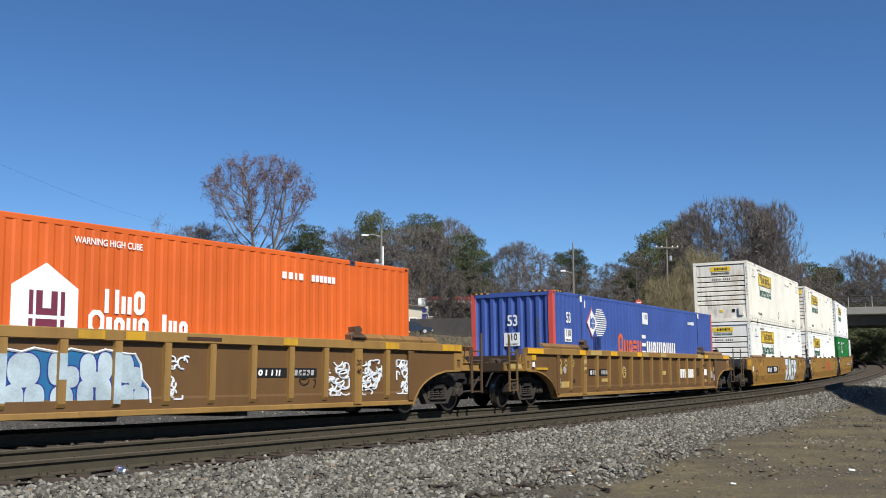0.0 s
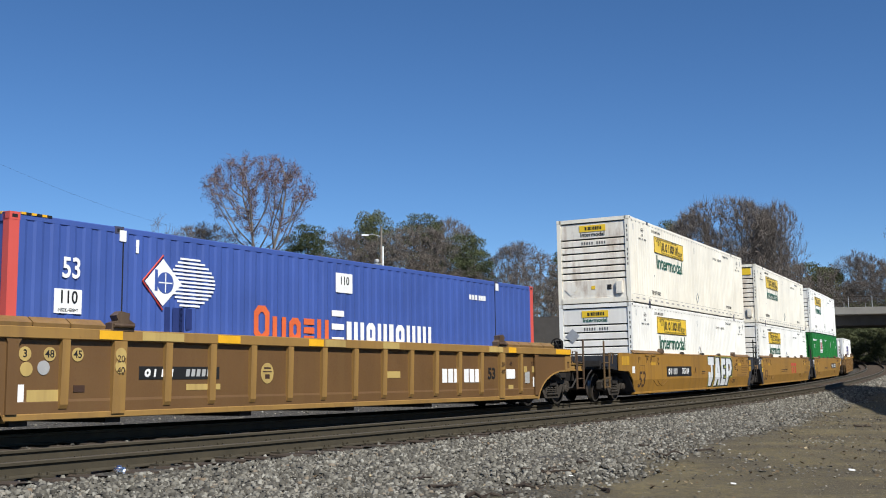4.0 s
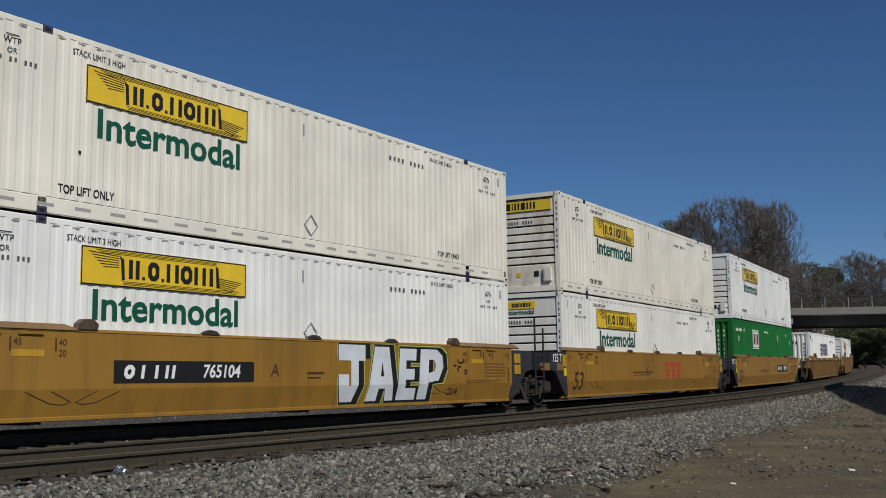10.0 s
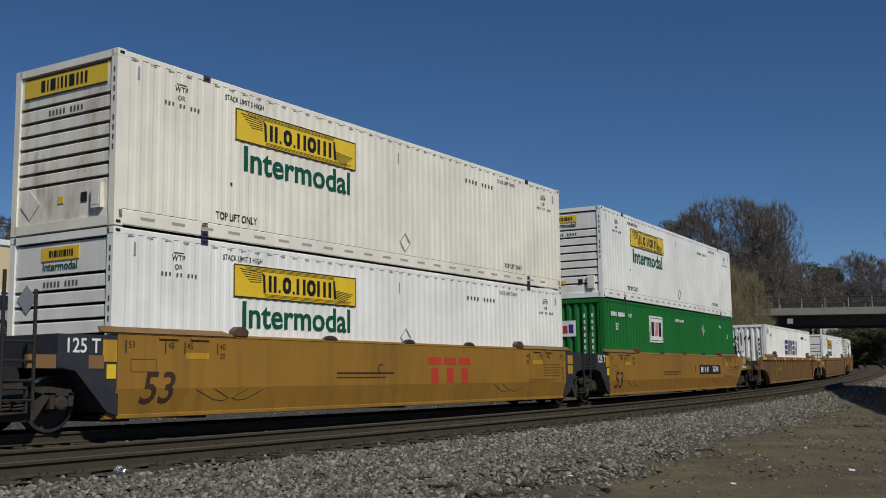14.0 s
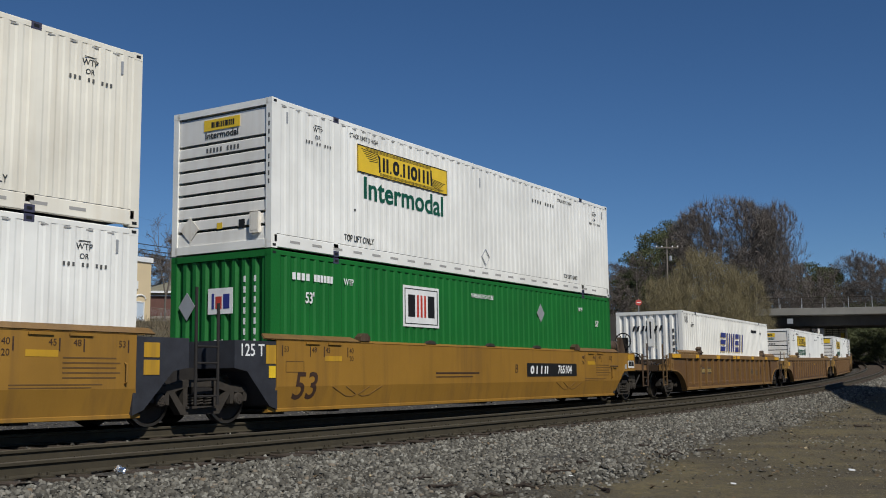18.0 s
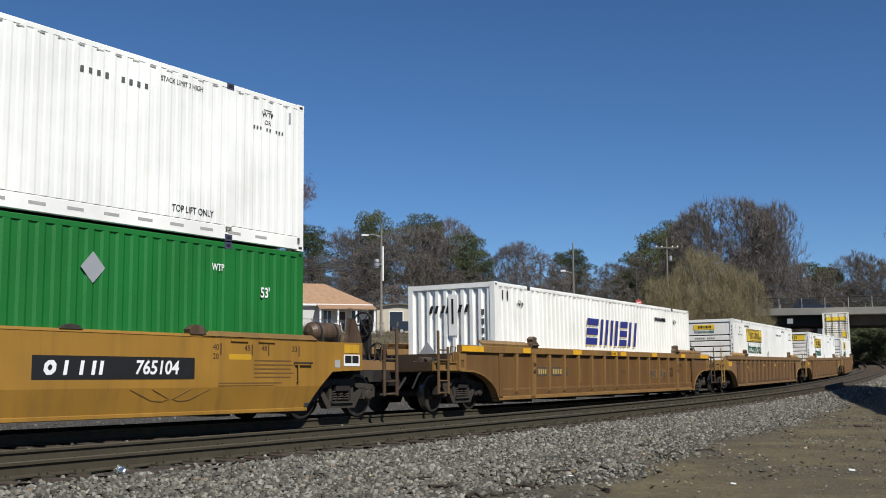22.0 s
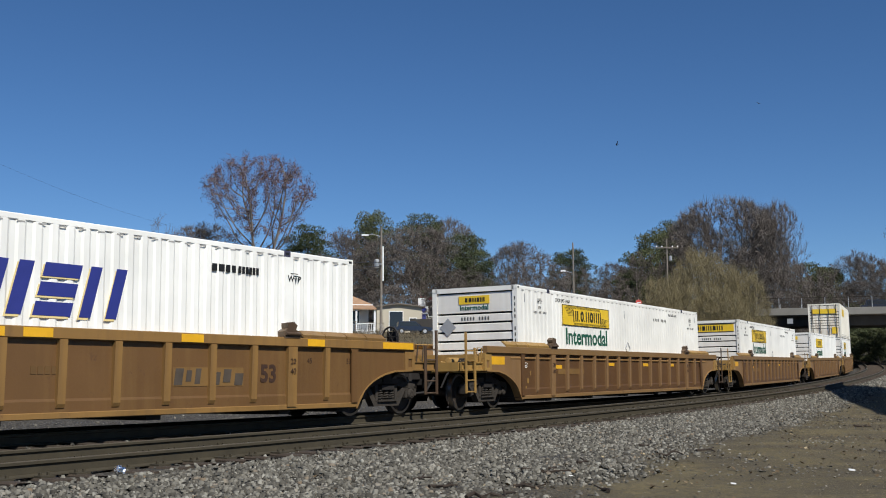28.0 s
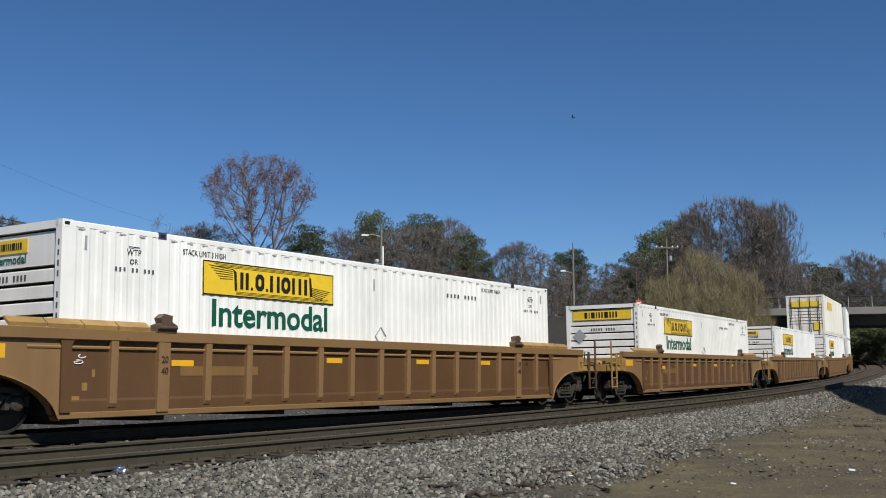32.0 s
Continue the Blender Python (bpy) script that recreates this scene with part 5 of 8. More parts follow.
def scrawl(car, x0, x1, z0, z1, seed, mat, y, n=9, r=0.013):
    """Spray-can scribble: looping strokes with no letters in them."""
    rng = np.random.RandomState(seed)
    for k in range(n):
        cx, cz = rng.uniform(x0, x1), rng.uniform(z0, z1)
        a0, sw = rng.uniform(0, 6.28), rng.uniform(2.5, 5.5)
        rx, rz = (x1 - x0) * rng.uniform(0.12, 0.25), (z1 - z0) * rng.uniform(0.07, 0.16)
        pts = [(min(max(cx + rx * math.cos(a0 + sw * i / 9) + 0.05 * (i - 4) * (x1 - x0) / 9, x0), x1), y, min(max(cz + rz * math.sin(a0 + sw * i / 9), z0), z1)) for i in range(10)]
        part("paint_stroke", Build().tube(pts, r, 4), mat, car)


def graffiti_bubbles(car):
    """Pale grey-blue bubble shapes with navy edges on a blue sprayed ground; the paint also covers the posts it crosses."""
    y = -1.3495
    out = [(5.75 + 2.95 * k / 12, 0.31 + 0.02 * (k % 2)) for k in range(13)] + [(8.80, 0.40), (8.78, 0.62), (8.62, 0.78), (8.58, 1.02), (8.46, 1.18)] + [(8.3 - 2.55 * k / 12, 1.21 + 0.03 * ((k * 7) % 3 - 1)) for k in range(13)]
    g = part("graffiti_ground", Build().prism_y(out, y, y + 0.004), M["spray_blue"], car, "blue sprayed ground with pale bubble shapes")
    part("spray_edge", Build().tube([(x, y - 0.004, z) for x, z in out[13:]], 0.022, 5), M["spray_white"], g)
    lobes = ((6.28, 0.52, 0.17, 0.20), (6.63, 0.52, 0.17, 0.20), (6.44, 0.92, 0.27, 0.25), (7.10, 0.50, 0.20, 0.19), (7.0, 0.94, 0.15, 0.24), (7.25, 0.82, 0.15, 0.16),
             (7.52, 0.55, 0.15, 0.22), (7.56, 0.95, 0.15, 0.22), (7.86, 0.58, 0.15, 0.24), (7.88, 0.98, 0.14, 0.22), (7.70, 0.78, 0.20, 0.12),
             (8.30, 0.52, 0.15, 0.18), (8.60, 0.50, 0.15, 0.16), (8.28, 0.95, 0.16, 0.23), (8.48, 0.80, 0.14, 0.18))
    for k, (cx, cz, rx, rz) in enumerate(lobes):
        for name, grow_, mat, dy in (("outline", 0.022, "navy", 0.004), ("bubble", 0.0, "spray_pale", 0.008)):
            q = [(cx + (rx + grow_) * math.copysign(abs(math.cos(a)) ** 0.8, math.cos(a)), cz + (rz + grow_) * math.copysign(abs(math.sin(a)) ** 0.8, math.sin(a))) for a in np.linspace(0, 2 * math.pi, 25)[:-1]]
            yk = y - dy - 0.0002 * k
            part(name, Build().prism_y(q, yk, yk + 0.003), M[mat], g)
    for x, mat, z0, z1 in ((6.048, "spray_pale", 0.45, 1.15), (7.066, "spray_pale", 0.78, 1.17), (8.084, "spray_pale", 0.40, 1.2)):
        part("painted_post", Build().prism_x([(-1.4015 - 0.0273 * (z0 - 0.28), z0), (-1.4065 - 0.0273 * (z0 - 0.28), z0), (-1.4065 - 0.0273 * (z1 - 0.28), z1), (-1.4015 - 0.0273 * (z1 - 0.28), z1)], x - 0.068, x + 0.068), M[mat], g)


def block_tag(car):
    """White block letters with black shade and a green edge."""
    y = -1.408
    x0, wd, zb, zt = 8.95, 4.1, 0.30, 1.46

    def sheet(b, q, yy):
        """A flat shape that follows the fold of the side."""
        def yz(z):
            return yy if z >= 0.64 else yy + 0.09 * (0.64 - z) / 0.405
        for sg in (1, -1):
            out = []
            for (xa, za), (xb, zb2) in zip(q, q[1:] + q[:1]):
                ia, ib = sg * (za - 0.64) >= 0, sg * (zb2 - 0.64) >= 0
                if ia:
                    out.append((xa, za))
                if ia != ib:
                    out.append((xa + (xb - xa) * (0.64 - za) / (zb2 - za), 0.64))
            if len(out) > 2:
                b.add([(x, yz(z), z) for x, z in out], [tuple(range(len(out)))])
    J = [[(0, 1.0), (1.0, 1.0), (1.0, 0.72), (0.74, 0.72), (0.74, 0.3), (0.55, 0.0), (0.12, 0.0), (0.0, 0.3), (0.0, 0.48), (0.38, 0.48), (0.38, 0.28), (0.46, 0.28), (0.46, 0.72), (0.0, 0.72)]]
    A = [[(0.0, 0.0), (0.38, 0.0), (0.62, 0.98), (0.28, 0.98)], [(0.70, 0.0), (1.0, 0.0), (0.80, 0.98), (0.50, 0.98)], [(0.3, 0.22), (0.76, 0.22), (0.72, 0.44), (0.34, 0.44)]]
    Eq = [[(0.05, 0.0), (0.42, 0.0), (0.5, 0.96), (0.18, 0.96)], [(0.42, 0.0), (0.95, 0.0), (0.95, 0.22), (0.42, 0.22)], [(0.42, 0.38), (0.86, 0.38), (0.88, 0.58), (0.44, 0.58)], [(0.44, 0.74), (0.96, 0.74), (0.98, 0.96), (0.44, 0.96)]]
    Pq = [[(0.0, 0.0), (0.36, 0.0), (0.44, 0.96), (0.10, 0.96)], [(0.40, 0.96), (0.40, 0.76), (0.62, 0.76), (0.70, 0.66), (0.64, 0.54), (0.40, 0.50), (0.40, 0.32), (0.80, 0.36), (1.0, 0.62), (0.96, 0.84), (0.74, 0.96)]]
    g = None
    for k, (sh, a, w) in enumerate(((J, 0.0, 0.95), (A, 0.95, 1.05), (Eq, 2.0, 0.85), (Pq, 2.85, 1.1))):
        for layer, (grow_, mat, dy) in enumerate(((0.075, M["spray_green"], 0.0), (0.05, M["black"], -0.0015), (0.0, M["spray_white"], -0.003))):
            b = Build()
            for j, poly in enumerate(sh):
                q = [(x0 + a + px * w * 0.94, zb + pz * (zt - zb)) for px, pz in poly]
                cx, cz = sum(p[0] for p in q) / len(q), sum(p[1] for p in q) / len(q)
                if grow_:
                    q = [(x + math.copysign(grow_, x - cx) + (0.13 if x > cx else 0.03), min(max(z + math.copysign(grow_, z - cz), 0.245), 1.495)) for x, z in q]
                sheet(b, q, y + dy - 0.0003 * j)
            me = bpy.data.meshes.new("tag_letter")
            me.from_pydata(b.v, [], b.f)
            me.materials.append(mat)
            part(("letter_edge", "letter_shade", "letter_face")[layer], me, None, car, ("green sprayed edge", "black sprayed shade", "white sprayed block letter")[layer])
    scrawl(car, 13.3, 13.85, 0.88, 1.30, 9, M["black"], -1.406, 4, 0.017)
    letters("year_tag", "2014", 0.22, M["black"], car, 13.25, 0.45, y=-1.403, bold=0.01, shear=0.2, fold=True)


def capacity_marks(car, y, lo=False):
    """Small loading marks at both ends of a flush-sided unit."""
    for base, sgn in ((0.0, 1), (END, -1)):
        for off, word in ((0.22, "53"), (1.05, "48"), (1.48, "45"), (2.25, "40")):
            x = base + sgn * off
            letters("loading_mark", word, 0.145, M["mark_brown"], car, x + sgn * 0.12, 1.33, y=y)
            plates("loading_tick", [(x - 0.012, x + 0.012, 1.20, 1.40)], M["mark_brown"], car, y)
        letters("loading_mark", "20", 0.14, M["mark_brown"], car, base + sgn * 2.37, 1.17, y=y)
        plates("yellow_patch", [(min(base + sgn * 1.5, base + sgn * 2.05), max(base + sgn * 1.5, base + sgn * 2.05), 1.12, 1.22)], M["worn_stripe"], car, y)
    plates("unreadable_lettering", [(END - 1.42, END - 0.45 + 0.08 * (k % 2), 1.10 - 0.075 * k, 1.122 - 0.075 * k) for k in range(5)], M["faint_mark"], car, y)
    plates("unreadable_lettering", [(END - 2.3, END - 0.7, 0.70, 0.718), (END - 2.3, END - 0.9, 0.655, 0.672)], M["faint_mark"], car, y)
    part("grab_handle", Build().tube([(END - 0.28, y, 0.72), (END - 0.28, y - 0.05, 0.74), (END - 0.28, y - 0.05, 1.02), (END - 0.28, y, 1.04)], 0.016, 6), M["car_yellow"], car)
    plates("stencil_edge", [(0.32, 0.86, 1.10, 1.112), (0.32, 0.86, 0.90, 0.912), (0.32, 0.332, 0.912, 1.10), (0.848, 0.86, 0.912, 1.10)], M["faint_mark"], car, y)


def mark_unit(car, kind):
    y = -1.404
    a = kind == "unit_a"
    letters("length_mark", "53", 0.72, M["mark_brown"], car, 0.50 if a else 0.88, 0.62, y=-1.403, bold=0.012, shear=0.2, wide=1.05, fold=True)
    capacity_marks(car, y)
    plates("unreadable_lettering", [(5.6 if not a else 8.0, 7.6 if not a else 8.5, 0.86, 0.90), (5.6 if not a else 8.0, 7.3 if not a else 8.4, 0.78, 0.805)], M["mark_brown"], car, y)
    if kind == "unit_a":
        number_plate_bar(car, 3.33, 6.50, 0.72, 1.08, "765104", y)
        letters("unit_letter", "A", 0.34, M["mark_brown"], car, 7.06, 0.92, y=y, shear=0.1)
        block_tag(car)
        part("end_patch", Build().box(-1.45, -0.75, -1.408, -1.40, 1.12, 1.40), M["worn_stripe"], car)
        part("end_patch", Build().box(-0.45, -0.2, -1.408, -1.40, 0.86, 1.08), M["white_mark"], car)
    elif kind == "unit_c":
        letters("unit_letter", "C", 0.30, M["mark_brown"], car, 7.1, 0.96, y=y)
        for x in (8.96, 9.62, 10.28):
            plates("emblem_shape", [(x, x + 0.54, 1.08, 1.24)], M["red_mark"], car, y)
            plates("emblem_shape", [(x + 0.12, x + 0.42, 0.66, 1.0)], M["red_mark"], car, y)
    else:
        number_plate_bar(car, 10.16, 13.30, 0.78, 1.14, "765104", y)
        part("end_patch", Build().box(END + 1.13, END + 1.6, -1.41, -1.40, 1.29, 1.46), M["worn_stripe"], car)
        part("placard_board", Build().box(END + 1.12, END + 1.62, -1.41, -1.40, 1.03, 1.26), M["white_mark"], car, "white board with dark squares")
        for x in (1.15, 1.38):
            plates("board_square", [(END + x, END + x + 0.2, 1.09, 1.24)], M["black"], car, -1.414)
        plates("sticker", [(END + 0.84, END + 1.0, 1.0, 1.15)], M["mark_grey_light"], car, -1.406)
        part("grab_handle", Build().tube([(END - 0.35, -1.40, 1.08), (END - 0.35, -1.46, 1.08), (END + 0.1, -1.46, 1.08), (END + 0.1, -1.40, 1.08)], 0.018, 6), M["truck"], car)
        letters("unit_letter", "B", 0.32, M["mark_brown"], car, 9.56, 0.98, y=y, shear=0.1)
    if kind != "unit_a":
        letters("capacity_mark", "125 T", 0.31, M["white_mark"], car, -0.60, 1.29, y=-1.392, bold=0.012, wide=0.9)
        part("end_patch", Build().box(-0.22, 0.05, -1.395, -1.386, 1.06, 1.40), M["worn_stripe"], car)
        part("end_patch", Build().box(-0.14, 0.04, -1.395, -1.386, 0.80, 1.02), M["logo_yellow"], car, "pale yellow inspection sticker")
    if kind != "unit_b":
        for z in (1.14, 0.86):
            part("end_patch", Build().box(END + 0.1, END + 0.42, -1.395, -1.386, z, z + 0.24), M["worn_stripe"], car)


def mark_rib(car, kind):
    y = -1.350
    if kind == "orange":
        graffiti_bubbles(car)
        number_plate_bar(car, 11.2, 12.95, 0.80, 0.98, "", -1.352)
        for x0, x1, sd in ((9.15, 9.62, 1), (13.22, 13.95, 2), (14.35, 15.05, 3), (15.6, 16.15, 4)):
            scrawl(car, x0, x1, 0.45, 1.16, sd, M["spray_white"], -1.356, 24 if sd > 1 else 11, 0.019)
        scrawl(car, 12.2, 12.9, 0.5, 1.1, 6, M["black"], -1.366, 3, 0.008)
        stripes(car, [(7.3, 7.8), (8.2, 8.6), (11.9, 12.3), (15.1, 15.6), (17.3, 18.1)], mat="worn_stripe")
        plates("unreadable_lettering", [(9.5, 10.3, 1.43, 1.49)], M["mark_brown"], car, -1.437)
    elif kind == "blue_box":
        number_plate_bar(car, 2.42, 4.22, 0.78, 0.99, "", -1.352)
        for x in (11.45, 12.42):
            plates("emblem_shape", [(x + 0.26 * k, x + 0.21 + 0.26 * k, 0.66, 0.98) for k in range(3)], M["white_mark"], car, -1.354)
        letters("length_mark", "53", 0.38, M["black"], car, 13.75, 0.86, y=-1.352, bold=0.03)
        stripes(car, [(-1.98, -1.0), (1.55, 2.0), (4.1, 4.65), (6.55, 7.0), (14.5, 14.9), (17.2, 18.1)])
        stripes(car, [(2.4, 3.3), (7.05, 7.7), (9.0, 9.6), (13.5, 14.2)], mat="pale_decal")
        # round length marks
        for x, z, y0, txt in ((0.30, 1.16, -1.352, "3"), (0.72, 1.16, -1.352, "48"), (1.22, 1.16, -1.352, "45"), (0.33, 0.94, -1.352, ""), (0.62, 0.96, -1.352, ""),
                              (RIBS[1], 1.17, -1.434, ""), (RIBS[1], 0.98, -1.429, "")):
            part("round_decal", Build().turned([(0.105, y0 - 0.004), (0.105, y0 + 0.006)], "y", 16, 0, (x, 0, z)), M["mark_grey_light" if x == 0.62 else "pale_decal"], car)
            if txt:
                letters("length_mark", txt, 0.16, M["black"], car, x, z, y=y0 - 0.006, bold=0.012)
        oval = part("oval_decal", Build().prism_y([(5.46 + 0.17 * math.cos(q * math.pi / 10), 0.88 + 0.19 * math.sin(q * math.pi / 10)) for q in range(20)], -1.353, -1.346), M["pale_decal"], car, "pale oval stencil")
        plates("stencil_bar", [(5.37, 5.55, 0.96, 0.99), (5.34, 5.58, 0.90, 0.92), (5.40, 5.52, 0.78, 0.86)], M["mark_brown"], oval, -1.357)
        plates("decal", [(3.45, 4.25, 0.60, 0.70)], M["pale_decal"], car, -1.352)
        part("decal", Build().box(-2.85, -2.2, -1.341, -1.336, 1.00, 1.12), M["pale_decal"], car)
        for x0, x1, z0, z1, mt in ((14.5, 14.95, 0.74, 0.98, "white_mark"), (14.6, 14.85, 0.48, 0.58, "pale_decal"), (15.5, 15.75, 0.62, 0.92, "mark_grey_light"), (15.95, 16.12, 0.52, 0.78, "white_mark"), (15.45, 15.62, 0.9, 1.06, "pale_decal"), (15.9, 16.1, 0.9, 1.06, "pale_decal"), (15.55, 16.1, 0.34, 0.44, "pale_decal"),
                                   (0.05, 0.30, 0.44, 0.72, "white_mark"), (0.35, 0.9, 0.46, 0.64, "pale_decal"), (0.05, 0.75, 0.34, 0.42, "pale_decal"), (1.16, 1.36, 0.60, 0.70, "mark_brown"), (-1.40, -0.66, 0.965, 1.03, "worn_stripe"), (-1.68, -1.42, 1.22, 1.37, "worn_stripe"), (-1.62, -1.50, 1.04, 1.18, "white_mark")):
            part("decal", Build().box(x0, x1, -1.362 if x0 < -0.62 else -1.356, -1.346, z0, z1) if x0 > -0.62 else Build().box(x0, x1, -1.405, -1.372, z0, z1), M[mt], car)
        plates("decal", [(9.25, 9.75, 0.78, 0.92)], M["pale_decal"], car, -1.352)
        hand_wheel(car, END + 2.9, 1.72, r=0.19)
    elif kind == "slanted":
        plates("faded_number_panel", [(2.30, 2.95, 0.80, 1.04), (3.20, 4.35, 0.80, 1.04)], M["faded_dark"], car, -1.352, label="faded dark panel with worn markings")
        plates("unreadable_lettering", [(2.38 + 0.14 * k, 2.46 + 0.14 * k, 0.85, 0.99) for k in range(4)] + [(3.32 + 0.16 * k, 3.42 + 0.16 * k, 0.85, 0.99) for k in range(6)], M["pale_decal"], car, -1.356)
        plates("faded_panel", [(11.3, 12.95, 0.66, 0.98)], M["car_guide"], car, -1.352)
        for x0, x1, z0, z1 in ((11.32, 11.5, 0.68, 0.96), (11.58, 11.7, 0.74, 0.93), (11.78, 11.9, 0.70, 0.96), (12.24, 12.36, 0.68, 0.9), (12.44, 12.62, 0.72, 0.95), (12.72, 12.92, 0.67, 0.88)):
            plates("faded_mark", [(x0, x1, z0, z1)], M["faded_dark"], car, -1.3555, slant=0.15)
        boxes("unreadable_lettering", 8.6, 0.86, 0.12, [0.09] * 5, 0.03, M["faint_mark"], car, -1.352)
        boxes("unreadable_lettering", 7.2, 1.43, 0.08, [0.07] * 9, 0.02, M["faint_mark"], car, -1.437)
        letters("length_mark", "53", 0.44, M["mark_brown"], car, 13.6, 0.86, y=-1.352, bold=0.03)
        stripes(car, [(-1.98, -0.9), (1.3, 1.75), (4.6, 5.2), (7.6, 8.1), (8.4, 8.9), (11.4, 11.9), (14.6, 15.1), (17.0, 18.1)])
        plates("decal", [(15.55, 16.1, 0.34, 0.44)], M["safety"], car, -1.352)
        plates("decal", [(0.1, 0.6, 0.34, 0.42)], M["safety"], car, -1.352)
        plates("faded_panel", [(5.0, 5.35, 0.6, 1.0)], M["car_guide"], car, -1.352)
        hand_wheel(car, END + 2.3, 1.72, r=0.22)
    else:
        plates("decal", [(2.2, 2.7, 1.0, 1.1)], M["safety"], car, -1.352)
        plates("decal", [(-1.7, -0.95, 1.10, 1.30)], M["safety"], car, -1.374)
        plates("decal", [(6.3, 6.8, 1.08, 1.18)], M["safety"], car, -1.352)
        plates("decal", [(9.5, 10.0, 1.08, 1.18), ], M["safety"], car, -1.352)
        plates("decal", [(12.3, 12.8, 1.08, 1.18)], M["safety"], car, -1.352)
        plates("faded_panel", [(2.4, 4.3, 0.84, 1.0)], M["car_guide"], car, -1.352)
        for k in range(3):
            plates("decal", [(0.22 + 0.18 * k, 0.36 + 0.14 * k, 0.42 + 0.2 * k, 0.54 + 0.2 * k)], M["car_ochre"], car, -1.352)
        if kind == "single_e":
            scrawl(car, 0.25, 0.7, 1.02, 1.2, 21, M["white_mark"], -1.352, 3, 0.008)
    if kind != "orange":
        letters("loading_mark", "20", 0.15, M["mark_brown"], car, 1.98, 1.10, y=-1.44)
        letters("loading_mark", "40", 0.15, M["mark_brown"], car, 1.98, 0.92, y=-1.44)
    letters("loading_mark", "20", 0.15, M["mark_brown"], car, 14.19, 1.10, y=-1.44)
    letters("loading_mark", "40", 0.15, M["mark_brown"], car, 14.19, 0.92, y=-1.44)
    letters("loading_mark", "45", 0.15, M["mark_brown"], car, 14.75, 1.12, y=-1.352)
    letters("loading_mark", "53", 0.15, M["mark_brown"], car, 15.95, 1.12, y=-1.352)


M["spray_blue"] = plain("sprayed_blue_paint", (0.02, 0.13, 0.28), 0.6)
M["spray_white"] = plain("sprayed_white_paint", (0.66, 0.69, 0.72), 0.6, 0, 0.15, 2.0)
M["spray_pale"] = plain("pale_grey_blue_spray", (0.40, 0.49, 0.53), 0.6, 0, 0.3, 2.5)
M["spray_green"] = plain("sprayed_pale_green_paint", (0.42, 0.5, 0.12), 0.6)
M["mark_grey_light"] = plain("worn_grey_marking", (0.36, 0.36, 0.35), 0.6)
def mark_door_front(c):
    """Doors at the leading end: a yellow band across the top and four lock rods."""
    part("yellow_panel", Build().box(-0.03, -0.024, -1.0, 1.0, 2.05, 2.45), M["logo_yellow"], c)
    part("yellow_panel", Build().box(-0.03, -0.024, -1.0, -0.55, 0.35, 0.9), M["logo_yellow"], c)
    for y in (-0.95, -0.35, 0.35, 0.95):
        part("lock_rod", Build().tube([(-0.05, y, 0.1), (-0.05, y, H53 - 0.1)], 0.025, 8), M["truck"], c)
    part("yellow_panel", Build().box(2.73, 6.36, -1.307, -1.299, 1.9, 2.5), M["logo_yellow"], c)


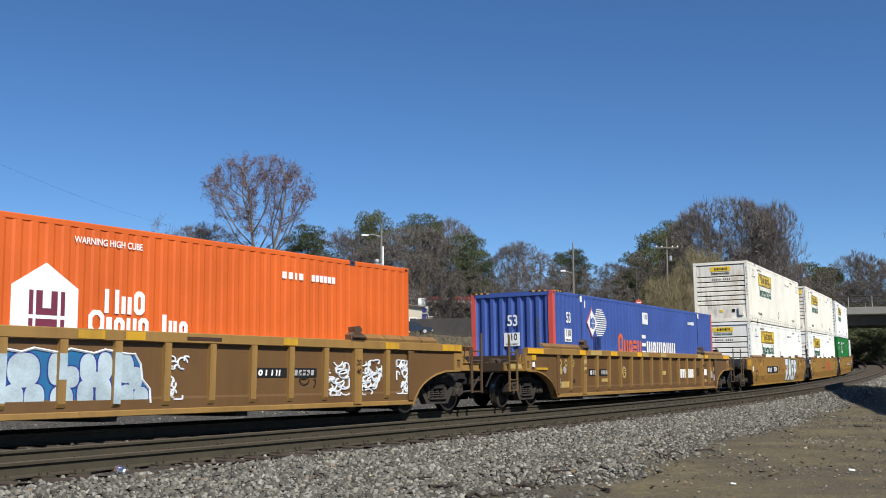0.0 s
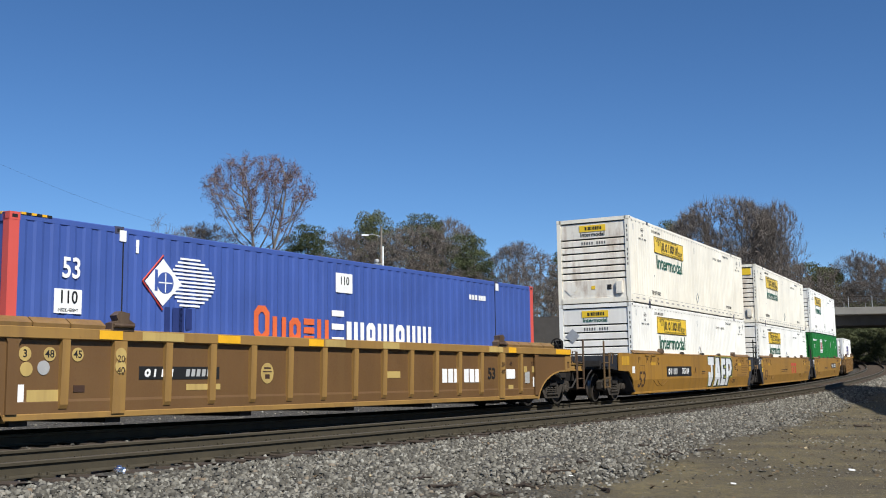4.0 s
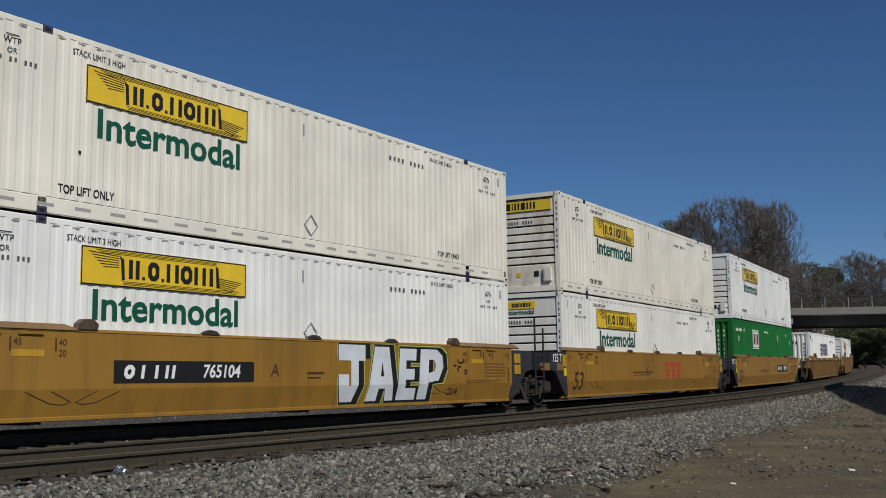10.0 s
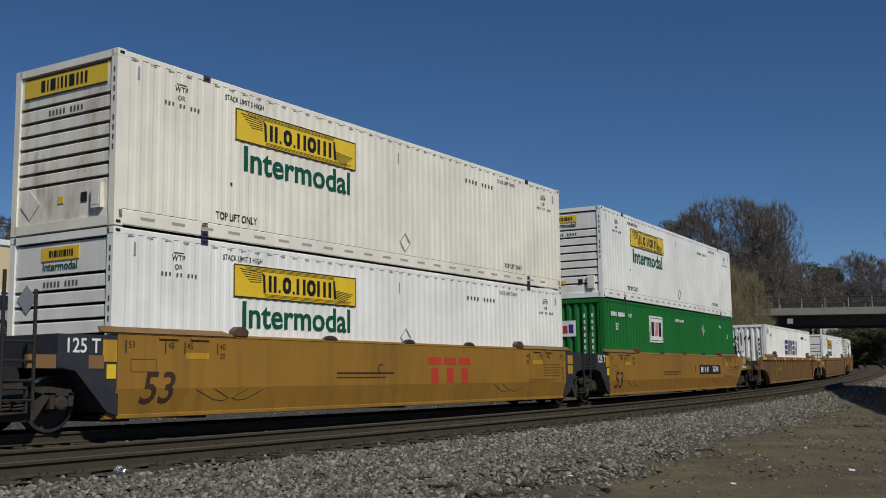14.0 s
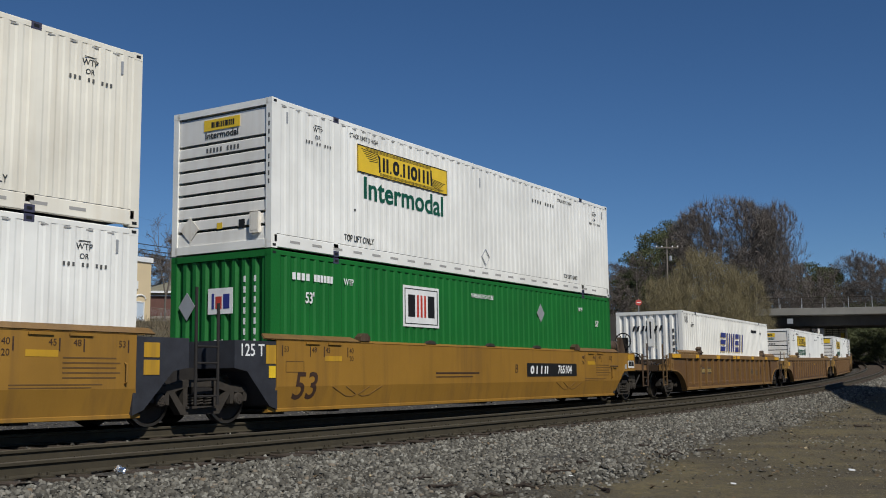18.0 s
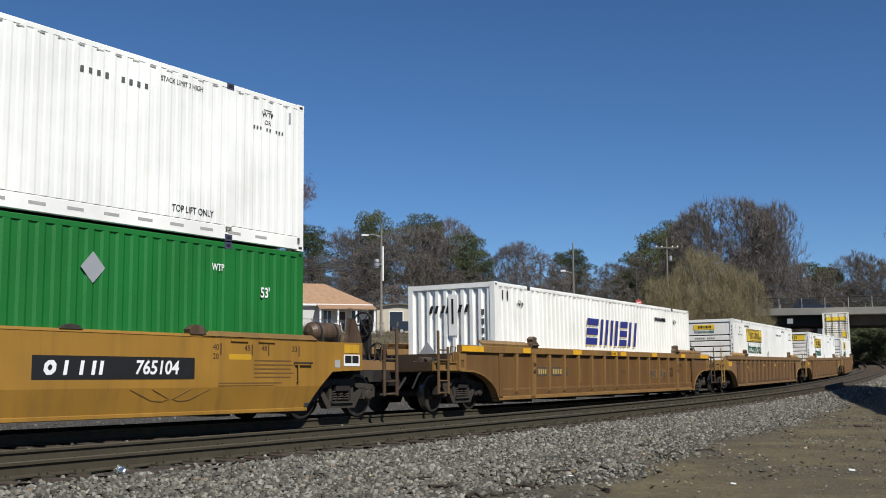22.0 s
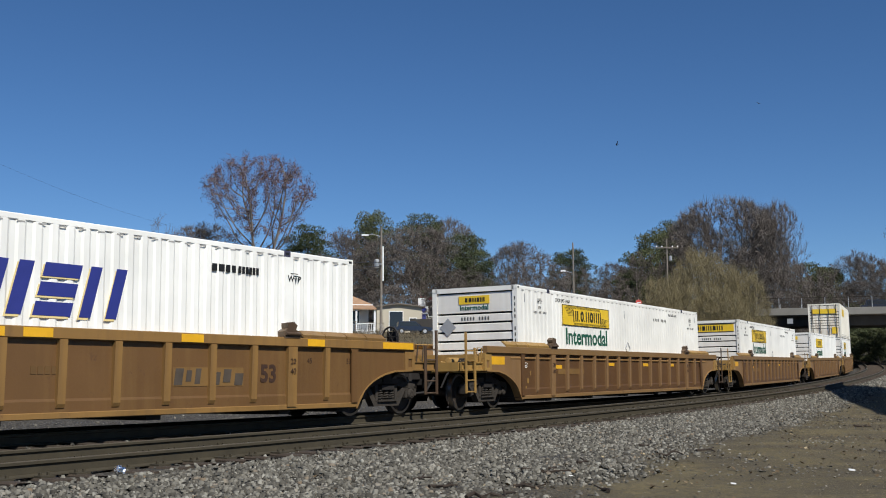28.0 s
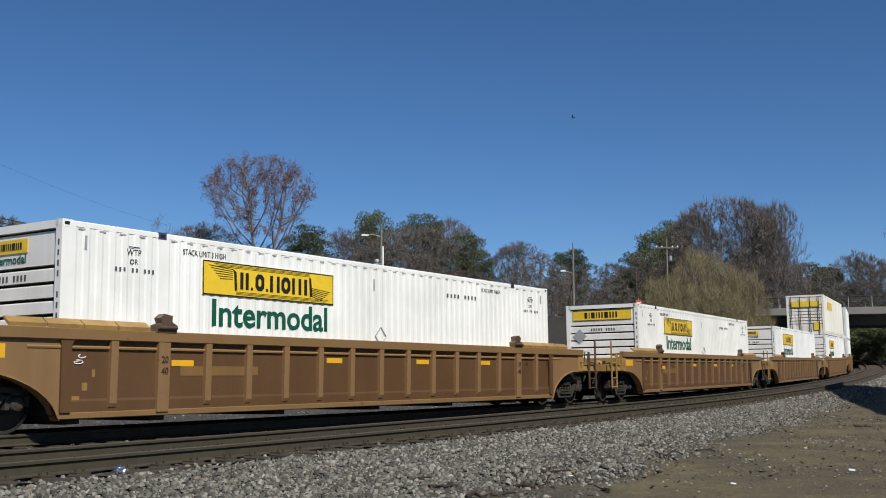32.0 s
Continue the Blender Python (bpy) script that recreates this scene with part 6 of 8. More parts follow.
M["dark_run"] = plain("dark_blue_paint_run", (0.02, 0.035, 0.14), 0.5)
M["maroon"] = plain("maroon_vinyl", (0.16, 0.03, 0.06), 0.5)
M["orange_mark"] = plain("orange_red_vinyl", (0.66, 0.13, 0.04), 0.5)
TRAIN = [("orange", -19.55), ("blue_box", 3.88), ("unit_a", 27.466), ("unit_c", 46.823), ("unit_b", 66.095), ("slanted", 89.75),
         ("single_e", 113.049), ("single_f", 136.35), ("far_a", 159.5), ("far_b", 182.3), ("far_c", 205.5), ("far_d", 228.8), ("far_e", 252.0)]
for _kind, _s in TRAIN:
    if _kind == "slanted":
        car = rib_car("car_slanted", "brownish ochre well car with outside posts and rust")
    elif _kind in ("orange", "blue_box"):
        car = rib_car("car_ochre", "ochre yellow well car with outside posts and rust stains")
    elif _kind.startswith(("single", "far")):
        car = rib_car("car_brown", "rusty brown well car with outside posts")
    else:
        k = _kind[-1]
        lead, tail = _kind in ("unit_a", "far_a"), _kind in ("unit_b", "far_c")
        car = smooth_car("car_yellow" if _kind.startswith("unit") else "car_brown", "flush-sided yellow articulated well car unit" if _kind.startswith("unit") else "brown articulated well car unit", lead, tail)
    on_train(car, _s)
    if _kind.startswith("unit"):
        mark_unit(car, _kind)
        if _kind == "unit_b":
            reservoir(car, END + 0.9)
            hand_wheel(car, END + 2.75, 1.95, -0.6, 0.27)
            hand_wheel(car, END + 2.78, 1.30, -0.98, 0.24)
    elif _kind in ("orange", "blue_box", "slanted", "single_e", "single_f"):
        mark_rib(car, _kind)
    low = high = None
    if _kind == "orange":
        low = container("orange", "orange corrugated steel shipping container with white lettering shapes")
        mark_orange(low)
    elif _kind == "blue_box":
        low = container("blue", "blue corrugated shipping container with red corner posts")
        mark_blue_box(low)
    elif _kind in ("unit_a", "unit_c"):
        low = container("white", "white steel intermodal container with a yellow side panel")
        high = container("cream", "cream-white weathered intermodal container with a yellow side panel")
        mark_parcel_white(low, True)
        mark_parcel_white(high, False, _kind == "unit_c")
    elif _kind == "unit_b":
        low = container("green", "green corrugated shipping container with a white square emblem")
        mark_green(low)
        high = container("white", "white steel intermodal container with a yellow side panel")
        mark_parcel_white(high)
    elif _kind == "slanted":
        low = container("plain_white", "white corrugated shipping container with slanted navy lettering shapes")
        mark_slanted(low)
    elif _kind in ("single_e", "single_f", "far_a"):
        low = container("white", "white steel intermodal container with a yellow side panel")
        mark_parcel_white(low, True, _kind == "single_f", _kind == "far_a", 0.0 if _kind == "far_a" else 0.2)
    elif _kind == "far_b":
        low = container("white", "white steel intermodal container with a yellow side panel")
        mark_parcel_white(low, True, False, True)
        high = container("cream", "cream container with its doors and lock rods facing forward")
        mark_door_front(high)
    elif _kind == "far_c":
        low = container("plain_white", "plain white corrugated shipping container")
        high = container("plain_white", "plain white corrugated shipping container")
    else:
        low = container("white", "white steel intermodal container with a yellow side panel")
        mark_parcel_white(low, True, False, True)
    on_train(low, _s, FLOOR_Z)
    if high:
        on_train(high, _s, STACK_Z)


def train_pose(s, z):
    """The pose of a car whose well starts at s: both its trucks stand on the line."""
    x0, y0, z0, _ = line(s - 1.42)
    x1, y1, z1, _ = line(s + END + 1.42)
    a = Vector((x0, y0, z0))
    way = Vector((x1, y1, z1)) - a
    yaw, rise = math.atan2(way.y, way.x), math.atan2(way.z, math.hypot(way.x, way.y))
    m = Matrix.Translation(a) @ Matrix.Rotation(yaw, 4, "Z") @ Matrix.Rotation(-rise, 4, "Y") @ Matrix.Rotation(radians(-LEAN), 4, "X")
    return m @ Matrix.Translation((1.42, 0, z))


def motions():
    times = [0.8 * k for k in range(40)] + [32.0]
    for ob, s, z in MOVERS:
        walk(ob, [(t, train_pose(s - travelled(t), z)) for t in times])
    for ob, rows in CROSSERS:
        walk(ob, rows)
    spin = [4 * k / 30 for k in range(241)]
    for w, dx, start in WHEELSETS:
        walk(w, [(min(t, 32.0), Matrix.Translation((dx, 0, WHEEL_R)) @ Matrix.Rotation(radians(start) - travelled(min(t, 32.0)) / WHEEL_R, 4, "Y")) for t in spin])

# ---- ties, plates and broken stone ----
def make_track_bed():
    rng = np.random.RandomState(5)
    tie_meshes = []
    for k in range(5):
        b = Build()
        ln, w, h = 2.6, 0.225, 0.17
        prof = [(-w / 2, -h), (w / 2, -h), (w / 2, -0.02), (w / 2 - 0.015 - 0.01 * rng.rand(), 0), (-w / 2 + 0.015 + 0.01 * rng.rand(), 0), (-w / 2, -0.02)]
        v, f = [], []
        ys = [-ln / 2, -ln / 2 + 0.03, -0.5, 0.5, ln / 2 - 0.03, ln / 2]
        for j, y in enumerate(ys):
            sh = 0.03 * rng.randn(2) * (0.4 if 0 < j < 5 else 1)
            v += [(x * (0.93 if j in (0, 5) else 1), y + (sh[0] if j in (0, 5) else 0), z + 0.006 * rng.randn()) for x, z in prof]
        n = len(prof)
        f = [(j * n + i, j * n + (i + 1) % n, (j + 1) * n + (i + 1) % n, (j + 1) * n + i) for j in range(len(ys) - 1) for i in range(n)]
        f += [tuple(range(n - 1, -1, -1)), tuple(range((len(ys) - 1) * n, len(ys) * n))]
        b.add(v, f)
        tie_meshes.append(b.mesh("tie", M["tie"]))
    pb = Build().box(-0.09, 0.09, -0.18, 0.18, 0, 0.022)
    for y in (-0.11, 0.11):
        for x in (-0.05, 0.05):
            pb.box(x - 0.014, x + 0.014, y - 0.014, y + 0.014, 0.02, 0.055)
    plate_mesh = pb.mesh("tie_plate", M["rail_rust"])
    for near in (True, False):
        tr = tagged(new("railway_track"), "railway track of rusty rails on worn wooden ties in grey ballast", "track", kind="structure")
        for ob in [o for o in scene.objects if o.name.startswith("rail") and o.type == "MESH" and o.get("near") == near]:
            ob.parent = tr
        far = Build()
        s = -24.0
        while s < 150:
            x, y, z = beside(np.array(s), 0.0, near)
            h = float(np.interp(s, SG, HEAD))
            m = Matrix.Translation((float(x), float(y), float(z) - 0.170)) @ Matrix.Rotation(h + 0.02 * rng.randn(), 4, "Z") @ Matrix.Translation((0, 0.05 * rng.randn(), 0.006 * rng.randn()))
            if s < (62 if near else 44):
                tie = part("tie", tie_meshes[rng.randint(5)], None, tr, "", m)
                if near and s < 26:
                    for off in (-0.755, 0.755):
                        part("tie_plate", plate_mesh, None, tie, "", (0, off, 0.0))
            else:
                q = tie_meshes[0]
                far.add([m @ v.co for v in q.vertices], [tuple(p.vertices) for p in q.polygons])
            s += 0.51 + 0.02 * rng.randn()
        tagged(part("far_ties", far, M["tie"], tr), kind="stuff")


def stones(name, count, s_lim, d_lim, size, seed, keep, flat=1.0):
    """Broken stone strewn over the ground, all in one mesh."""
    rng = np.random.RandomState(seed)
    s = rng.uniform(*s_lim, count)
    d = rng.uniform(*d_lim, count)
    x, y, _ = beside(s, d)
    p = keep(x, y, s, d)
    ok = rng.rand(count) < p
    x, y, s, d = x[ok], y[ok], s[ok], d[ok]
    n = len(x)
    z = ground_height(x, y)
    base = np.array([(-1, -1, -1), (1, -1, -1), (1, 1, -1), (-1, 1, -1), (-1, -1, 1), (1, -1, 1), (1, 1, 1), (-1, 1, 1)], float) * 0.5
    v = base[None] * (1 + 0.85 * (rng.rand(n, 8, 3) - 0.5))
    v[:, 4:, :2] *= rng.uniform(0.2, 0.95, (n, 1, 1))
    v[..., 2] *= flat
    sz = size * np.exp(0.24 * np.clip(rng.randn(n), -2, 1.7))
    v *= sz[:, None, None] * np.stack([rng.uniform(0.8, 1.5, n), rng.uniform(0.6, 1.1, n), rng.uniform(0.5, 0.9, n)], 1)[:, None, :]
    a, e = rng.uniform(0, 6.28, n), rng.uniform(-0.8, 0.8, n)
    ca, sa, ce, se = np.cos(a)[:, None], np.sin(a)[:, None], np.cos(e)[:, None], np.sin(e)[:, None]
    X, Y, Z = v[..., 0], v[..., 1], v[..., 2]
    Y, Z = Y * ce - Z * se, Y * se + Z * ce
    X, Y = X * ca - Y * sa, X * sa + Y * ca
    lift = rng.uniform(-0.3, 0.75, n) * sz * min(1.0, flat + 0.2)
    P = np.stack([X + x[:, None], Y + y[:, None], Z + (z + lift)[:, None]], -1).reshape(-1, 3)
    quads = np.array([(4, 5, 6, 7), (0, 1, 5, 4), (1, 2, 6, 5), (2, 3, 7, 6), (3, 0, 4, 7)])
    F = (quads[None] + (np.arange(n) * 8)[:, None, None]).reshape(-1)
    me = bpy.data.meshes.new(name)
    me.vertices.add(n * 8)
    me.vertices.foreach_set("co", P.astype(np.float32).ravel())
    me.loops.add(len(F))
    me.loops.foreach_set("vertex_index", F.astype(np.int32))
    me.polygons.add(n * 5)
    me.polygons.foreach_set("loop_start", np.arange(0, n * 20, 4, dtype=np.int32))
    me.materials.append(M["stone"])
    me.update(calc_edges=True)
    me.validate()
    return new(name, me)


def stone_material():
    m, t, p = nodes("crushed_granite", 0.9)
    g = t.nodes.new("ShaderNodeNewGeometry")
    base = ramp(t, g.outputs["Random Per Island"], [(0.0, (0.03, 0.027, 0.022)), (0.4, (0.10, 0.092, 0.076)), (0.8, (0.2, 0.188, 0.157)), (0.95, (0.33, 0.316, 0.27)), (1.0, (0.17, 0.115, 0.065))])
    base = mixed(t, math_node(t, "MULTIPLY", noise_tex(t, 25, 3), 0.35), base, (0.115, 0.107, 0.08))
    t.links.new(base, p.inputs["Base Color"])
    bump(t, p, noise_tex(t, 60, 4), 0.4, 0.01)
    return m


M["stone"] = stone_material()


def full_bed(x, y, s, d):
    return ballast_share(x, y, s, d) * np.clip((d - gap_to_near(s) - 1.2) / 0.3, 0, 1)


def near_bed(x, y, s, d):
    return 0.55 + 0 * s


# ---- trees ----
def blades(b, p, d, n, ln, wd, rng, lean=0.9, spread=0.0):
    """Fine twigs, needles or buds: narrow blades that fan out round the way d."""
    for _ in range(n):
        q = p + Vector(rng.randn(3)) * spread
        u = (d + Vector(rng.randn(3)) * lean).normalized() * ln * (0.5 + rng.rand())
        w = u.cross(Vector(rng.randn(3))).normalized() * wd
        b.add([q + w, q + u, q - w], [(0, 1, 2)])


def crown_points(kind, n, rng):
    """Places that the branches reach for, inside the outline of the crown; the tree is one metre high."""
    out = []
    while len(out) < n:
        x, y, z = rng.uniform(-1, 1), rng.uniform(-1, 1), rng.rand()
        r = math.hypot(x, y)
        lump = 1 + 0.16 * noise.noise((1.7 * x, 1.7 * y, 2.4 * z + 5))
        if kind == "red":
            ok = z > 0.40 and r < lump * math.sqrt(max(0.0, 1 - (max(z - 0.76, 0) / 0.25) ** 2)) * min(1, 0.40 + 1.5 * (z - 0.36)) and abs(x + 0.05 * math.sin(9 * z)) > 0.05
        elif kind == "willow":
            ok = r < lump * math.sqrt(max(0.0, 1 - z * z)) * min(1, 0.55 + 1.6 * z)
        else:
            ok = z > 0.10 and r < lump * math.sqrt(max(0.0, 1 - (max(z - 0.45, 0) / 0.55) ** 2)) * min(1, 0.62 + 1.1 * z)
        if ok and rng.rand() < 0.25 + 0.75 * max(r, z) ** 2:
            out.append((x, y, z))
    return np.array(out)


def pine_tree(seed, tufts=84):
    """A tapered trunk with level limbs, each carrying flattened tufts of needles; returns trunk and crown."""
    rng = np.random.RandomState(seed)
    wood, crown = Build(), Build()
    wood.tube([(0, 0, -0.01), (0.008 * rng.randn(), 0, 0.35), (0.012 * rng.randn(), 0.01 * rng.randn(), 0.7), (0, 0, 0.96)], 0.016, 7, cap=False, r1=0.004)
    for k in range(tufts):
        f = (k + 0.5) / tufts
        z = 0.30 + 0.68 * f
        rim = math.sqrt(max(0.02, 1 - ((z - 0.52) / 0.50) ** 2)) ** 0.8
        a, r = 2.4 * k + 0.5 * rng.randn(), 0.25 * rim * (0.25 + 0.8 * rng.rand())
        c = Vector((r * math.cos(a), r * math.sin(a), z + 0.03 * rng.randn()))
        wood.tube([(0, 0, c.z - 0.06 - 0.1 * r), c * 0.55 + Vector((0, 0, 0.45 * c.z - 0.055 - 0.04 * r)), c], 0.005, 4, cap=False, r1=0.0015)
        wide, tall = 0.066 + 0.03 * rng.rand(), 0.034 + 0.014 * rng.rand()
        for _ in range(190):
            g = Vector(rng.randn(3)).normalized() * rng.rand() ** 0.4
            q = c + Vector((g.x * wide, g.y * wide, g.z * tall))
            u = (g + Vector((0, 0, 0.55)) + Vector(rng.randn(3)) * 0.5).normalized() * 0.020 * (0.6 + 0.8 * rng.rand())
            w = u.cross(Vector(rng.randn(3))).normalized() * 0.0042
            crown.add([q + w, q + u, q - w], [(0, 1, 2)])
    v = np.array(crown.v)
    top, wid = np.percentile(v[:, 2], 99.6), np.percentile(np.hypot(v[:, 0], v[:, 1]), 97)
    for q in (wood, crown):
        q.v = [(x / wid, y / wid, z / top) for x, y, z in q.v]
    return wood, crown


def fan_tree(seed, o):
    """A tree whose limbs fork again and again into a rounded crown of fine twigs; returns trunk and crown."""
    rng = np.random.RandomState(seed)
    wood, crown = Build(), Build()

    def grow(p, d, ln, r, lev):
        pts, q, way = [p], p, d
        for _ in range(3):
            way = (way + Vector(rng.randn(3)) * o["wobble"] + Vector((0, 0, 0.03))).normalized()
            q = q + way * (ln / 3)
            pts.append(q)
        wood.tube(pts, r, 7 if lev < 2 else 4 if lev < 4 else 3, cap=False, r1=r * 0.72)
        if lev >= o["levels"] - 1:
            for _ in range(o["twigs"] if lev >= o["levels"] else o["twigs"] // 2):
                b0 = pts[rng.randint(1, 4)]
                u = (way + Vector(rng.randn(3)) * o["fan"] + Vector((0, 0, 0.1))).normalized() * o["twig"] * (0.5 + 0.9 * rng.rand())
                w = u.cross(Vector(rng.randn(3))).normalized() * o["thin"]
                crown.add([b0 + w, b0 + u, b0 - w], [(0, 1, 2)])
        if lev >= o["levels"]:
            return
        n = 3 if rng.rand() < o["three"] else 2
        a0 = rng.uniform(0, 6.283)
        side = way.orthogonal().normalized()
        other = way.cross(side)
        for k in range(n):
            a, lean = a0 + 6.283 * k / n + 0.4 * rng.randn(), o["angle"] * rng.uniform(0.65, 1.3)
            to = (way * math.cos(lean) + (side * math.cos(a) + other * math.sin(a)) * math.sin(lean) + Vector((0, 0, o["up"]))).normalized()
            grow(q, to, ln * o["shrink"] * rng.uniform(0.88, 1.12), r * (0.58 if n == 3 else 0.66), lev + 1)
        if lev >= o["low"]:
            for b0 in pts[1:3]:
                if rng.rand() < o["shoots"]:
                    a = rng.uniform(0, 6.283)
                    to = (way * 0.6 + (side * math.cos(a) + other * math.sin(a)) * 0.8 + Vector((0, 0, 0.1))).normalized()
                    grow(b0, to, ln * o["shrink"] ** 2 * rng.uniform(0.8, 1.2), r * 0.36, min(lev + 2, o["levels"]))
    for k in range(o["stems"]):
        a = 6.283 * k / o["stems"] + 0.5
        lean = o["lean"] if o["stems"] > 1 else 0.0
        grow(Vector((0.01 * k, 0, -0.01)), Vector((lean * math.cos(a), lean * math.sin(a), 1)).normalized(), o["trunk"] * rng.uniform(0.9, 1.1), o["r"], 0)
    a = np.array(wood.v + crown.v)
    top, wid = np.percentile(a[:, 2], 98), np.percentile(np.hypot(a[:, 0], a[:, 1]), 93)
    def drawn_in(x, y, z):
        """Stray shoots are drawn in towards the rounded outline."""
        far = math.sqrt(x * x + y * y + max(0.0, (z - 0.5) / 0.5) ** 2)
        k = 1.0 if far < 0.9 else (0.9 + 0.3 * (far - 0.9)) / far
        return x * k, y * k, z if z < 0.5 else 0.5 + (z - 0.5) * k
    for q in (wood, crown):
        q.v = [(x / wid, y / wid, z / top) for x, y, z in q.v]
    wood.v = [drawn_in(*p) for p in wood.v]
    for i in range(0, len(crown.v), 3):
        foot = crown.v[i]
        to = drawn_in(*foot)
        crown.v[i:i + 3] = [tuple(c + t - f for c, t, f in zip(p, to, foot)) for p in crown.v[i:i + 3]]
    return wood, crown


def branch_tree(kind, seed, o):
    """Branches that grow towards the places of the crown, thicker where more of them join; returns trunk and crown."""
    rng = np.random.RandomState(seed)
    aim = crown_points(kind, o["aims"], rng)
    aim[:, :2] *= o["half"]
    step = o["step"]
    pos, par = [], []
    for k in range(o["stems"]):
        a = 6.283 * k / o["stems"] + 0.4
        lean = o["lean"] if o["stems"] > 1 else 0.0
        last = -1
        q = Vector((0.02 * lean * math.cos(a), 0.02 * lean * math.sin(a), -0.01))
        way = Vector((lean * math.cos(a), lean * math.sin(a), 1)).normalized()
        while q.z < o["clear"]:
            pos.append(q.copy())
            par.append(last)
            last = len(pos) - 1
            way = (way + Vector(rng.randn(3)) * 0.05).normalized()
            q = q + way * step
    P = np.array([tuple(q) for q in pos])
    d2 = ((aim[:, None] - P[None]) ** 2).sum(2)
    near, dist = d2.argmin(1), np.sqrt(d2.min(1))
    live = np.ones(len(aim), bool)
    for _ in range(140):
        use = live & (dist < 0.6)
        if not use.any():
            break
        fresh = []
        for k in np.unique(near[use]):
            sel = aim[use & (near == k)] - P[k]
            way = (sel / (np.linalg.norm(sel, axis=1)[:, None] + 1e-6)).sum(0)
            way = way / (np.linalg.norm(way) + 1e-6) + rng.randn(3) * 0.16 + np.array((0, 0, o["up"]))
            fresh.append((P[k] + way / np.linalg.norm(way) * step, int(k)))
        n0 = len(P)
        P = np.concatenate([P, np.array([f[0] for f in fresh])])
        par.extend(f[1] for f in fresh)
        nd = np.sqrt(((aim[:, None] - P[None, n0:]) ** 2).sum(2))
        best = nd.argmin(1)
        closer = nd[np.arange(len(aim)), best] < dist
        near, dist = np.where(closer, best + n0, near), np.where(closer, nd.min(1), dist)
        live &= dist > step * 1.6
        if len(P) > o["nodes"]:
            break
    n = len(P)
    size, kids = np.zeros(n), [[] for _ in range(n)]
    for k in range(n - 1, -1, -1):
        if size[k] == 0:
            size[k] = 1.0
        if par[k] >= 0:
            size[par[k]] += size[k]
            kids[par[k]].append(k)
    rad = np.maximum(o["r"] * (size / size.max()) ** 0.46, o["twig"])
    wood, crown = Build(), Build()
    for k in range(n):
        main = max(kids[k], key=lambda c: size[c]) if kids[k] else -1
        for c in kids[k]:
            if c != main or par[k] < 0:
                run = [k, c]
                while kids[run[-1]]:
                    run.append(max(kids[run[-1]], key=lambda e: size[e]))
                pts = [Vector(P[e]) for e in run]
                m = max(1, len(pts) // (9 if rad[run[1]] > 0.006 else 4))
                pts = pts[:-1:m] + [pts[-1]]
                wood.tube(pts, float(rad[run[1]]), 6 if rad[run[1]] > 0.008 else 3, 0, cap=False, r1=float(max(rad[run[-1]], o["twig"])))
    for k in range(n):
        if par[k] >= 0 and size[k] < o["fine"]:
            d = Vector(P[k]) - Vector(P[par[k]])
            blades(crown, Vector(P[k]), (d.normalized() + Vector((0, 0, o["up"] * 2))).normalized(), o["blades"], o["blade"][0], o["blade"][1], rng, o["fan"], o["spread"])
    a = np.array(wood.v + crown.v)
    top, wid = np.percentile(a[:, 2], 99.3), np.percentile(np.hypot(a[:, 0], a[:, 1]), 97)
    for q in (wood, crown):
        q.v = [(x / wid, y / wid, z / top) for x, y, z in q.v]
    return wood, crown


def mesh_plain(name, b, mat):
    me = bpy.data.meshes.new(name)
    me.from_pydata(b.v, [], b.f)
    me.materials.append(mat)
    return me


def bark_or_twig(name, lo, hi, scale=0.5):
    """Wood or foliage whose tone differs from tree to tree and drifts within one."""
    m, t, p = nodes(name, 0.95)
    one = t.nodes.new("ShaderNodeObjectInfo")
    f = math_node(t, "ADD", math_node(t, "MULTIPLY", one.outputs["Random"], 0.6), math_node(t, "MULTIPLY", noise_tex(t, scale, 4), 0.4))
    t.links.new(ramp(t, f, [(0.1, lo), (0.8, hi)]), p.inputs["Base Color"])
    return m


M["bark"] = bark_or_twig("grey_brown_bark", (0.115, 0.096, 0.078), (0.19, 0.165, 0.14))
M["bark_pale"] = plain("pale_grey_bark", (0.185, 0.165, 0.145), 0.95, 0, 0.3, 0.5)
M["twigs"] = bark_or_twig("brown_winter_twigs", (0.095, 0.076, 0.060), (0.15, 0.128, 0.112))
M["buds"] = plain("reddish_spring_buds", (0.135, 0.078, 0.07), 0.9, 0, 0.3, 0.5)
M["willow"] = plain("yellow_green_willow_twigs", (0.225, 0.185, 0.095), 0.9, 0, 0.25, 0.4)
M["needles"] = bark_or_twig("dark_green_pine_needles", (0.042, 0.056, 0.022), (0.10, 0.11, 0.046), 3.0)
OPT = {
    "red": dict(half=0.37, aims=640, step=0.019, stems=3, lean=0.13, clear=0.36, up=0.16, nodes=3600, r=0.015, twig=0.0009, fine=5, blades=14, blade=(0.024, 0.0013), fan=1.2, spread=0.012),
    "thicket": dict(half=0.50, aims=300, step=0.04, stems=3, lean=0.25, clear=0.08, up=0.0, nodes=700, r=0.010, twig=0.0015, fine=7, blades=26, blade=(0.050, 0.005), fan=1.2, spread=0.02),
    "scrub": dict(half=0.50, aims=420, step=0.036, stems=3, lean=0.25, clear=0.08, up=0.0, nodes=900, r=0.010, twig=0.0015, fine=7, blades=16, blade=(0.060, 0.0020), fan=0.9, spread=0.012),
    "willow": dict(half=0.85, aims=600, step=0.045, stems=7, lean=0.5, clear=0.1, up=0.3, nodes=1700, r=0.014, twig=0.002, fine=10, blades=30, blade=(0.085, 0.0017), fan=0.5, spread=0.03),
}
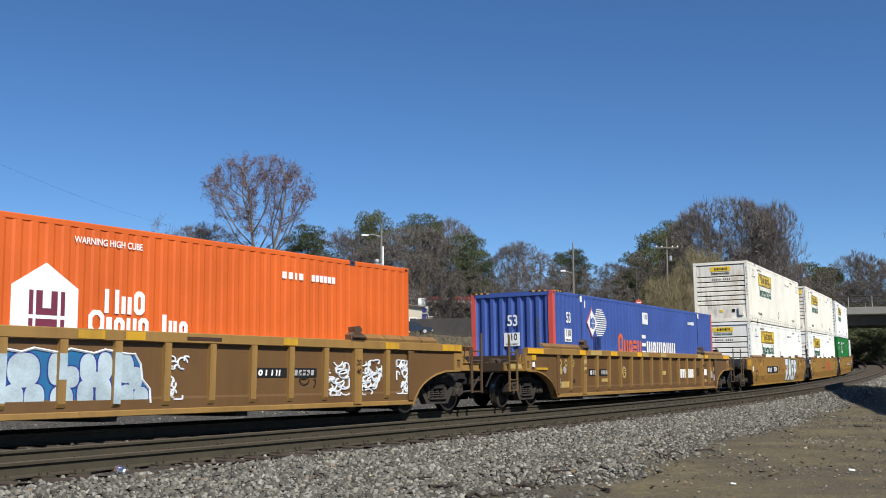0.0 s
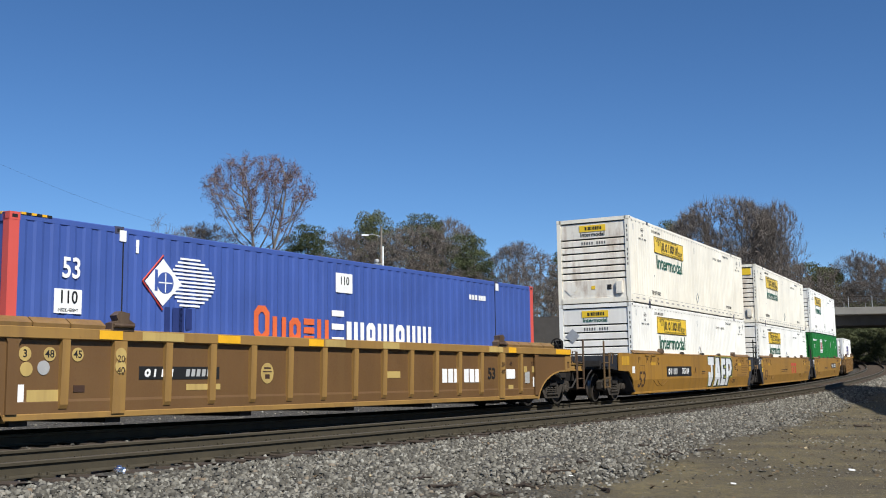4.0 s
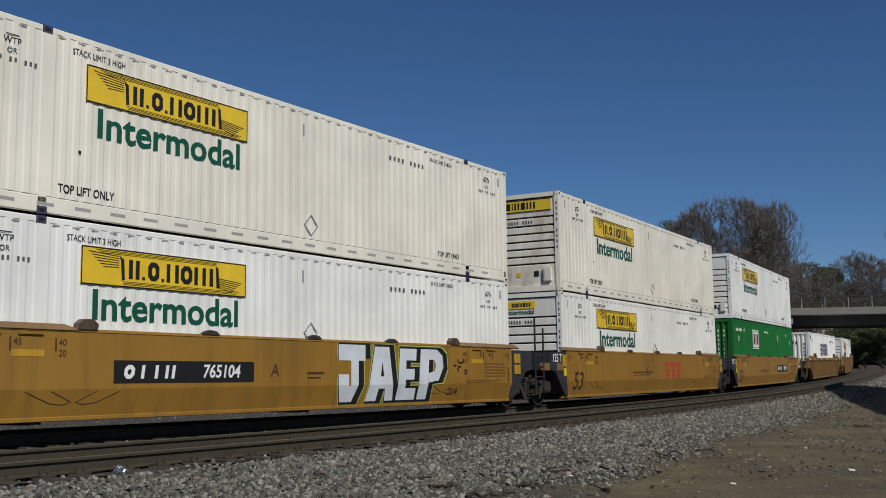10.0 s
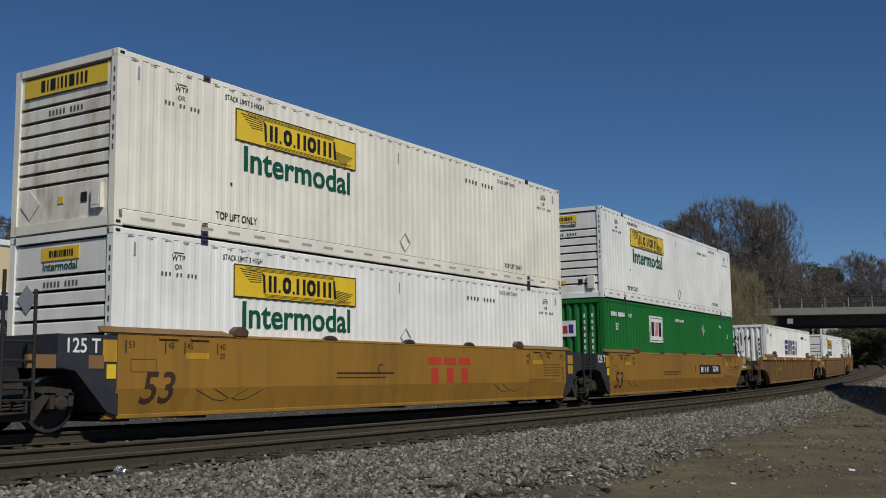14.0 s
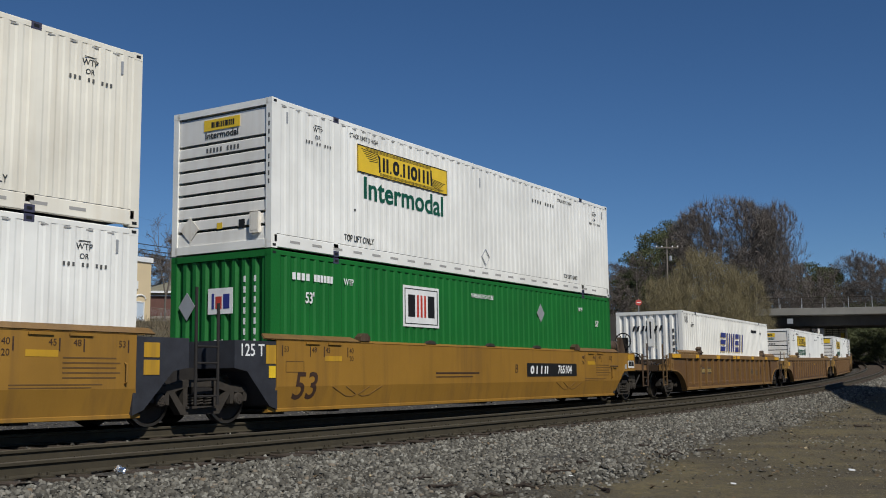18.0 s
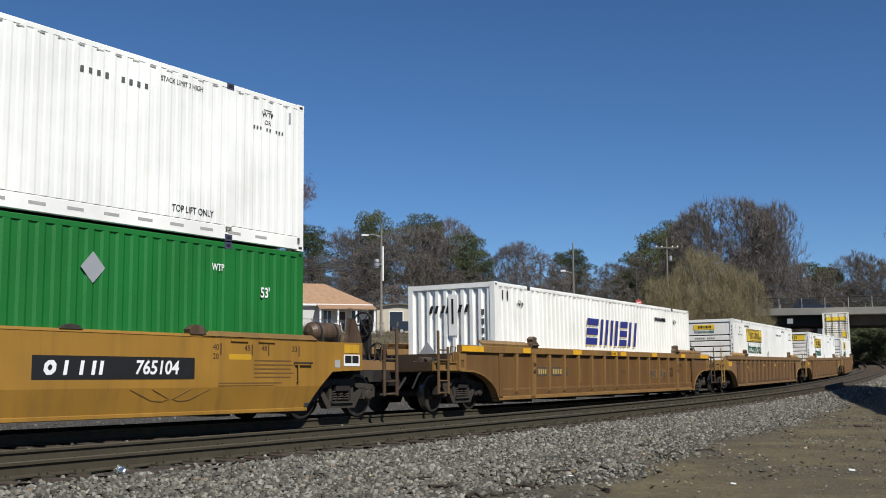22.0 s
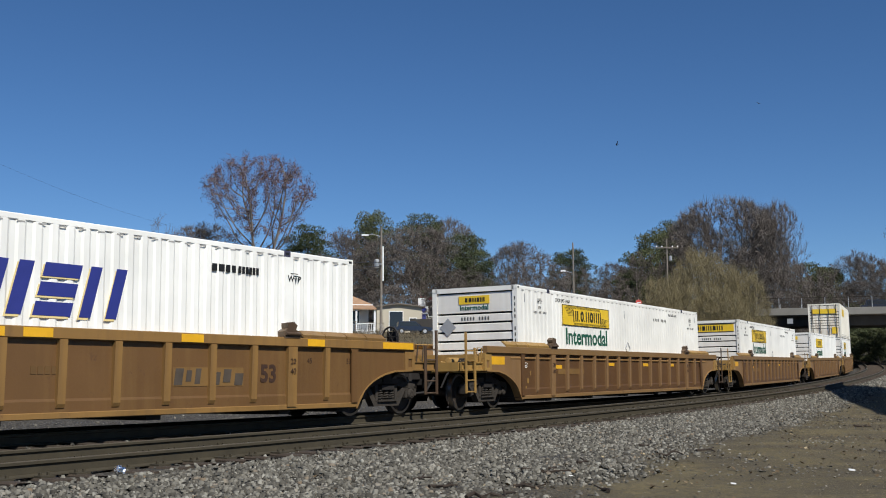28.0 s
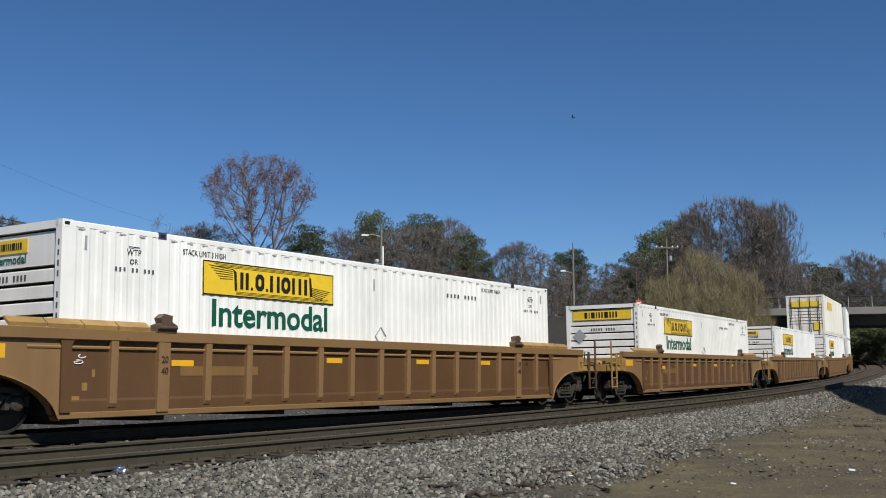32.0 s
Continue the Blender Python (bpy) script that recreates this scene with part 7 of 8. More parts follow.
FAN = {
    "dense": dict(levels=6, low=0, stems=1, lean=0, trunk=0.24, r=0.017, angle=0.58, shrink=0.82, three=0.6, shoots=0.7, up=0.10, wobble=0.07, twigs=18, twig=0.050, thin=0.0011, fan=0.55),
    "sparse": dict(levels=5, low=1, stems=1, lean=0, trunk=0.28, r=0.024, angle=0.52, shrink=0.81, three=0.4, shoots=0.6, up=0.08, wobble=0.13, twigs=7, twig=0.05, thin=0.0010, fan=0.6),
}
TREES = {}


def tree_meshes(kind, var):
    key = (kind, var)
    if key not in TREES:
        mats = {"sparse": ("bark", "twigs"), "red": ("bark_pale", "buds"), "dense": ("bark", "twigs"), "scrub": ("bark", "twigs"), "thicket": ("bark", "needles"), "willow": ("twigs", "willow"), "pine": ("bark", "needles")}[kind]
        seed = 10 + 7 * var + len(kind)
        wood, crown = pine_tree(seed) if kind == "pine" else fan_tree(seed, FAN[kind]) if kind in FAN else branch_tree(kind, seed, OPT[kind])
        TREES[key] = [("trunk", mesh_plain("trunk", wood, M[mats[0]])), ("crown", mesh_plain("crown", crown, M[mats[1]]))]
    return TREES[key]


TREE_WORDS = {"sparse": ("tree", "tall leafless grey-brown tree with open branches"), "red": ("tree", "tall bare tree with reddish buds in its crown"),
              "dense": ("tree", "leafless brown tree with dense fine twigs"), "scrub": ("tree", "low leafless brown tree among others behind the tracks"), "thicket": ("shrub", "dark shrubs standing in for the shade beyond the road bridge"), "willow": ("shrub", "large yellow-green willow shrub in early leaf"),
              "pine": ("pine_tree", "dark green pine tree with a tufted crown")}


def tree(kind, x, y, z_top, width, var, turn):
    z0 = float(ground_height(x, y)[0]) - 0.15
    nm, lab = TREE_WORDS[kind]
    t = thing(nm, lab, nm.replace("_", " "), "trees behind the tracks", Matrix.Translation((x, y, z0)) @ Matrix.Rotation(turn, 4, "Z"))
    for pn, me in tree_meshes(kind, var):
        part(pn, me, None, t, "", Matrix.Diagonal((width / 2, width / 2, z_top - z0, 1)))
    return t


def from_eye(right, ahead):
    """A place in the plan: ahead metres in front of the tripod, and to its right by that share of it."""
    return right * ahead, ahead

# ---- trees: kind, bearing (share to the right), bearing of the top (share upwards), width as a share, distance ----
WOODS = [
    ("red", -0.1755, 0.205, 0.106, 120), ("sparse", -0.262, 0.150, 0.06, 96), ("dense", -0.228, 0.142, 0.075, 126), ("scrub", -0.25, 0.112, 0.085, 128), ("dense", -0.205, 0.122, 0.07, 134), ("scrub", -0.15, 0.112, 0.07, 138),
    ("dense", -0.425, 0.150, 0.09, 112), ("dense", -0.375, 0.140, 0.08, 118), ("dense", -0.33, 0.125, 0.075, 120), ("scrub", -0.29, 0.115, 0.07, 122),
    ("pine", -0.128, 0.138, 0.050, 146), ("dense", -0.097, 0.137, 0.070, 152), ("pine", -0.068, 0.151, 0.046, 158), ("dense", -0.030, 0.140, 0.085, 146),
    ("pine", -0.020, 0.148, 0.052, 162), ("dense", 0.008, 0.146, 0.060, 165), ("pine", 0.020, 0.130, 0.046, 158), ("scrub", -0.060, 0.122, 0.07, 150), ("pine", 0.030, 0.112, 0.04, 150), ("scrub", 0.03, 0.092, 0.05, 168),
    ("dense", 0.073, 0.124, 0.066, 172), ("scrub", 0.05, 0.092, 0.05, 176), ("scrub", 0.098, 0.092, 0.05, 178), ("pine", 0.121, 0.115, 0.044, 160),
    ("dense", 0.158, 0.104, 0.05, 182), ("scrub", 0.174, 0.096, 0.05, 176), ("pine", 0.203, 0.134, 0.044, 150), ("pine", 0.187, 0.115, 0.042, 146), ("pine", 0.218, 0.142, 0.038, 154), ("pine", 0.176, 0.092, 0.036, 144),
    ("dense", 0.236, 0.153, 0.056, 152), ("dense", 0.262, 0.167, 0.115, 150), ("dense", 0.291, 0.158, 0.066, 158), ("dense", 0.322, 0.163, 0.052, 148), ("scrub", 0.305, 0.125, 0.065, 160), ("scrub", 0.27, 0.12, 0.08, 145), ("scrub", 0.33, 0.10, 0.07, 152),
    ("willow", 0.208, 0.088, 0.060, 112), ("willow", 0.245, 0.112, 0.082, 114), ("willow", 0.282, 0.095, 0.058, 112), ("willow", 0.228, 0.078, 0.06, 110), ("willow", 0.262, 0.078, 0.06, 110),
    ("pine", 0.345, 0.102, 0.050, 168), ("pine", 0.362, 0.098, 0.045, 172), ("dense", 0.390, 0.115, 0.066, 168), ("scrub", 0.410, 0.104, 0.055, 166), ("scrub", 0.362, 0.09, 0.055, 178),
    ("dense", 0.418, 0.104, 0.05, 157), ("scrub", 0.37, 0.096, 0.05, 164),
    # the thickets' dark foliage stands in for shade beyond the bridge
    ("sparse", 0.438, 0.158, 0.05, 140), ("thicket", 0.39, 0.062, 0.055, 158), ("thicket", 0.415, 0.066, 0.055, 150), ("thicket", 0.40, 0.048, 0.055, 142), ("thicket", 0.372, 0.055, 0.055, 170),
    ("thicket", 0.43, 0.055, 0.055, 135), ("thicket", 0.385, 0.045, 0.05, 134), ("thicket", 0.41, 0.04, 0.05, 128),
]
WOODS += [("scrub", -0.25 + 0.034 * k, 0.082 + 0.014 * ((k * 5) % 3), 0.055, 138 + 5 * (k % 3)) for k in range(0, 14)]
for _i, (_k, _r, _u, _w, _d) in enumerate(WOODS):
    _x, _y = from_eye(_r, _d)
    tree(_k, _x, _y, EYE_Z + _u * _d, _w * _d * {"pine": 1.12, "dense": 1.12, "scrub": 1.25, "thicket": 1.3, "willow": 1.1}.get(_k, 1.0), _i % (3 if _k == "dense" else 2 if _k in ("pine", "sparse", "scrub") else 1), 0.0 if _k == "red" else 1.7 * _i)


# ---- buildings ----
M["stucco"] = plain("cream_stucco", (0.66, 0.53, 0.33), 0.9, 0, 0.05, 0.6, 0.1)
M["white_trim"] = plain("white_painted_trim", (0.80, 0.80, 0.78), 0.6, 0, 0.05)
M["siding"] = plain("white_house_siding", (0.56, 0.55, 0.52), 0.75, 0, 0.06, 1.0)
M["shingle"] = plain("tan_roof_shingles", (0.36, 0.22, 0.13), 0.9, 0, 0.2, 2.5, 0.3)
M["shingle_grey"] = plain("grey_brown_roof_shingles", (0.17, 0.145, 0.12), 0.9, 0, 0.2, 2.5, 0.3)
M["concrete"] = plain("weathered_concrete", (0.215, 0.205, 0.18), 0.9, 0, 0.14, 0.7, 0.15)
M["dark_glass"], _t, _p = nodes("dark_window_glass", 0.08)
_p.inputs["Base Color"].default_value = (0.02, 0.023, 0.03, 1)
# sky reflected in the arched windows, painted as a pale blue pane
M["pale_pane"] = plain("pale_blue_window_blind", (0.52, 0.6, 0.68), 0.3, 0, 0.05)
M["pale_wall"] = plain("pale_cream_wall", (0.5, 0.45, 0.35), 0.9, 0, 0.06, 0.8)
M["house_wall"] = plain("weathered_grey_brown_wall", (0.33, 0.29, 0.23), 0.9, 0, 0.1, 0.8)
M["door_red"] = plain("faded_red_brown_door", (0.13, 0.06, 0.045), 0.7)
M["shingle_olive"] = plain("olive_grey_roof_shingles", (0.2, 0.185, 0.13), 0.9, 0, 0.2, 2.5, 0.3)
M["door_dark"] = plain("dark_brown_door", (0.06, 0.035, 0.03), 0.6)
M["pole_wood"] = plain("grey_utility_pole_wood", (0.22, 0.19, 0.155), 0.9, 0, 0.2, 3, 0.3)
M["galv"] = plain("galvanised_steel", (0.5, 0.5, 0.5), 0.45, 0.6, 0.1)
M["cable"] = plain("black_cable", (0.03, 0.03, 0.03), 0.7)


def opening(parent, name, x0, x1, z0, z1, wall_y, frame_mat, pane_mat, mullion=False, arch=False):
    """A door or window set into a front at y = wall_y: pane, frame and sill."""
    w = part(name, Build().box(x0 + 0.07, x1 - 0.07, wall_y - 0.02, wall_y + 0.03, z0 + 0.05, z1 - 0.07), pane_mat, parent)
    b = Build()
    b.box(x0, x0 + 0.09, wall_y - 0.07, wall_y + 0.02, z0, z1).box(x1 - 0.09, x1, wall_y - 0.07, wall_y + 0.02, z0, z1)
    b.box(x0 + 0.09, x1 - 0.09, wall_y - 0.07, wall_y + 0.02, z1 - 0.09, z1)
    if mullion:
        b.box((x0 + x1) / 2 - 0.05, (x0 + x1) / 2 + 0.05, wall_y - 0.07, wall_y + 0.02, z0, z1 - 0.09)
    part("frame", b, frame_mat, w)
    if name == "window":
        part("sill", Build().box(x0 - 0.06, x1 + 0.06, wall_y - 0.14, wall_y + 0.02, z0 - 0.06, z0 + 0.02), frame_mat, w)
    if arch:
        c = (x0 + x1) / 2
        r = (x1 - x0) / 2 + 0.12
        part("arch_trim", Build().tube([(c + r * math.cos(a), wall_y - 0.04, z1 + 0.35 * r + 0.6 * r * math.sin(a)) for a in np.linspace(0, math.pi, 11)], 0.07, 6), frame_mat, w)
    return w


def shop_building():
    """The long cream building: its front is parallel to the tracks; local x runs along the front, away from the camera."""
    h = 5.45
    t = thing("shop_building", "long cream stucco shop building with a white parapet", "building", "", pose(-24.3, 88.0, 4.55, 0, 0, math.degrees(math.atan2(12.5, 7.2))))
    ln = 34.0
    b = Build()
    part("wall", Build().box(-ln, 0, 0, 0.3, -1.5, h), M["stucco"], t)
    part("wall", Build().box(-0.3, 0, 0.3, 12, -1.5, h), M["stucco"], t)
    part("wall", Build().box(-ln, -ln + 0.3, 0.3, 12, -1.5, h), M["stucco"], t)
    part("wall", Build().box(-ln, 0, 12, 12.3, -1.5, h), M["stucco"], t)
    part("roof", Build().box(-ln + 0.1, -0.1, 0.1, 12.2, h - 0.5, h - 0.3), M["shingle_grey"], t)
    part("parapet", Build().box(-ln - 0.1, 0.1, -0.12, 0.42, h, h + 0.42, c=0.03), M["white_trim"], t)
    opening(t, "door", -6.9, -5.8, 0.0, 2.15, 0.0, M["white_trim"], M["white_trim"])
    opening(t, "door", -3.3, -2.2, 0.0, 2.15, 0.0, M["white_trim"], M["white_trim"], arch=True)
    opening(t, "window", -4.95, -3.9, 0.65, 2.2, 0.0, M["white_trim"], M["pale_pane"], arch=True)
    opening(t, "window", -1.6, -0.7, 0.65, 2.2, 0.0, M["white_trim"], M["pale_pane"], arch=True)
    opening(t, "window", -9.9, -7.9, 0.9, 2.2, 0.0, M["white_trim"], M["dark_glass"], True)
    opening(t, "door", -12.1, -10.9, 0.0, 2.3, 0.0, M["white_trim"], M["door_dark"])
    opening(t, "window", -14.6, -13.0, 0.9, 2.2, 0.0, M["white_trim"], M["door_dark"], True)
    opening(t, "window", -18.6, -16.6, 0.9, 2.2, 0.0, M["white_trim"], M["dark_glass"], True)
    part("sign_board", Build().box(-3.0, -1.5, -0.12, -0.02, 3.2, 3.85), M["white_trim"], t, "blank white sign board")
    part("wall_lamp", Build().turned([(0.05, 0), (0.12, 0.05), (0.1, 0.2)], "y", 10, 0, (-2.3, -0.22, 2.85)), M["galv"], t)
    part("foundation", Build().box(-ln, 0.0, -0.06, 0.02, -1.5, 0.0), M["concrete"], t)


def hip_roof(b, x0, x1, y0, y1, z, rise, over=0.4):
    x0, x1, y0, y1 = x0 - over, x1 + over, y0 - over, y1 + over
    k = (y1 - y0) / 2
    b.add([(x0, y0, z), (x1, y0, z), (x1, y1, z), (x0, y1, z), (x0 + k, y0 + k, z + rise), (x1 - k, y0 + k, z + rise)],
          [(0, 1, 5, 4), (1, 2, 5), (2, 3, 4, 5), (3, 0, 4), (3, 2, 1, 0)])
    return b


def porch_house():
    """White hip-roofed house with a porch and steps; local x along its front."""
    t = thing("house", "white wooden house with a tan hip roof and a porch", "house", "", pose(-13.6, 112, 5.15, 0, 0, 14))
    w, dp, h = 11.6, 8.5, 3.0
    part("wall", Build().box(-w / 2, w / 2, 0, dp, -1.5, h), M["siding"], t)
    part("roof", hip_roof(Build(), -w / 2, w / 2, 0, dp, h, 2.5), M["shingle"], t)
    part("eaves", Build().box(-w / 2 - 0.42, w / 2 + 0.42, -0.42, dp + 0.42, h - 0.2, h - 0.003), M["white_trim"], t)
    for x0, x1 in ((-5.0, -4.0), (-3.5, -2.5), (0.9, 1.9), (3.9, 4.9)):
        opening(t, "window", x0, x1, 0.9, 2.4, 0.0, M["white_trim"], M["dark_glass"], True)
    opening(t, "door", 2.4, 3.4, 0.05, 2.3, 0.0, M["white_trim"], M["door_dark"])
    part("porch_roof", Build().add([(0.2, -2.6, 2.45), (6.2, -2.6, 2.45), (6.2, 0, 3.0), (0.2, 0, 3.0), (0.2, -2.6, 2.32), (6.2, -2.6, 2.32), (6.2, 0, 2.8), (0.2, 0, 2.8)],
         [(0, 1, 2, 3), (7, 6, 5, 4), (0, 4, 5, 1), (1, 5, 6, 2), (0, 3, 7, 4), (3, 2, 6, 7)]), M["shingle"], t)
    part("porch_floor", Build().box(0.2, 6.2, -2.5, 0, -1.5, 0.0), M["siding"], t)
    for x in (0.35, 2.2, 4.1, 6.05):
        part("porch_post", Build().box(x - 0.09, x + 0.09, -2.45, -2.27, 0, 2.36), M["white_trim"], t)
    for x0, x1 in ((0.45, 2.1), (4.2, 5.95)):
        rl = part("porch_rail", Build().box(x0, x1, -2.4, -2.32, 0.82, 0.9).box(x0, x1, -2.4, -2.32, 0.08, 0.14), M["white_trim"], t)
        x = x0 + 0.1
        while x < x1:
            part("baluster", Build().box(x, x + 0.05, -2.385, -2.335, 0.14, 0.82), M["white_trim"], rl)
            x += 0.2
    for k in range(5):
        part("step", Build().box(2.4, 4.0, -2.8 - 0.3 * k, -2.5 - 0.3 * k, -1.5, -0.17 - 0.18 * k), M["concrete"], t)
    for x in (2.4, 4.0):
        part("stair_rail", Build().tube([(x, -2.5, 0.9), (x, -4.0, 0.0)], 0.05, 6).tube([(x, -2.5, 0.35), (x, -4.0, -0.5)], 0.04, 6).tube([(x, -4.0, 0.05), (x, -4.0, -1.0)], 0.06, 6), M["white_trim"], t)


def small_house(name, label, x, y, turn, w, dp, h, rise, wall, roof, doors):
    z = float(ground_height(x, y)[0])
    t = thing(name, label, "house" if "house" in name else "building", "", pose(x, y, z, 0, 0, turn))
    part("wall", Build().box(-w / 2, w / 2, 0, dp, -1.5, h).prism_y([(-w / 2, h), (w / 2, h), (0, h + rise)], 0.0, dp), wall, t)
    sl = math.atan2(rise, w / 2)
    for sx in (-1, 1):
        part("roof", Build().prism_y([(0, h + rise + 0.12), (sx * (w / 2 + 0.4), h - 0.4 * rise / (w / 2) + 0.12), (sx * (w / 2 + 0.4), h - 0.4 * rise / (w / 2)), (0, h + rise)], -0.4, dp + 0.4), roof, t)
    for nm, x0, x1, z0, z1, pm in doors:
        opening(t, nm, x0, x1, z0, z1, 0.0, M["white_trim"], pm, nm == "window")
    return t


def low_house():
    """Low house with an olive-grey roof, brown carport doors and a long pale wall; local x along its front."""
    x, y = from_eye(-0.222, 105)
    t = thing("house", "low pale house with brown doors behind bare trees", "house", "", pose(x, y, EYE_Z + 0.0525 * 105, 0, 0, 6))
    part("wall", Build().box(-6.2, 0.4, 0, 5, -2.5, 2.5), M["house_wall"], t)
    part("side_wing", Build().box(0.45, 6.3, 0.6, 5, -2.5, 2.35), M["pale_wall"], t)
    part("roof", hip_roof(Build(), -6.2, 0.4, 0, 5, 2.5, 1.25, 0.45), M["shingle_olive"], t)
    part("wing_roof", Build().box(0.42, 6.6, 0.3, 5.3, 2.35, 2.55), M["shingle_grey"], t)
    part("fascia", Build().box(-6.7, 0.9, -0.5, -0.45, 2.3, 2.5), M["white_trim"], t)
    for x0, x1 in ((-5.7, -3.4), (-2.6, -1.4)):
        opening(t, "door", x0, x1, 0.0, 2.1, 0.0, M["white_trim"], M["door_red"])
    opening(t, "window", -1.0, -0.1, 0.9, 1.9, 0.0, M["white_trim"], M["dark_glass"], True)


def fuel_station():
    x, y = from_eye(0.004, 150)
    z = EYE_Z + 0.051 * 150
    t = thing("fuel_station", "fuel station with a red and white canopy", "building", "", pose(x, y, z, 0, 0, 8))
    part("canopy", Build().box(-4.4, 5.0, -3, 3, 2.05, 2.3), M["white_trim"], t)
    part("canopy_band", Build().box(-4.45, 5.05, -3.05, -3.0, 2.3, 2.8).box(-4.45, -4.4, -3.05, 3.05, 2.3, 2.8).box(5.0, 5.05, -3.05, 3.05, 2.3, 2.8), M["red"], t)
    for px in (-3.6, 0.3, 4.2):
        part("canopy_post", Build().box(px - 0.15, px + 0.15, -0.15, 0.15, -2, 2.05), M["white_trim"], t)
    part("shop_wall", Build().box(-4.0, 6.0, 5, 9, -2, 2.2), M["siding"], t)
    part("shop_roof", Build().box(-4.2, 6.2, 4.8, 9.2, 2.2, 2.4), M["shingle_grey"], t)
    for px in (-3.2, 0.2, 3.0):
        opening(t, "window", px, px + 2.2, 0.5, 1.9, 5.0, M["white_trim"], M["dark_glass"], True)
    sx, sy = from_eye(-0.0195, 138)
    sz = float(ground_height(sx, sy)[0])
    s = thing("roadside_sign", "white and blue roadside sign on a post", "sign", "", pose(sx, sy, EYE_Z + 0.0575 * 138, 0, 0, 5))
    part("sign_panel", Build().box(-0.55, 0.4, -0.1, 0.1, 0.7, 1.7), M["white_trim"], s)
    part("sign_panel", Build().box(-0.3, 0.75, -0.12, 0.12, -0.35, 0.62), M["white_trim"], s)
    part("emblem_disc", Build().turned([(0.34, -0.135), (0.34, -0.125)], "y", 18, 0, (0.2, 0, 0.14)), M["navy"], s)
    part("sign_panel", Build().box(-0.35, 0.45, -0.1, 0.1, -1.15, -0.42), M["navy"], s)
    part("post", Build().tube([(0.05, 0.15, sz - EYE_Z - 0.0575 * 138 - 0.3), (0.05, 0.15, 1.7)], 0.09, 8), M["galv"], s)


# ---- vehicles ----
def vehicle(name, label, x, y, turn, paint, length=4.9, height=1.75, pickup=True, z=None):
    """A parked pickup or car, front towards +x."""
    z = float(ground_height(x, y)[0]) if z is None else z
    t = thing(name, label, "truck" if pickup else "car", "parked vehicles", pose(x, y, z, 0, 0, turn))
    l2, w2, hd = length / 2, 0.92, height * 0.56
    low = [(-l2, 0.45), (l2 - 0.1, 0.40), (l2, 0.55), (l2, hd * 0.86), (l2 - 0.15, hd * 0.98), (l2 * 0.42, hd * 1.08), (-l2, hd * 1.05)]
    part("body", Build().prism_y(low, -w2, w2), paint, t)
    back = -l2 * (0.12 if pickup else 0.75)
    part("cab", Build().prism_y([(l2 * 0.45, hd * 1.05), (l2 * 0.12, height), (back, height), (back - 0.12, hd * 1.05)], -w2 + 0.06, w2 - 0.06), paint, t)
    part("windshield", Build().prism_y([(l2 * 0.455, hd * 1.1), (l2 * 0.15, height - 0.07), (l2 * 0.165, height - 0.06), (l2 * 0.475, hd * 1.1)], -w2 + 0.14, w2 - 0.14), M["dark_glass"], t)
    for sy in (-1, 1):
        y0, y1 = sorted((sy * (w2 - 0.062), sy * (w2 - 0.052)))
        part("side_window", Build().prism_y([(l2 * 0.36, hd * 1.1), (l2 * 0.10, height - 0.1), (back + 0.12, height - 0.1), (back + 0.08, hd * 1.1)], y0, y1), M["dark_glass"], t)
        part("headlight", Build().box(l2 - 0.02, l2 + 0.015, min(sy * 0.55, sy * 0.85), max(sy * 0.55, sy * 0.85), hd * 0.6, hd * 0.8), M["galv"], t)
        for wx in (-l2 * 0.62, l2 * 0.62):
            wh = part("wheel", Build().turned([(0.34, -0.11), (0.36, -0.08), (0.36, 0.08), (0.34, 0.11)], "y", 20), M["black"], t, "", (wx, sy * (w2 - 0.08), 0.36))
            part("rim", Build().turned([(0.2, -0.12), (0.2, 0.12)], "y", 14), M["galv"], wh)
    part("grille", Build().box(l2 - 0.01, l2 + 0.012, -0.5, 0.5, hd * 0.55, hd * 0.82), M["black"], t)
    part("bumper", Build().box(l2 - 0.05, l2 + 0.12, -w2, w2, 0.38, 0.55, c=0.03), M["galv"], t)
    return t


M["car_silver"] = plain("silver_white_car_paint", (0.55, 0.56, 0.57), 0.3, 0.2, 0.03)
M["red_car"] = plain("dark_red_car_paint", (0.16, 0.012, 0.015), 0.3, 0.1, 0.03)
M["car_dark"] = plain("dark_blue_car_paint", (0.025, 0.035, 0.06), 0.3, 0.2, 0.03)


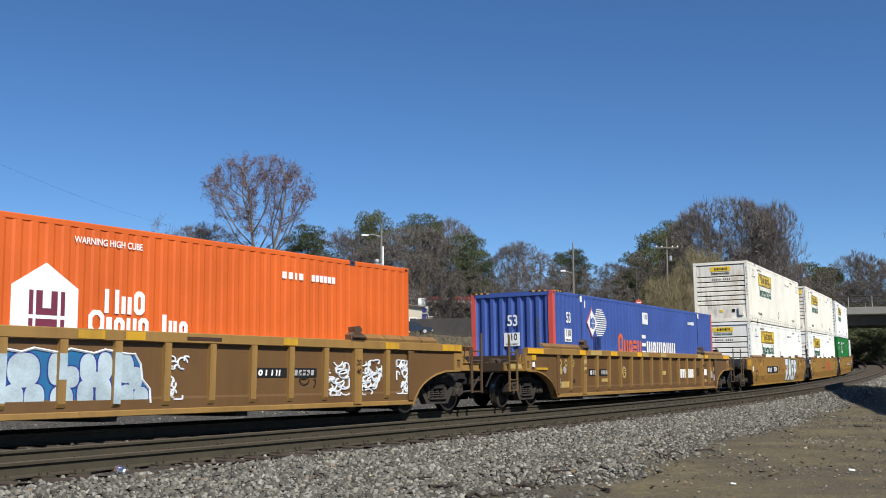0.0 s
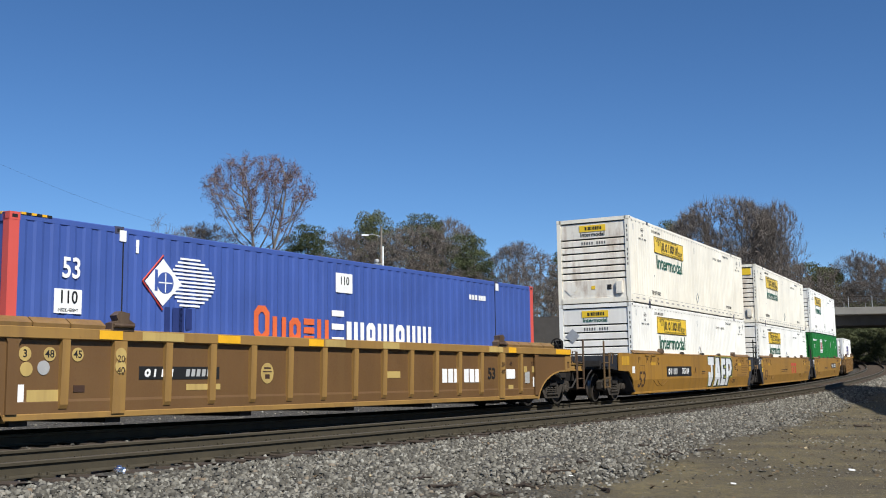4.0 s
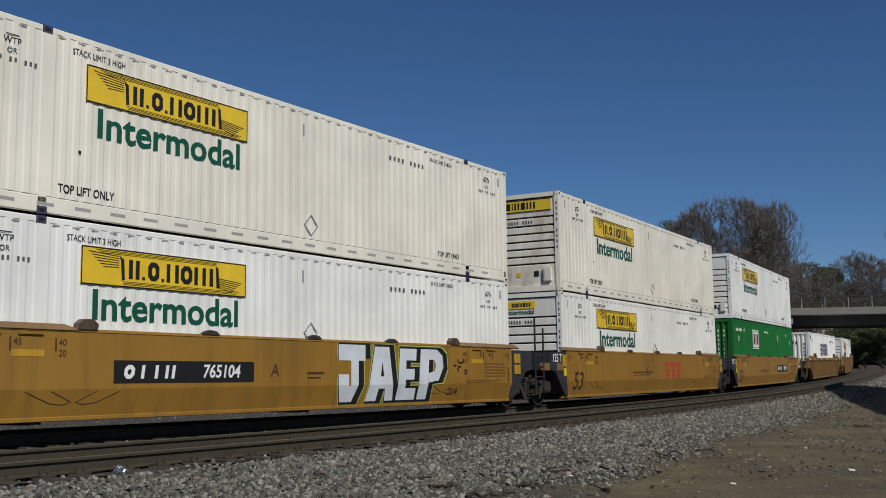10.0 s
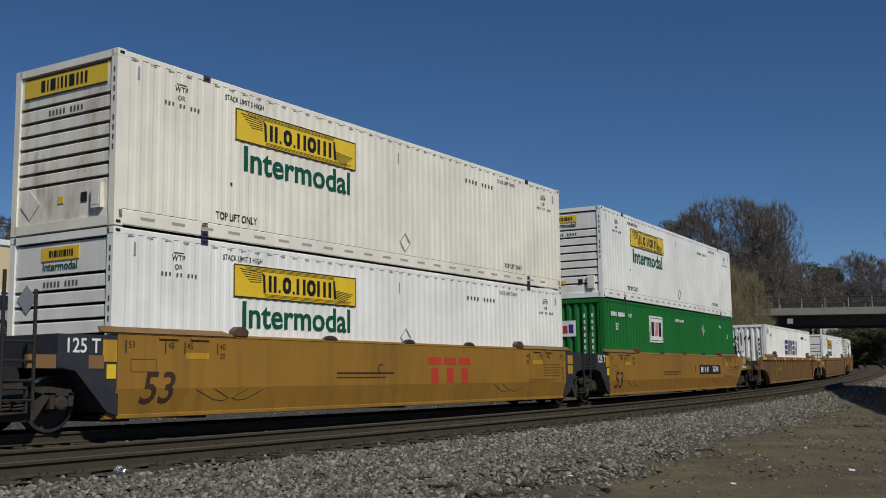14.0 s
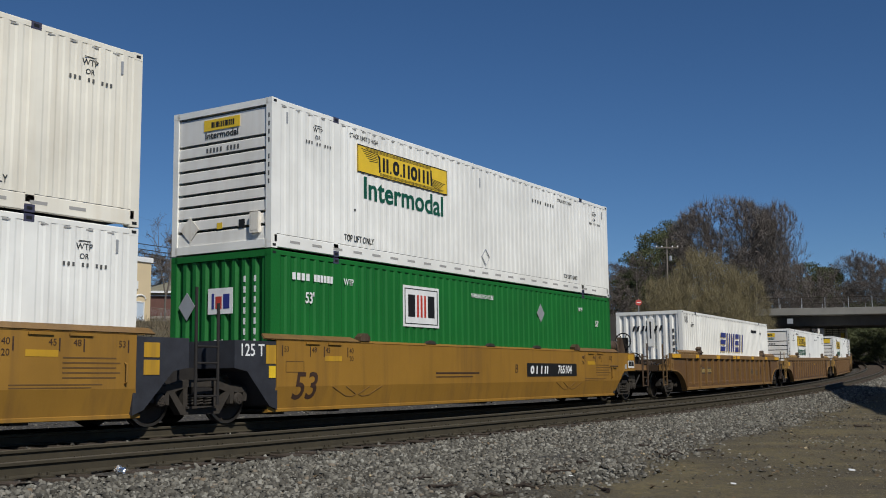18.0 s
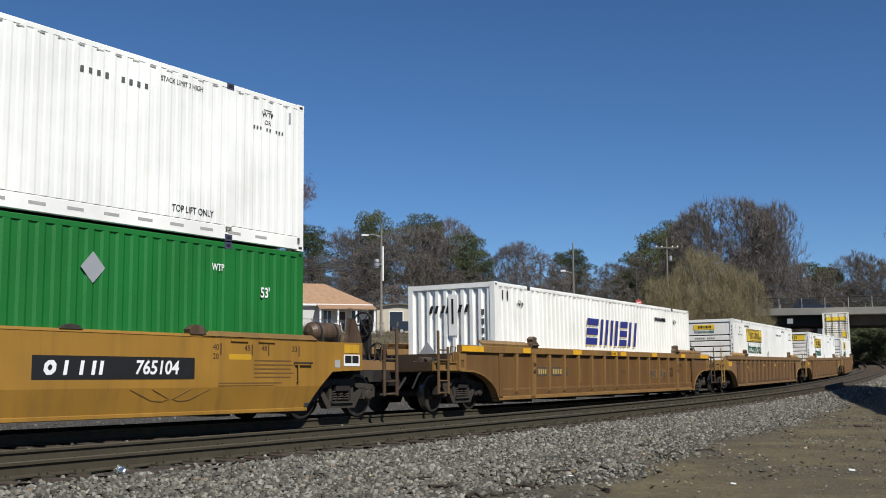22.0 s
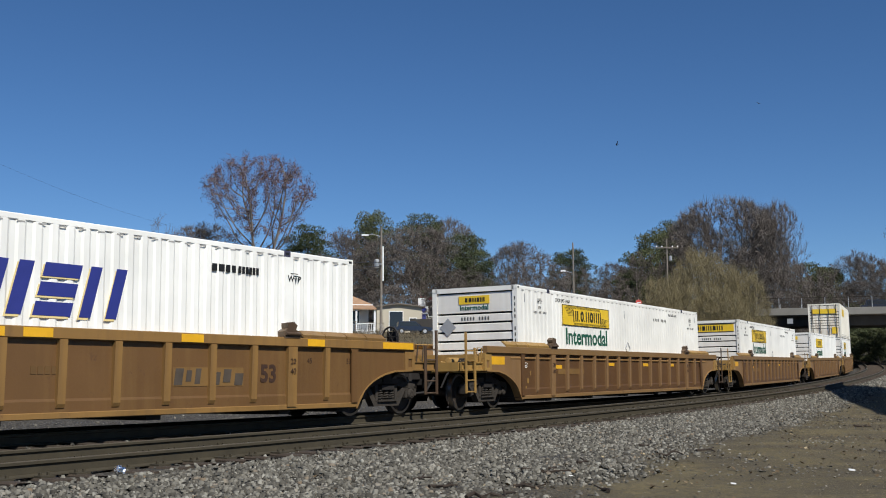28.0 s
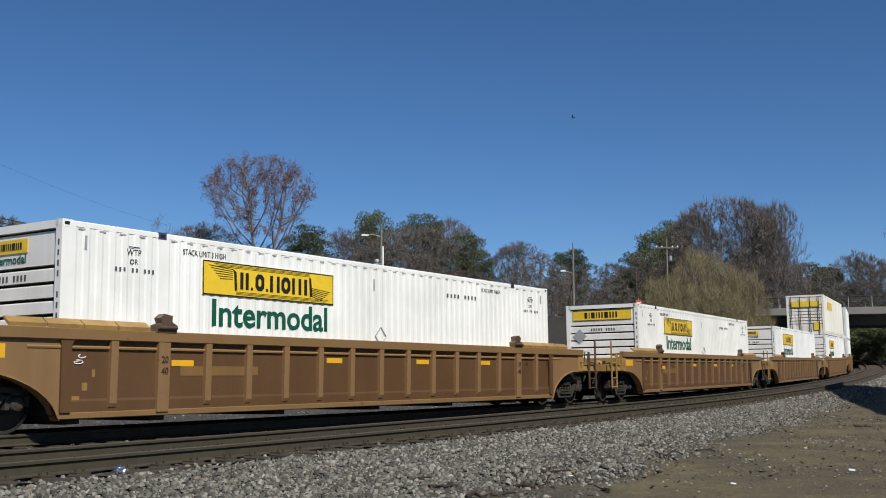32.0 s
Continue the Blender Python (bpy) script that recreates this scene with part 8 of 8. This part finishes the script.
# ---- poles and wires ----
def utility_pole(right, up, ahead, lamp=False, arm=False, guy=False):
    x, y = from_eye(right, ahead)
    z0 = float(ground_height(x, y)[0]) - 0.2
    z1 = EYE_Z + up * ahead
    h = z1 - z0
    t = thing("utility_pole", "weathered wooden utility pole" + (" with a street lamp and transformer" if lamp else " with a crossarm" if arm else " with a guy wire"), "utility pole", "utility poles", pose(x, y, z0))
    part("post", Build().tube([(0, 0, 0), (-0.04, 0, h)], 0.15, 10, r1=0.09), M["pole_wood"], t)
    if lamp:
        la = part("lamp_arm", Build().tube([(0, 0, h - 0.95), (-0.8, -0.1, h - 0.7), (-1.35, -0.15, h - 0.75)], 0.03, 6), M["galv"], t)
        part("lamp_head", Build().prism_y([(-1.95, h - 0.84), (-1.3, h - 0.86), (-1.25, h - 0.72), (-1.8, h - 0.68), (-1.98, h - 0.76)], -0.3, 0.0), M["white_trim"], la)
        part("conduit", Build().tube([(0.16, -0.1, h - 5.3), (0.14, -0.1, h - 1.9)], 0.085, 8), M["white_trim"], t)
        part("transformer", Build().turned([(0.05, h - 4.05), (0.24, h - 4.0), (0.25, h - 3.3), (0.2, h - 3.2), (0.06, h - 3.18)], "z", 14, 0, (-0.45, -0.15, 0)), M["galv"], t)
        part("transformer_bracket", Build().box(-0.3, 0.02, -0.2, 0.0, h - 3.7, h - 3.6), M["galv"], t)
    if arm:
        part("crossarm", Build().box(-1.5, 1.5, -0.2, -0.08, h - 1.2, h - 1.05), M["pole_wood"], t)
        for k in (-1.4, -0.7, 0.7, 1.4):
            part("insulator", Build().turned([(0.03, h - 1.05), (0.09, h - 0.98), (0.05, h - 0.86)], "z", 8, 0, (k, -0.14, 0)), M["white_trim"], t)
        part("transformer", Build().turned([(0.05, h - 2.9), (0.22, h - 2.85), (0.22, h - 2.3), (0.05, h - 2.2)], "z", 12, 0, (0.4, -0.15, 0)), M["galv"], t)
    if guy:
        part("guy_wire", Build().tube([(0, 0, h - 0.6), (2.2, -0.5, h - 6.5)], 0.03, 5), M["cable"], t)
        part("lamp_head", Build().box(-1.6, -1.0, -0.2, 0.0, h - 3.65, h - 3.45), M["white_trim"], t)
        part("lamp_arm", Build().tube([(0, 0, h - 3.9), (-1.0, -0.1, h - 3.55)], 0.03, 5), M["galv"], t)


def wire(a, b, sag, r=0.018):
    pts = []
    for k in range(17):
        f = k / 16
        p = Vector(a).lerp(Vector(b), f)
        p.z -= sag * 4 * f * (1 - f)
        pts.append(p)
    solid("overhead_wire", Build().tube(pts, r, 5), M["cable"], "thin black overhead wire between poles", "wire", "overhead wires")


def seen(right, up, ahead):
    return (right * ahead, ahead, EYE_Z + up * ahead)


# ---- the road bridge, and where the cars on it are, second by second ----
CROSSERS = []
SUV_PLACES = ((0, -74.0), (10, -41.5), (20, -8.7), (22, -2.6), (23.1, 1.5), (24, 5.1), (28, 18.5), (32, 32.0))
PALE_PLACES = ((0, 128.0), (12, 65.5), (24, 2.9), (25.5, -4.9), (32, -39.0))
RED_PLACES = ((0, 104.0), (12, 63.5), (24, 23.0), (29.5, 4.6), (30.5, 1.2), (32, -4.0))
DARK_PLACES = ((0, -127.0), (12, -70.5), (25, -9.4), (27.5, 2.3), (28, 4.7), (32, 24.0))

def road_bridge():
    cx, cy, z0, hd = line(104.0)
    yaw = float(hd) - math.pi / 2 + 0.02
    base = float(z0)
    zb = EYE_Z + 0.0502 * float(cy)
    t = thing("road_bridge", "grey concrete road bridge over the tracks with a wire fence", "bridge", "", Matrix.Translation((float(cx), float(cy), 0)) @ Matrix.Rotation(yaw, 4, "Z"))
    x0, x1 = -14.5, 150
    part("deck", Build().box(x0, x1, -5.5, 5.5, zb + 0.15, zb + 0.5), M["concrete"], t)
    for y in (-5.6, 5.3):
        part("parapet", Build().box(x0, x1, y, y + 0.3, zb + 0.18, zb + 0.95, c=0.03), M["concrete"], t)
    for k in range(6):
        y = -3.9 + 1.56 * k
        part("girder", Build().box(x0, x1, y - 0.22, y + 0.22, zb - 0.95, zb + 0.15), M["dark_concrete"], t)
    for side in (-5.4, 5.5):
        f = part("fence_rail", Build().tube([(x0 + 6, side, zb + 2.1), (x1, side, zb + 2.1)], 0.03, 5), M["truck"], t)
        x = x0 + 6
        while x < x1:
            part("fence_post", Build().tube([(x, side, zb + 0.9), (x, side, zb + 2.1)], 0.035, 5), M["galv"], f)
            x += 2.4
        mesh_ = Build()
        x = x0 + 6
        while x < min(x1, x0 + 40):
            mesh_.tube([(x, side, zb + 0.95), (x + 1.15, side, zb + 2.1)], 0.006, 3, cap=False)
            mesh_.tube([(x, side, zb + 2.1), (x + 1.15, side, zb + 0.95)], 0.006, 3, cap=False)
            x += 0.12
        tagged(part("wire_mesh", mesh_, M["truck"], f), kind="stuff")
    part("abutment", Build().box(x0 - 2.5, x0 + 3.6, -6.2, 6.2, base - 1.5, zb - 0.95), M["concrete"], t)
    part("abutment_cap", Build().box(x0 - 1.5, x0 + 0.9, -6.4, 6.4, zb - 0.1, zb + 1.0), M["concrete"], t)
    part("abutment_cap", Build().box(x0 + 2.2, x0 + 4.4, -6.45, -5.7, zb - 0.05, zb + 0.95), M["white_trim"], t)
    for y in (-4.6, 0, 4.6):
        part("pier", Build().box(12.0, 12.9, y - 0.45, y + 0.45, base - 1.5, zb - 1.7), M["concrete"], t)
    part("pier_cap", Build().box(11.8, 13.1, -5.4, 5.4, zb - 1.7, zb - 0.95), M["concrete"], t)
    part("hanging_sign", Build().box(-5.3, -4.7, -5.8, -5.7, zb - 0.75, zb - 0.2), M["placard"], t)
    part("approach_road", Build().box(x0 - 115, x0 - 2.5, -5.5, 5.5, base - 3, zb + 0.5), M["dark_concrete"], t)
    lanes = ((("suv", "dark blue sport utility car crossing the road bridge"), M["car_dark"], 4.0, 1.6, -2.6, 0, SUV_PLACES),
             (("car", "pale low car crossing the road bridge"), M["car_silver"], 4.4, 1.28, 2.4, 180, PALE_PLACES),
             (("car", "dark red car crossing the road bridge"), M["red_car"], 4.3, 1.5, 2.4, 180, RED_PLACES),
             (("car", "dark car crossing the road bridge"), M["car_dark"], 4.5, 1.35, -2.6, 0, DARK_PLACES))
    for (nm, lab), paint, ln, hh, y, turn, places in lanes:
        v = vehicle(nm, lab, 0, 0, 0, paint, ln, hh, False, 0.0)
        CROSSERS.append((v, [(tt, t.matrix_basis @ Matrix.Translation((xx, y, zb + 0.503)) @ pose(0, 0, 0, 0, 0, turn)) for tt, xx in places]))
        v.matrix_basis = CROSSERS[-1][1][0][1]


def chain_link_fence():
    """A low wire fence along the top of the bank, before the houses."""
    t = thing("chain_link_fence", "low grey chain-link fence along the grassy bank", "fence")
    pts = [Vector((x, y, float(ground_height(x, y)[0]))) for x, y in ((-30.0 + 1.28 * k, 84.0 + 0.95 * k) for k in range(20))]
    net = Build()
    for k, q in enumerate(pts):
        part("fence_post", Build().tube([q - Vector((0, 0, 0.3)), q + Vector((0, 0, 1.3))], 0.035, 6), M["pole_wood"], t)
        if k:
            w = pts[k - 1]
            part("fence_rail", Build().tube([w + Vector((0, 0, 1.22)), q + Vector((0, 0, 1.22))], 0.022, 5), M["pole_wood"], t)
            for j in range(12):
                lo, hi = w.lerp(q, j / 12), w.lerp(q, (j + 1) / 12)
                net.tube([lo + Vector((0, 0, 0.05)), hi + Vector((0, 0, 1.2))], 0.004, 3, cap=False).tube([lo + Vector((0, 0, 1.2)), hi + Vector((0, 0, 0.05))], 0.004, 3, cap=False)
    tagged(part("wire_mesh", net, M["galv"], t), kind="stuff")


chain_link_fence()
# girders darkened for the shade below the deck; the approach shares the colour
M["dark_concrete"] = plain("stained_girder_concrete", (0.06, 0.055, 0.05), 0.9, 0, 0.2, 1.0, 0.15)
shop_building()
porch_house()
low_house()
# the open bay is a dark pane in place of its shaded inside
small_house("garage_building", "cream garage building with an open bay door", -5.4, 131, 8, 5.6, 8, 3.1, 0.35, M["pale_wall"], M["shingle_grey"],
            [("door", -1.3, 0.5, 0, 2.6, M["dark_glass"]), ("window", 1.2, 2.2, 0.9, 1.8, M["dark_glass"])])
fuel_station()
vehicle("pickup_truck", "silver-white pickup truck parked by the shop building", -17.9, 42.0, -24, M["car_silver"], 5.2, 1.78)
vehicle("car", "dark blue car parked by the garage", -3.6, 124.0, 10, M["car_dark"], 4.4, 1.5, False)
utility_pole(-0.0583, 0.1372, 104, lamp=True)
utility_pole(0.1235, 0.1225, 132, guy=True)
utility_pole(0.2125, 0.1255, 140, arm=True)
wire(seen(-0.058, 0.105, 104), seen(0.1235, 0.10, 132), 1.0)
wire(seen(-0.058, 0.118, 104), seen(0.1235, 0.113, 132), 0.9)
wire(seen(0.1235, 0.10, 132), seen(0.2125, 0.105, 140), 0.8)
wire(seen(0.2125, 0.118, 140), seen(0.42, 0.075, 150), 0.8)
wire(seen(0.2125, 0.112, 140), seen(0.42, 0.07, 150), 0.8)
wire(seen(-0.46, 0.155, 66), seen(-0.058, 0.104, 104), 1.0, 0.032)
wire(seen(-0.46, 0.148, 66), seen(-0.058, 0.098, 104), 1.2, 0.032)
wire(seen(-0.46, 0.151, 66), seen(-0.058, 0.1, 104), 1.1, 0.032)
wire(seen(-0.46, 0.215, 60), seen(-0.255, 0.138, 95), 0.4, 0.005)
wire(seen(-0.105, 0.104, 103), seen(-0.058, 0.104, 104), 0.05)
road_bridge()


# ---- two birds far up in the sky: seconds, share to the right, share upwards ----
FLIGHTS = (((0, 1.45, 0.26), (12, 0.95, 0.255), (20, 0.55, 0.25), (22.5, 0.418, 0.2475), (23.5, 0.364, 0.243), (24.5, 0.315, 0.2314), (25.5, 0.265, 0.2264), (27.5, 0.1795, 0.2198), (29, 0.1545, 0.2153), (30, 0.152, 0.222), (31, 0.1434, 0.2325), (32, 0.125, 0.244)),
           ((0, 1.5, 0.5), (12, 0.95, 0.42), (22, 0.55, 0.35), (25.5, 0.403, 0.3124), (27.5, 0.308, 0.2765), (28, 0.3045, 0.2575), (28.5, 0.3115, 0.239), (29, 0.3255, 0.222), (30, 0.378, 0.20), (32, 0.52, 0.18)))


def bird():
    t = thing("bird", "dark soaring bird with spread wings in the clear sky", "bird", "soaring birds")
    part("body", Build().turned([(0.01, -0.3), (0.07, -0.2), (0.09, 0.0), (0.05, 0.2), (0.06, 0.26), (0.01, 0.34)], "x", 8), M["feather"], t)
    part("tail", Build().prism_z([(-0.28, -0.04), (-0.28, 0.04), (-0.55, 0.1), (-0.55, -0.1)], -0.01, 0.01), M["feather"], t)
    for sy in (-1, 1):
        part("wing", Build().add([(0.14, sy * 0.05, 0.02), (0.10, sy * 0.45, 0.12), (-0.05, sy * 0.85, 0.16), (-0.14, sy * 0.8, 0.14), (-0.12, sy * 0.4, 0.08), (-0.12, sy * 0.05, 0.0), (0.14, sy * 0.05, 0.05), (0.10, sy * 0.45, 0.15), (-0.12, sy * 0.4, 0.11), (-0.12, sy * 0.05, 0.03)],
             [(0, 1, 4, 5), (1, 2, 3, 4), (6, 9, 8, 7), (0, 6, 7, 1), (5, 4, 8, 9), (7, 8, 3, 2), (7, 2, 1)]), M["feather"], t)
    for o in t.children:
        o.data.transform(Matrix.Scale(0.6, 4))
    return t


M["feather"] = plain("dark_brown_feathers", (0.025, 0.02, 0.018), 0.8)
for _rows in FLIGHTS:
    _b = bird()
    _p = [Vector(seen(r, u, 150)) for _, r, u in _rows]
    _turn = [math.atan2((_p[min(i + 1, len(_p) - 1)] - _p[max(i - 1, 0)]).y + 0.5, (_p[min(i + 1, len(_p) - 1)] - _p[max(i - 1, 0)]).x) for i in range(len(_p))]
    _steps, _was = [], _turn[0]
    for (t, _, _), p, a in zip(_rows, _p, _turn):
        while a - _was > math.pi:
            a -= 2 * math.pi
        while a - _was < -math.pi:
            a += 2 * math.pi
        _was = a
        _steps.append((t, Matrix.Translation(p) @ Matrix.Rotation(a, 4, "Z") @ Matrix.Rotation(0.5, 4, "X")))
    CROSSERS.append((_b, _steps))


# ---- small things by the tracks ----
def no_entry_sign():
    x, y = from_eye(0.1845, 108)
    z0 = float(ground_height(x, y)[0])
    z1 = EYE_Z + 0.0655 * 108
    t = thing("road_sign", "red octagonal road sign on a post", "sign", "", pose(x, y, 0, 0, 0, -8))
    part("post", Build().tube([(0, 0.05, z0 - 0.2), (0, 0.05, z1 + 0.4)], 0.04, 8), M["galv"], t)
    part("sign_panel", Build().turned([(0.32, -0.02), (0.32, 0.02)], "y", 8, 0, (0, 0, z1)), M["red"], t)
    part("sign_bar", Build().box(-0.2, 0.2, -0.035, -0.022, z1 - 0.04, z1 + 0.04), M["white_trim"], t)


no_entry_sign()
def lying_at(right, up):
    """Where the way from the tripod, right and up by those shares, meets the ground."""
    a = 12.0
    for _ in range(25):
        x, y = from_eye(right, a)
        a = (EYE_Z - float(ground_height(x, y)[0])) / -up
    x, y = from_eye(right, a)
    return x, y, float(ground_height(x, y)[0])


M["can"], _t, _p = nodes("crumpled_aluminium", 0.22, 1.0)
_p.inputs["Base Color"].default_value = (0.9, 0.9, 0.92, 1)
bump(_t, _p, noise_tex(_t, 38, 2), 0.9, 0.02)
_x, _y = from_eye(-0.2993, 11.8)
_gz = float(ground_height(_x, _y)[0])
_can = Build().turned([(0.0, -0.058), (0.03, -0.058), (0.05, -0.045), (0.054, -0.015), (0.046, 0.01), (0.055, 0.035), (0.032, 0.056), (0.0, 0.058)], "x", 12)
solid("drink_can", _can, M["can"], "crumpled shiny drink can lying on the ballast", "can", at=pose(_x, _y, _gz + 0.06, 20, 25, 40))
for _r, _u, _w in ((0.378, -0.0925, 0.05), (0.294, -0.0258, 0.10), (0.268, -0.105, 0.035), (0.118, -0.0975, 0.03)):
    _x, _y, _gz = lying_at(_r, _u)
    solid("paper_scrap", Build().prism_z([(-_w, -_w * 0.4), (0.1 * _w, -_w * 0.6), (_w, -_w * 0.25), (_w * 0.7, _w * 0.5), (-_w * 0.6, _w * 0.45)], 0, _w * 0.3), M["white_trim"], "crumpled scrap of white paper on the ground", "litter", "paper scraps", at=pose(_x, _y, _gz + 0.03, 8, 5, 20))
M["dead_wood"] = plain("dark_rotten_wood", (0.035, 0.024, 0.016), 0.9, 0, 0.3, 9, 0.4)
_rng = np.random.RandomState(21)
for _r, _u, _l, _a in ((0.090, -0.0905, 0.5, 20), (0.103, -0.0935, 0.42, 35), (0.068, -0.1065, 0.4, 10), (0.058, -0.115, 0.35, 50), (0.083, -0.1085, 0.3, -20), (0.0, -0.108, 0.3, 5), (0.13, -0.0845, 0.35, 60),
                       (0.212, -0.0775, 0.35, 0), (0.243, -0.074, 0.3, -30), (0.42, -0.0645, 0.35, 0), (0.465, -0.0535, 0.4, 10), (0.39, -0.051, 0.35, -15), (0.185, -0.069, 0.3, 40), (-0.02, -0.1, 0.25, 30), (0.15, -0.1105, 0.3, 75), (0.035, -0.118, 0.28, -5)):
    _x, _y, _gz = lying_at(_r, _u)
    _q = [Vector((_l * (k / 4 - 0.5), 0.04 * _rng.randn(), 0.012 * _rng.randn())) for k in range(5)]
    solid("dead_branch", Build().tube(_q, 0.022, 6, r1=0.008).tube([_q[2], _q[2] + Vector((0.1, 0.1, 0.03))], 0.009, 4), M["dead_wood"], "dark broken piece of dead branch on the ground", "branch", "dead branches", at=pose(_x, _y, _gz + 0.035, 0, 0, _a))

# unseen block added beside the line, right of view, to shade the dirt
solid("warehouse", Build().box(-34, 0, -12, 0, -1, 7.3).box(-34.3, 0.3, -12.3, 0.3, 7.3, 7.65), M["concrete"], "plain unseen block added to shade the dirt", "building", at=pose(22.9, 48.7, 0.0, 0, 0, math.degrees(math.atan2(0.965, 0.26))))


# ---- the pieces of the track bed, last ----
make_track_bed()
for _n, _c, _s, _d, _z, _seed, _keep in (("ballast_stones", 215000, (-19, 14), (5.0, 14.5), 0.036, 3, full_bed), ("ballast_stones", 26000, (14, 60), (4.5, 8.0), 0.052, 4, full_bed),
                                        ("ballast_stones", 14000, (-20, 40), (-2.6, 5.2), 0.034, 6, near_bed), ("ballast_stones", 12000, (-30, 30), (-10, -2.4), 0.05, 8, lambda x, y, s, d: np.clip((d + 9) / 4, 0, 1) + 0 * s)):
    tagged(stones(_n, _c, _s, _d, _z, _seed, _keep), "loose grey crushed stone ballast along the tracks", "ballast", kind="stuff")
tagged(stones("pebbles", 11000, (-14, 30), (5.6, 16), 0.015, 11, lambda x, y, s, d: 0.7 + 0 * s, 0.5), "small flat pebbles strewn on the dirt", "pebbles", kind="stuff")


def patchy(x, y, s, d):
    return np.clip(0.16 + 0.5 * np.array([noise.noise((a * 0.8, b * 0.8, 7)) + 0.6 * noise.noise((a * 2.5, b * 2.5, 2)) for a, b in zip(x, y)]), 0.03, 0.6)


tagged(stones("loose_gravel", 60000, (-14, 34), (6.0, 15), 0.024, 13, patchy, 0.55), "loose gravel scattered thinly over the brown dirt", "gravel", kind="stuff")


def leaf_litter():
    """Dead leaves and bits of bark lying flat on the dirt."""
    rng = np.random.RandomState(41)
    n = 7000
    s, d = rng.uniform(-15, 26, n), rng.uniform(6.5, 15, n)
    x, y, _ = beside(s, d)
    z = ground_height(x, y)
    b = Build()
    for k in range(n):
        if noise.noise((x[k] * 0.7, y[k] * 0.7, 3)) < -0.05:
            continue
        a, r = rng.uniform(0, 6.28), rng.uniform(0.015, 0.045)
        u, w = Vector((math.cos(a), math.sin(a), 0.3 * rng.randn())) * r, Vector((-math.sin(a), math.cos(a), 0.3 * rng.randn())) * r * rng.uniform(0.25, 0.7)
        q = Vector((x[k], y[k], z[k] + 0.03))
        b.add([q - u, q + w, q + u, q - w], [(0, 1, 2, 3)])
    tagged(new("leaf_litter", mesh_plain("leaf_litter", b, M["litter"])), "dead brown leaves and bark bits on the dirt", "leaf litter", kind="stuff")


def litter_material():
    m, t, p = nodes("dead_leaves", 0.9)
    g = t.nodes.new("ShaderNodeNewGeometry")
    t.links.new(ramp(t, g.outputs["Random Per Island"], [(0.0, (0.03, 0.02, 0.012)), (0.5, (0.09, 0.06, 0.03)), (0.85, (0.2, 0.14, 0.07)), (1.0, (0.42, 0.34, 0.2))]), p.inputs["Base Color"])
    return m


M["litter"] = litter_material()
leaf_litter()


def dry_weeds():
    """Dead grass and weeds on the bank behind the tracks."""
    rng = np.random.RandomState(31)
    n = 13000
    s, d = rng.uniform(-25, 85, n), -rng.uniform(9.5, 62, n)
    x, y, _ = beside(s, d)
    z = ground_height(x, y)
    b = Build()
    for k in range(n):
        if noise.noise((x[k] * 0.3, y[k] * 0.3, 1)) < -0.12:
            continue
        blades(b, Vector((x[k], y[k], z[k] - 0.03)), Vector((0, 0, 1)), 5, 0.25 + 0.4 * rng.rand(), 0.022, rng, 0.5, 0.12)
    tagged(new("dry_weeds", mesh_plain("dry_weeds", b, M["straw"])), "dead brown grass and weeds on the bank", "weeds", kind="stuff")


M["straw"] = plain("dead_brown_grass", (0.125, 0.1, 0.062), 0.9, 0, 0.4, 0.6)
dry_weeds()



motions()
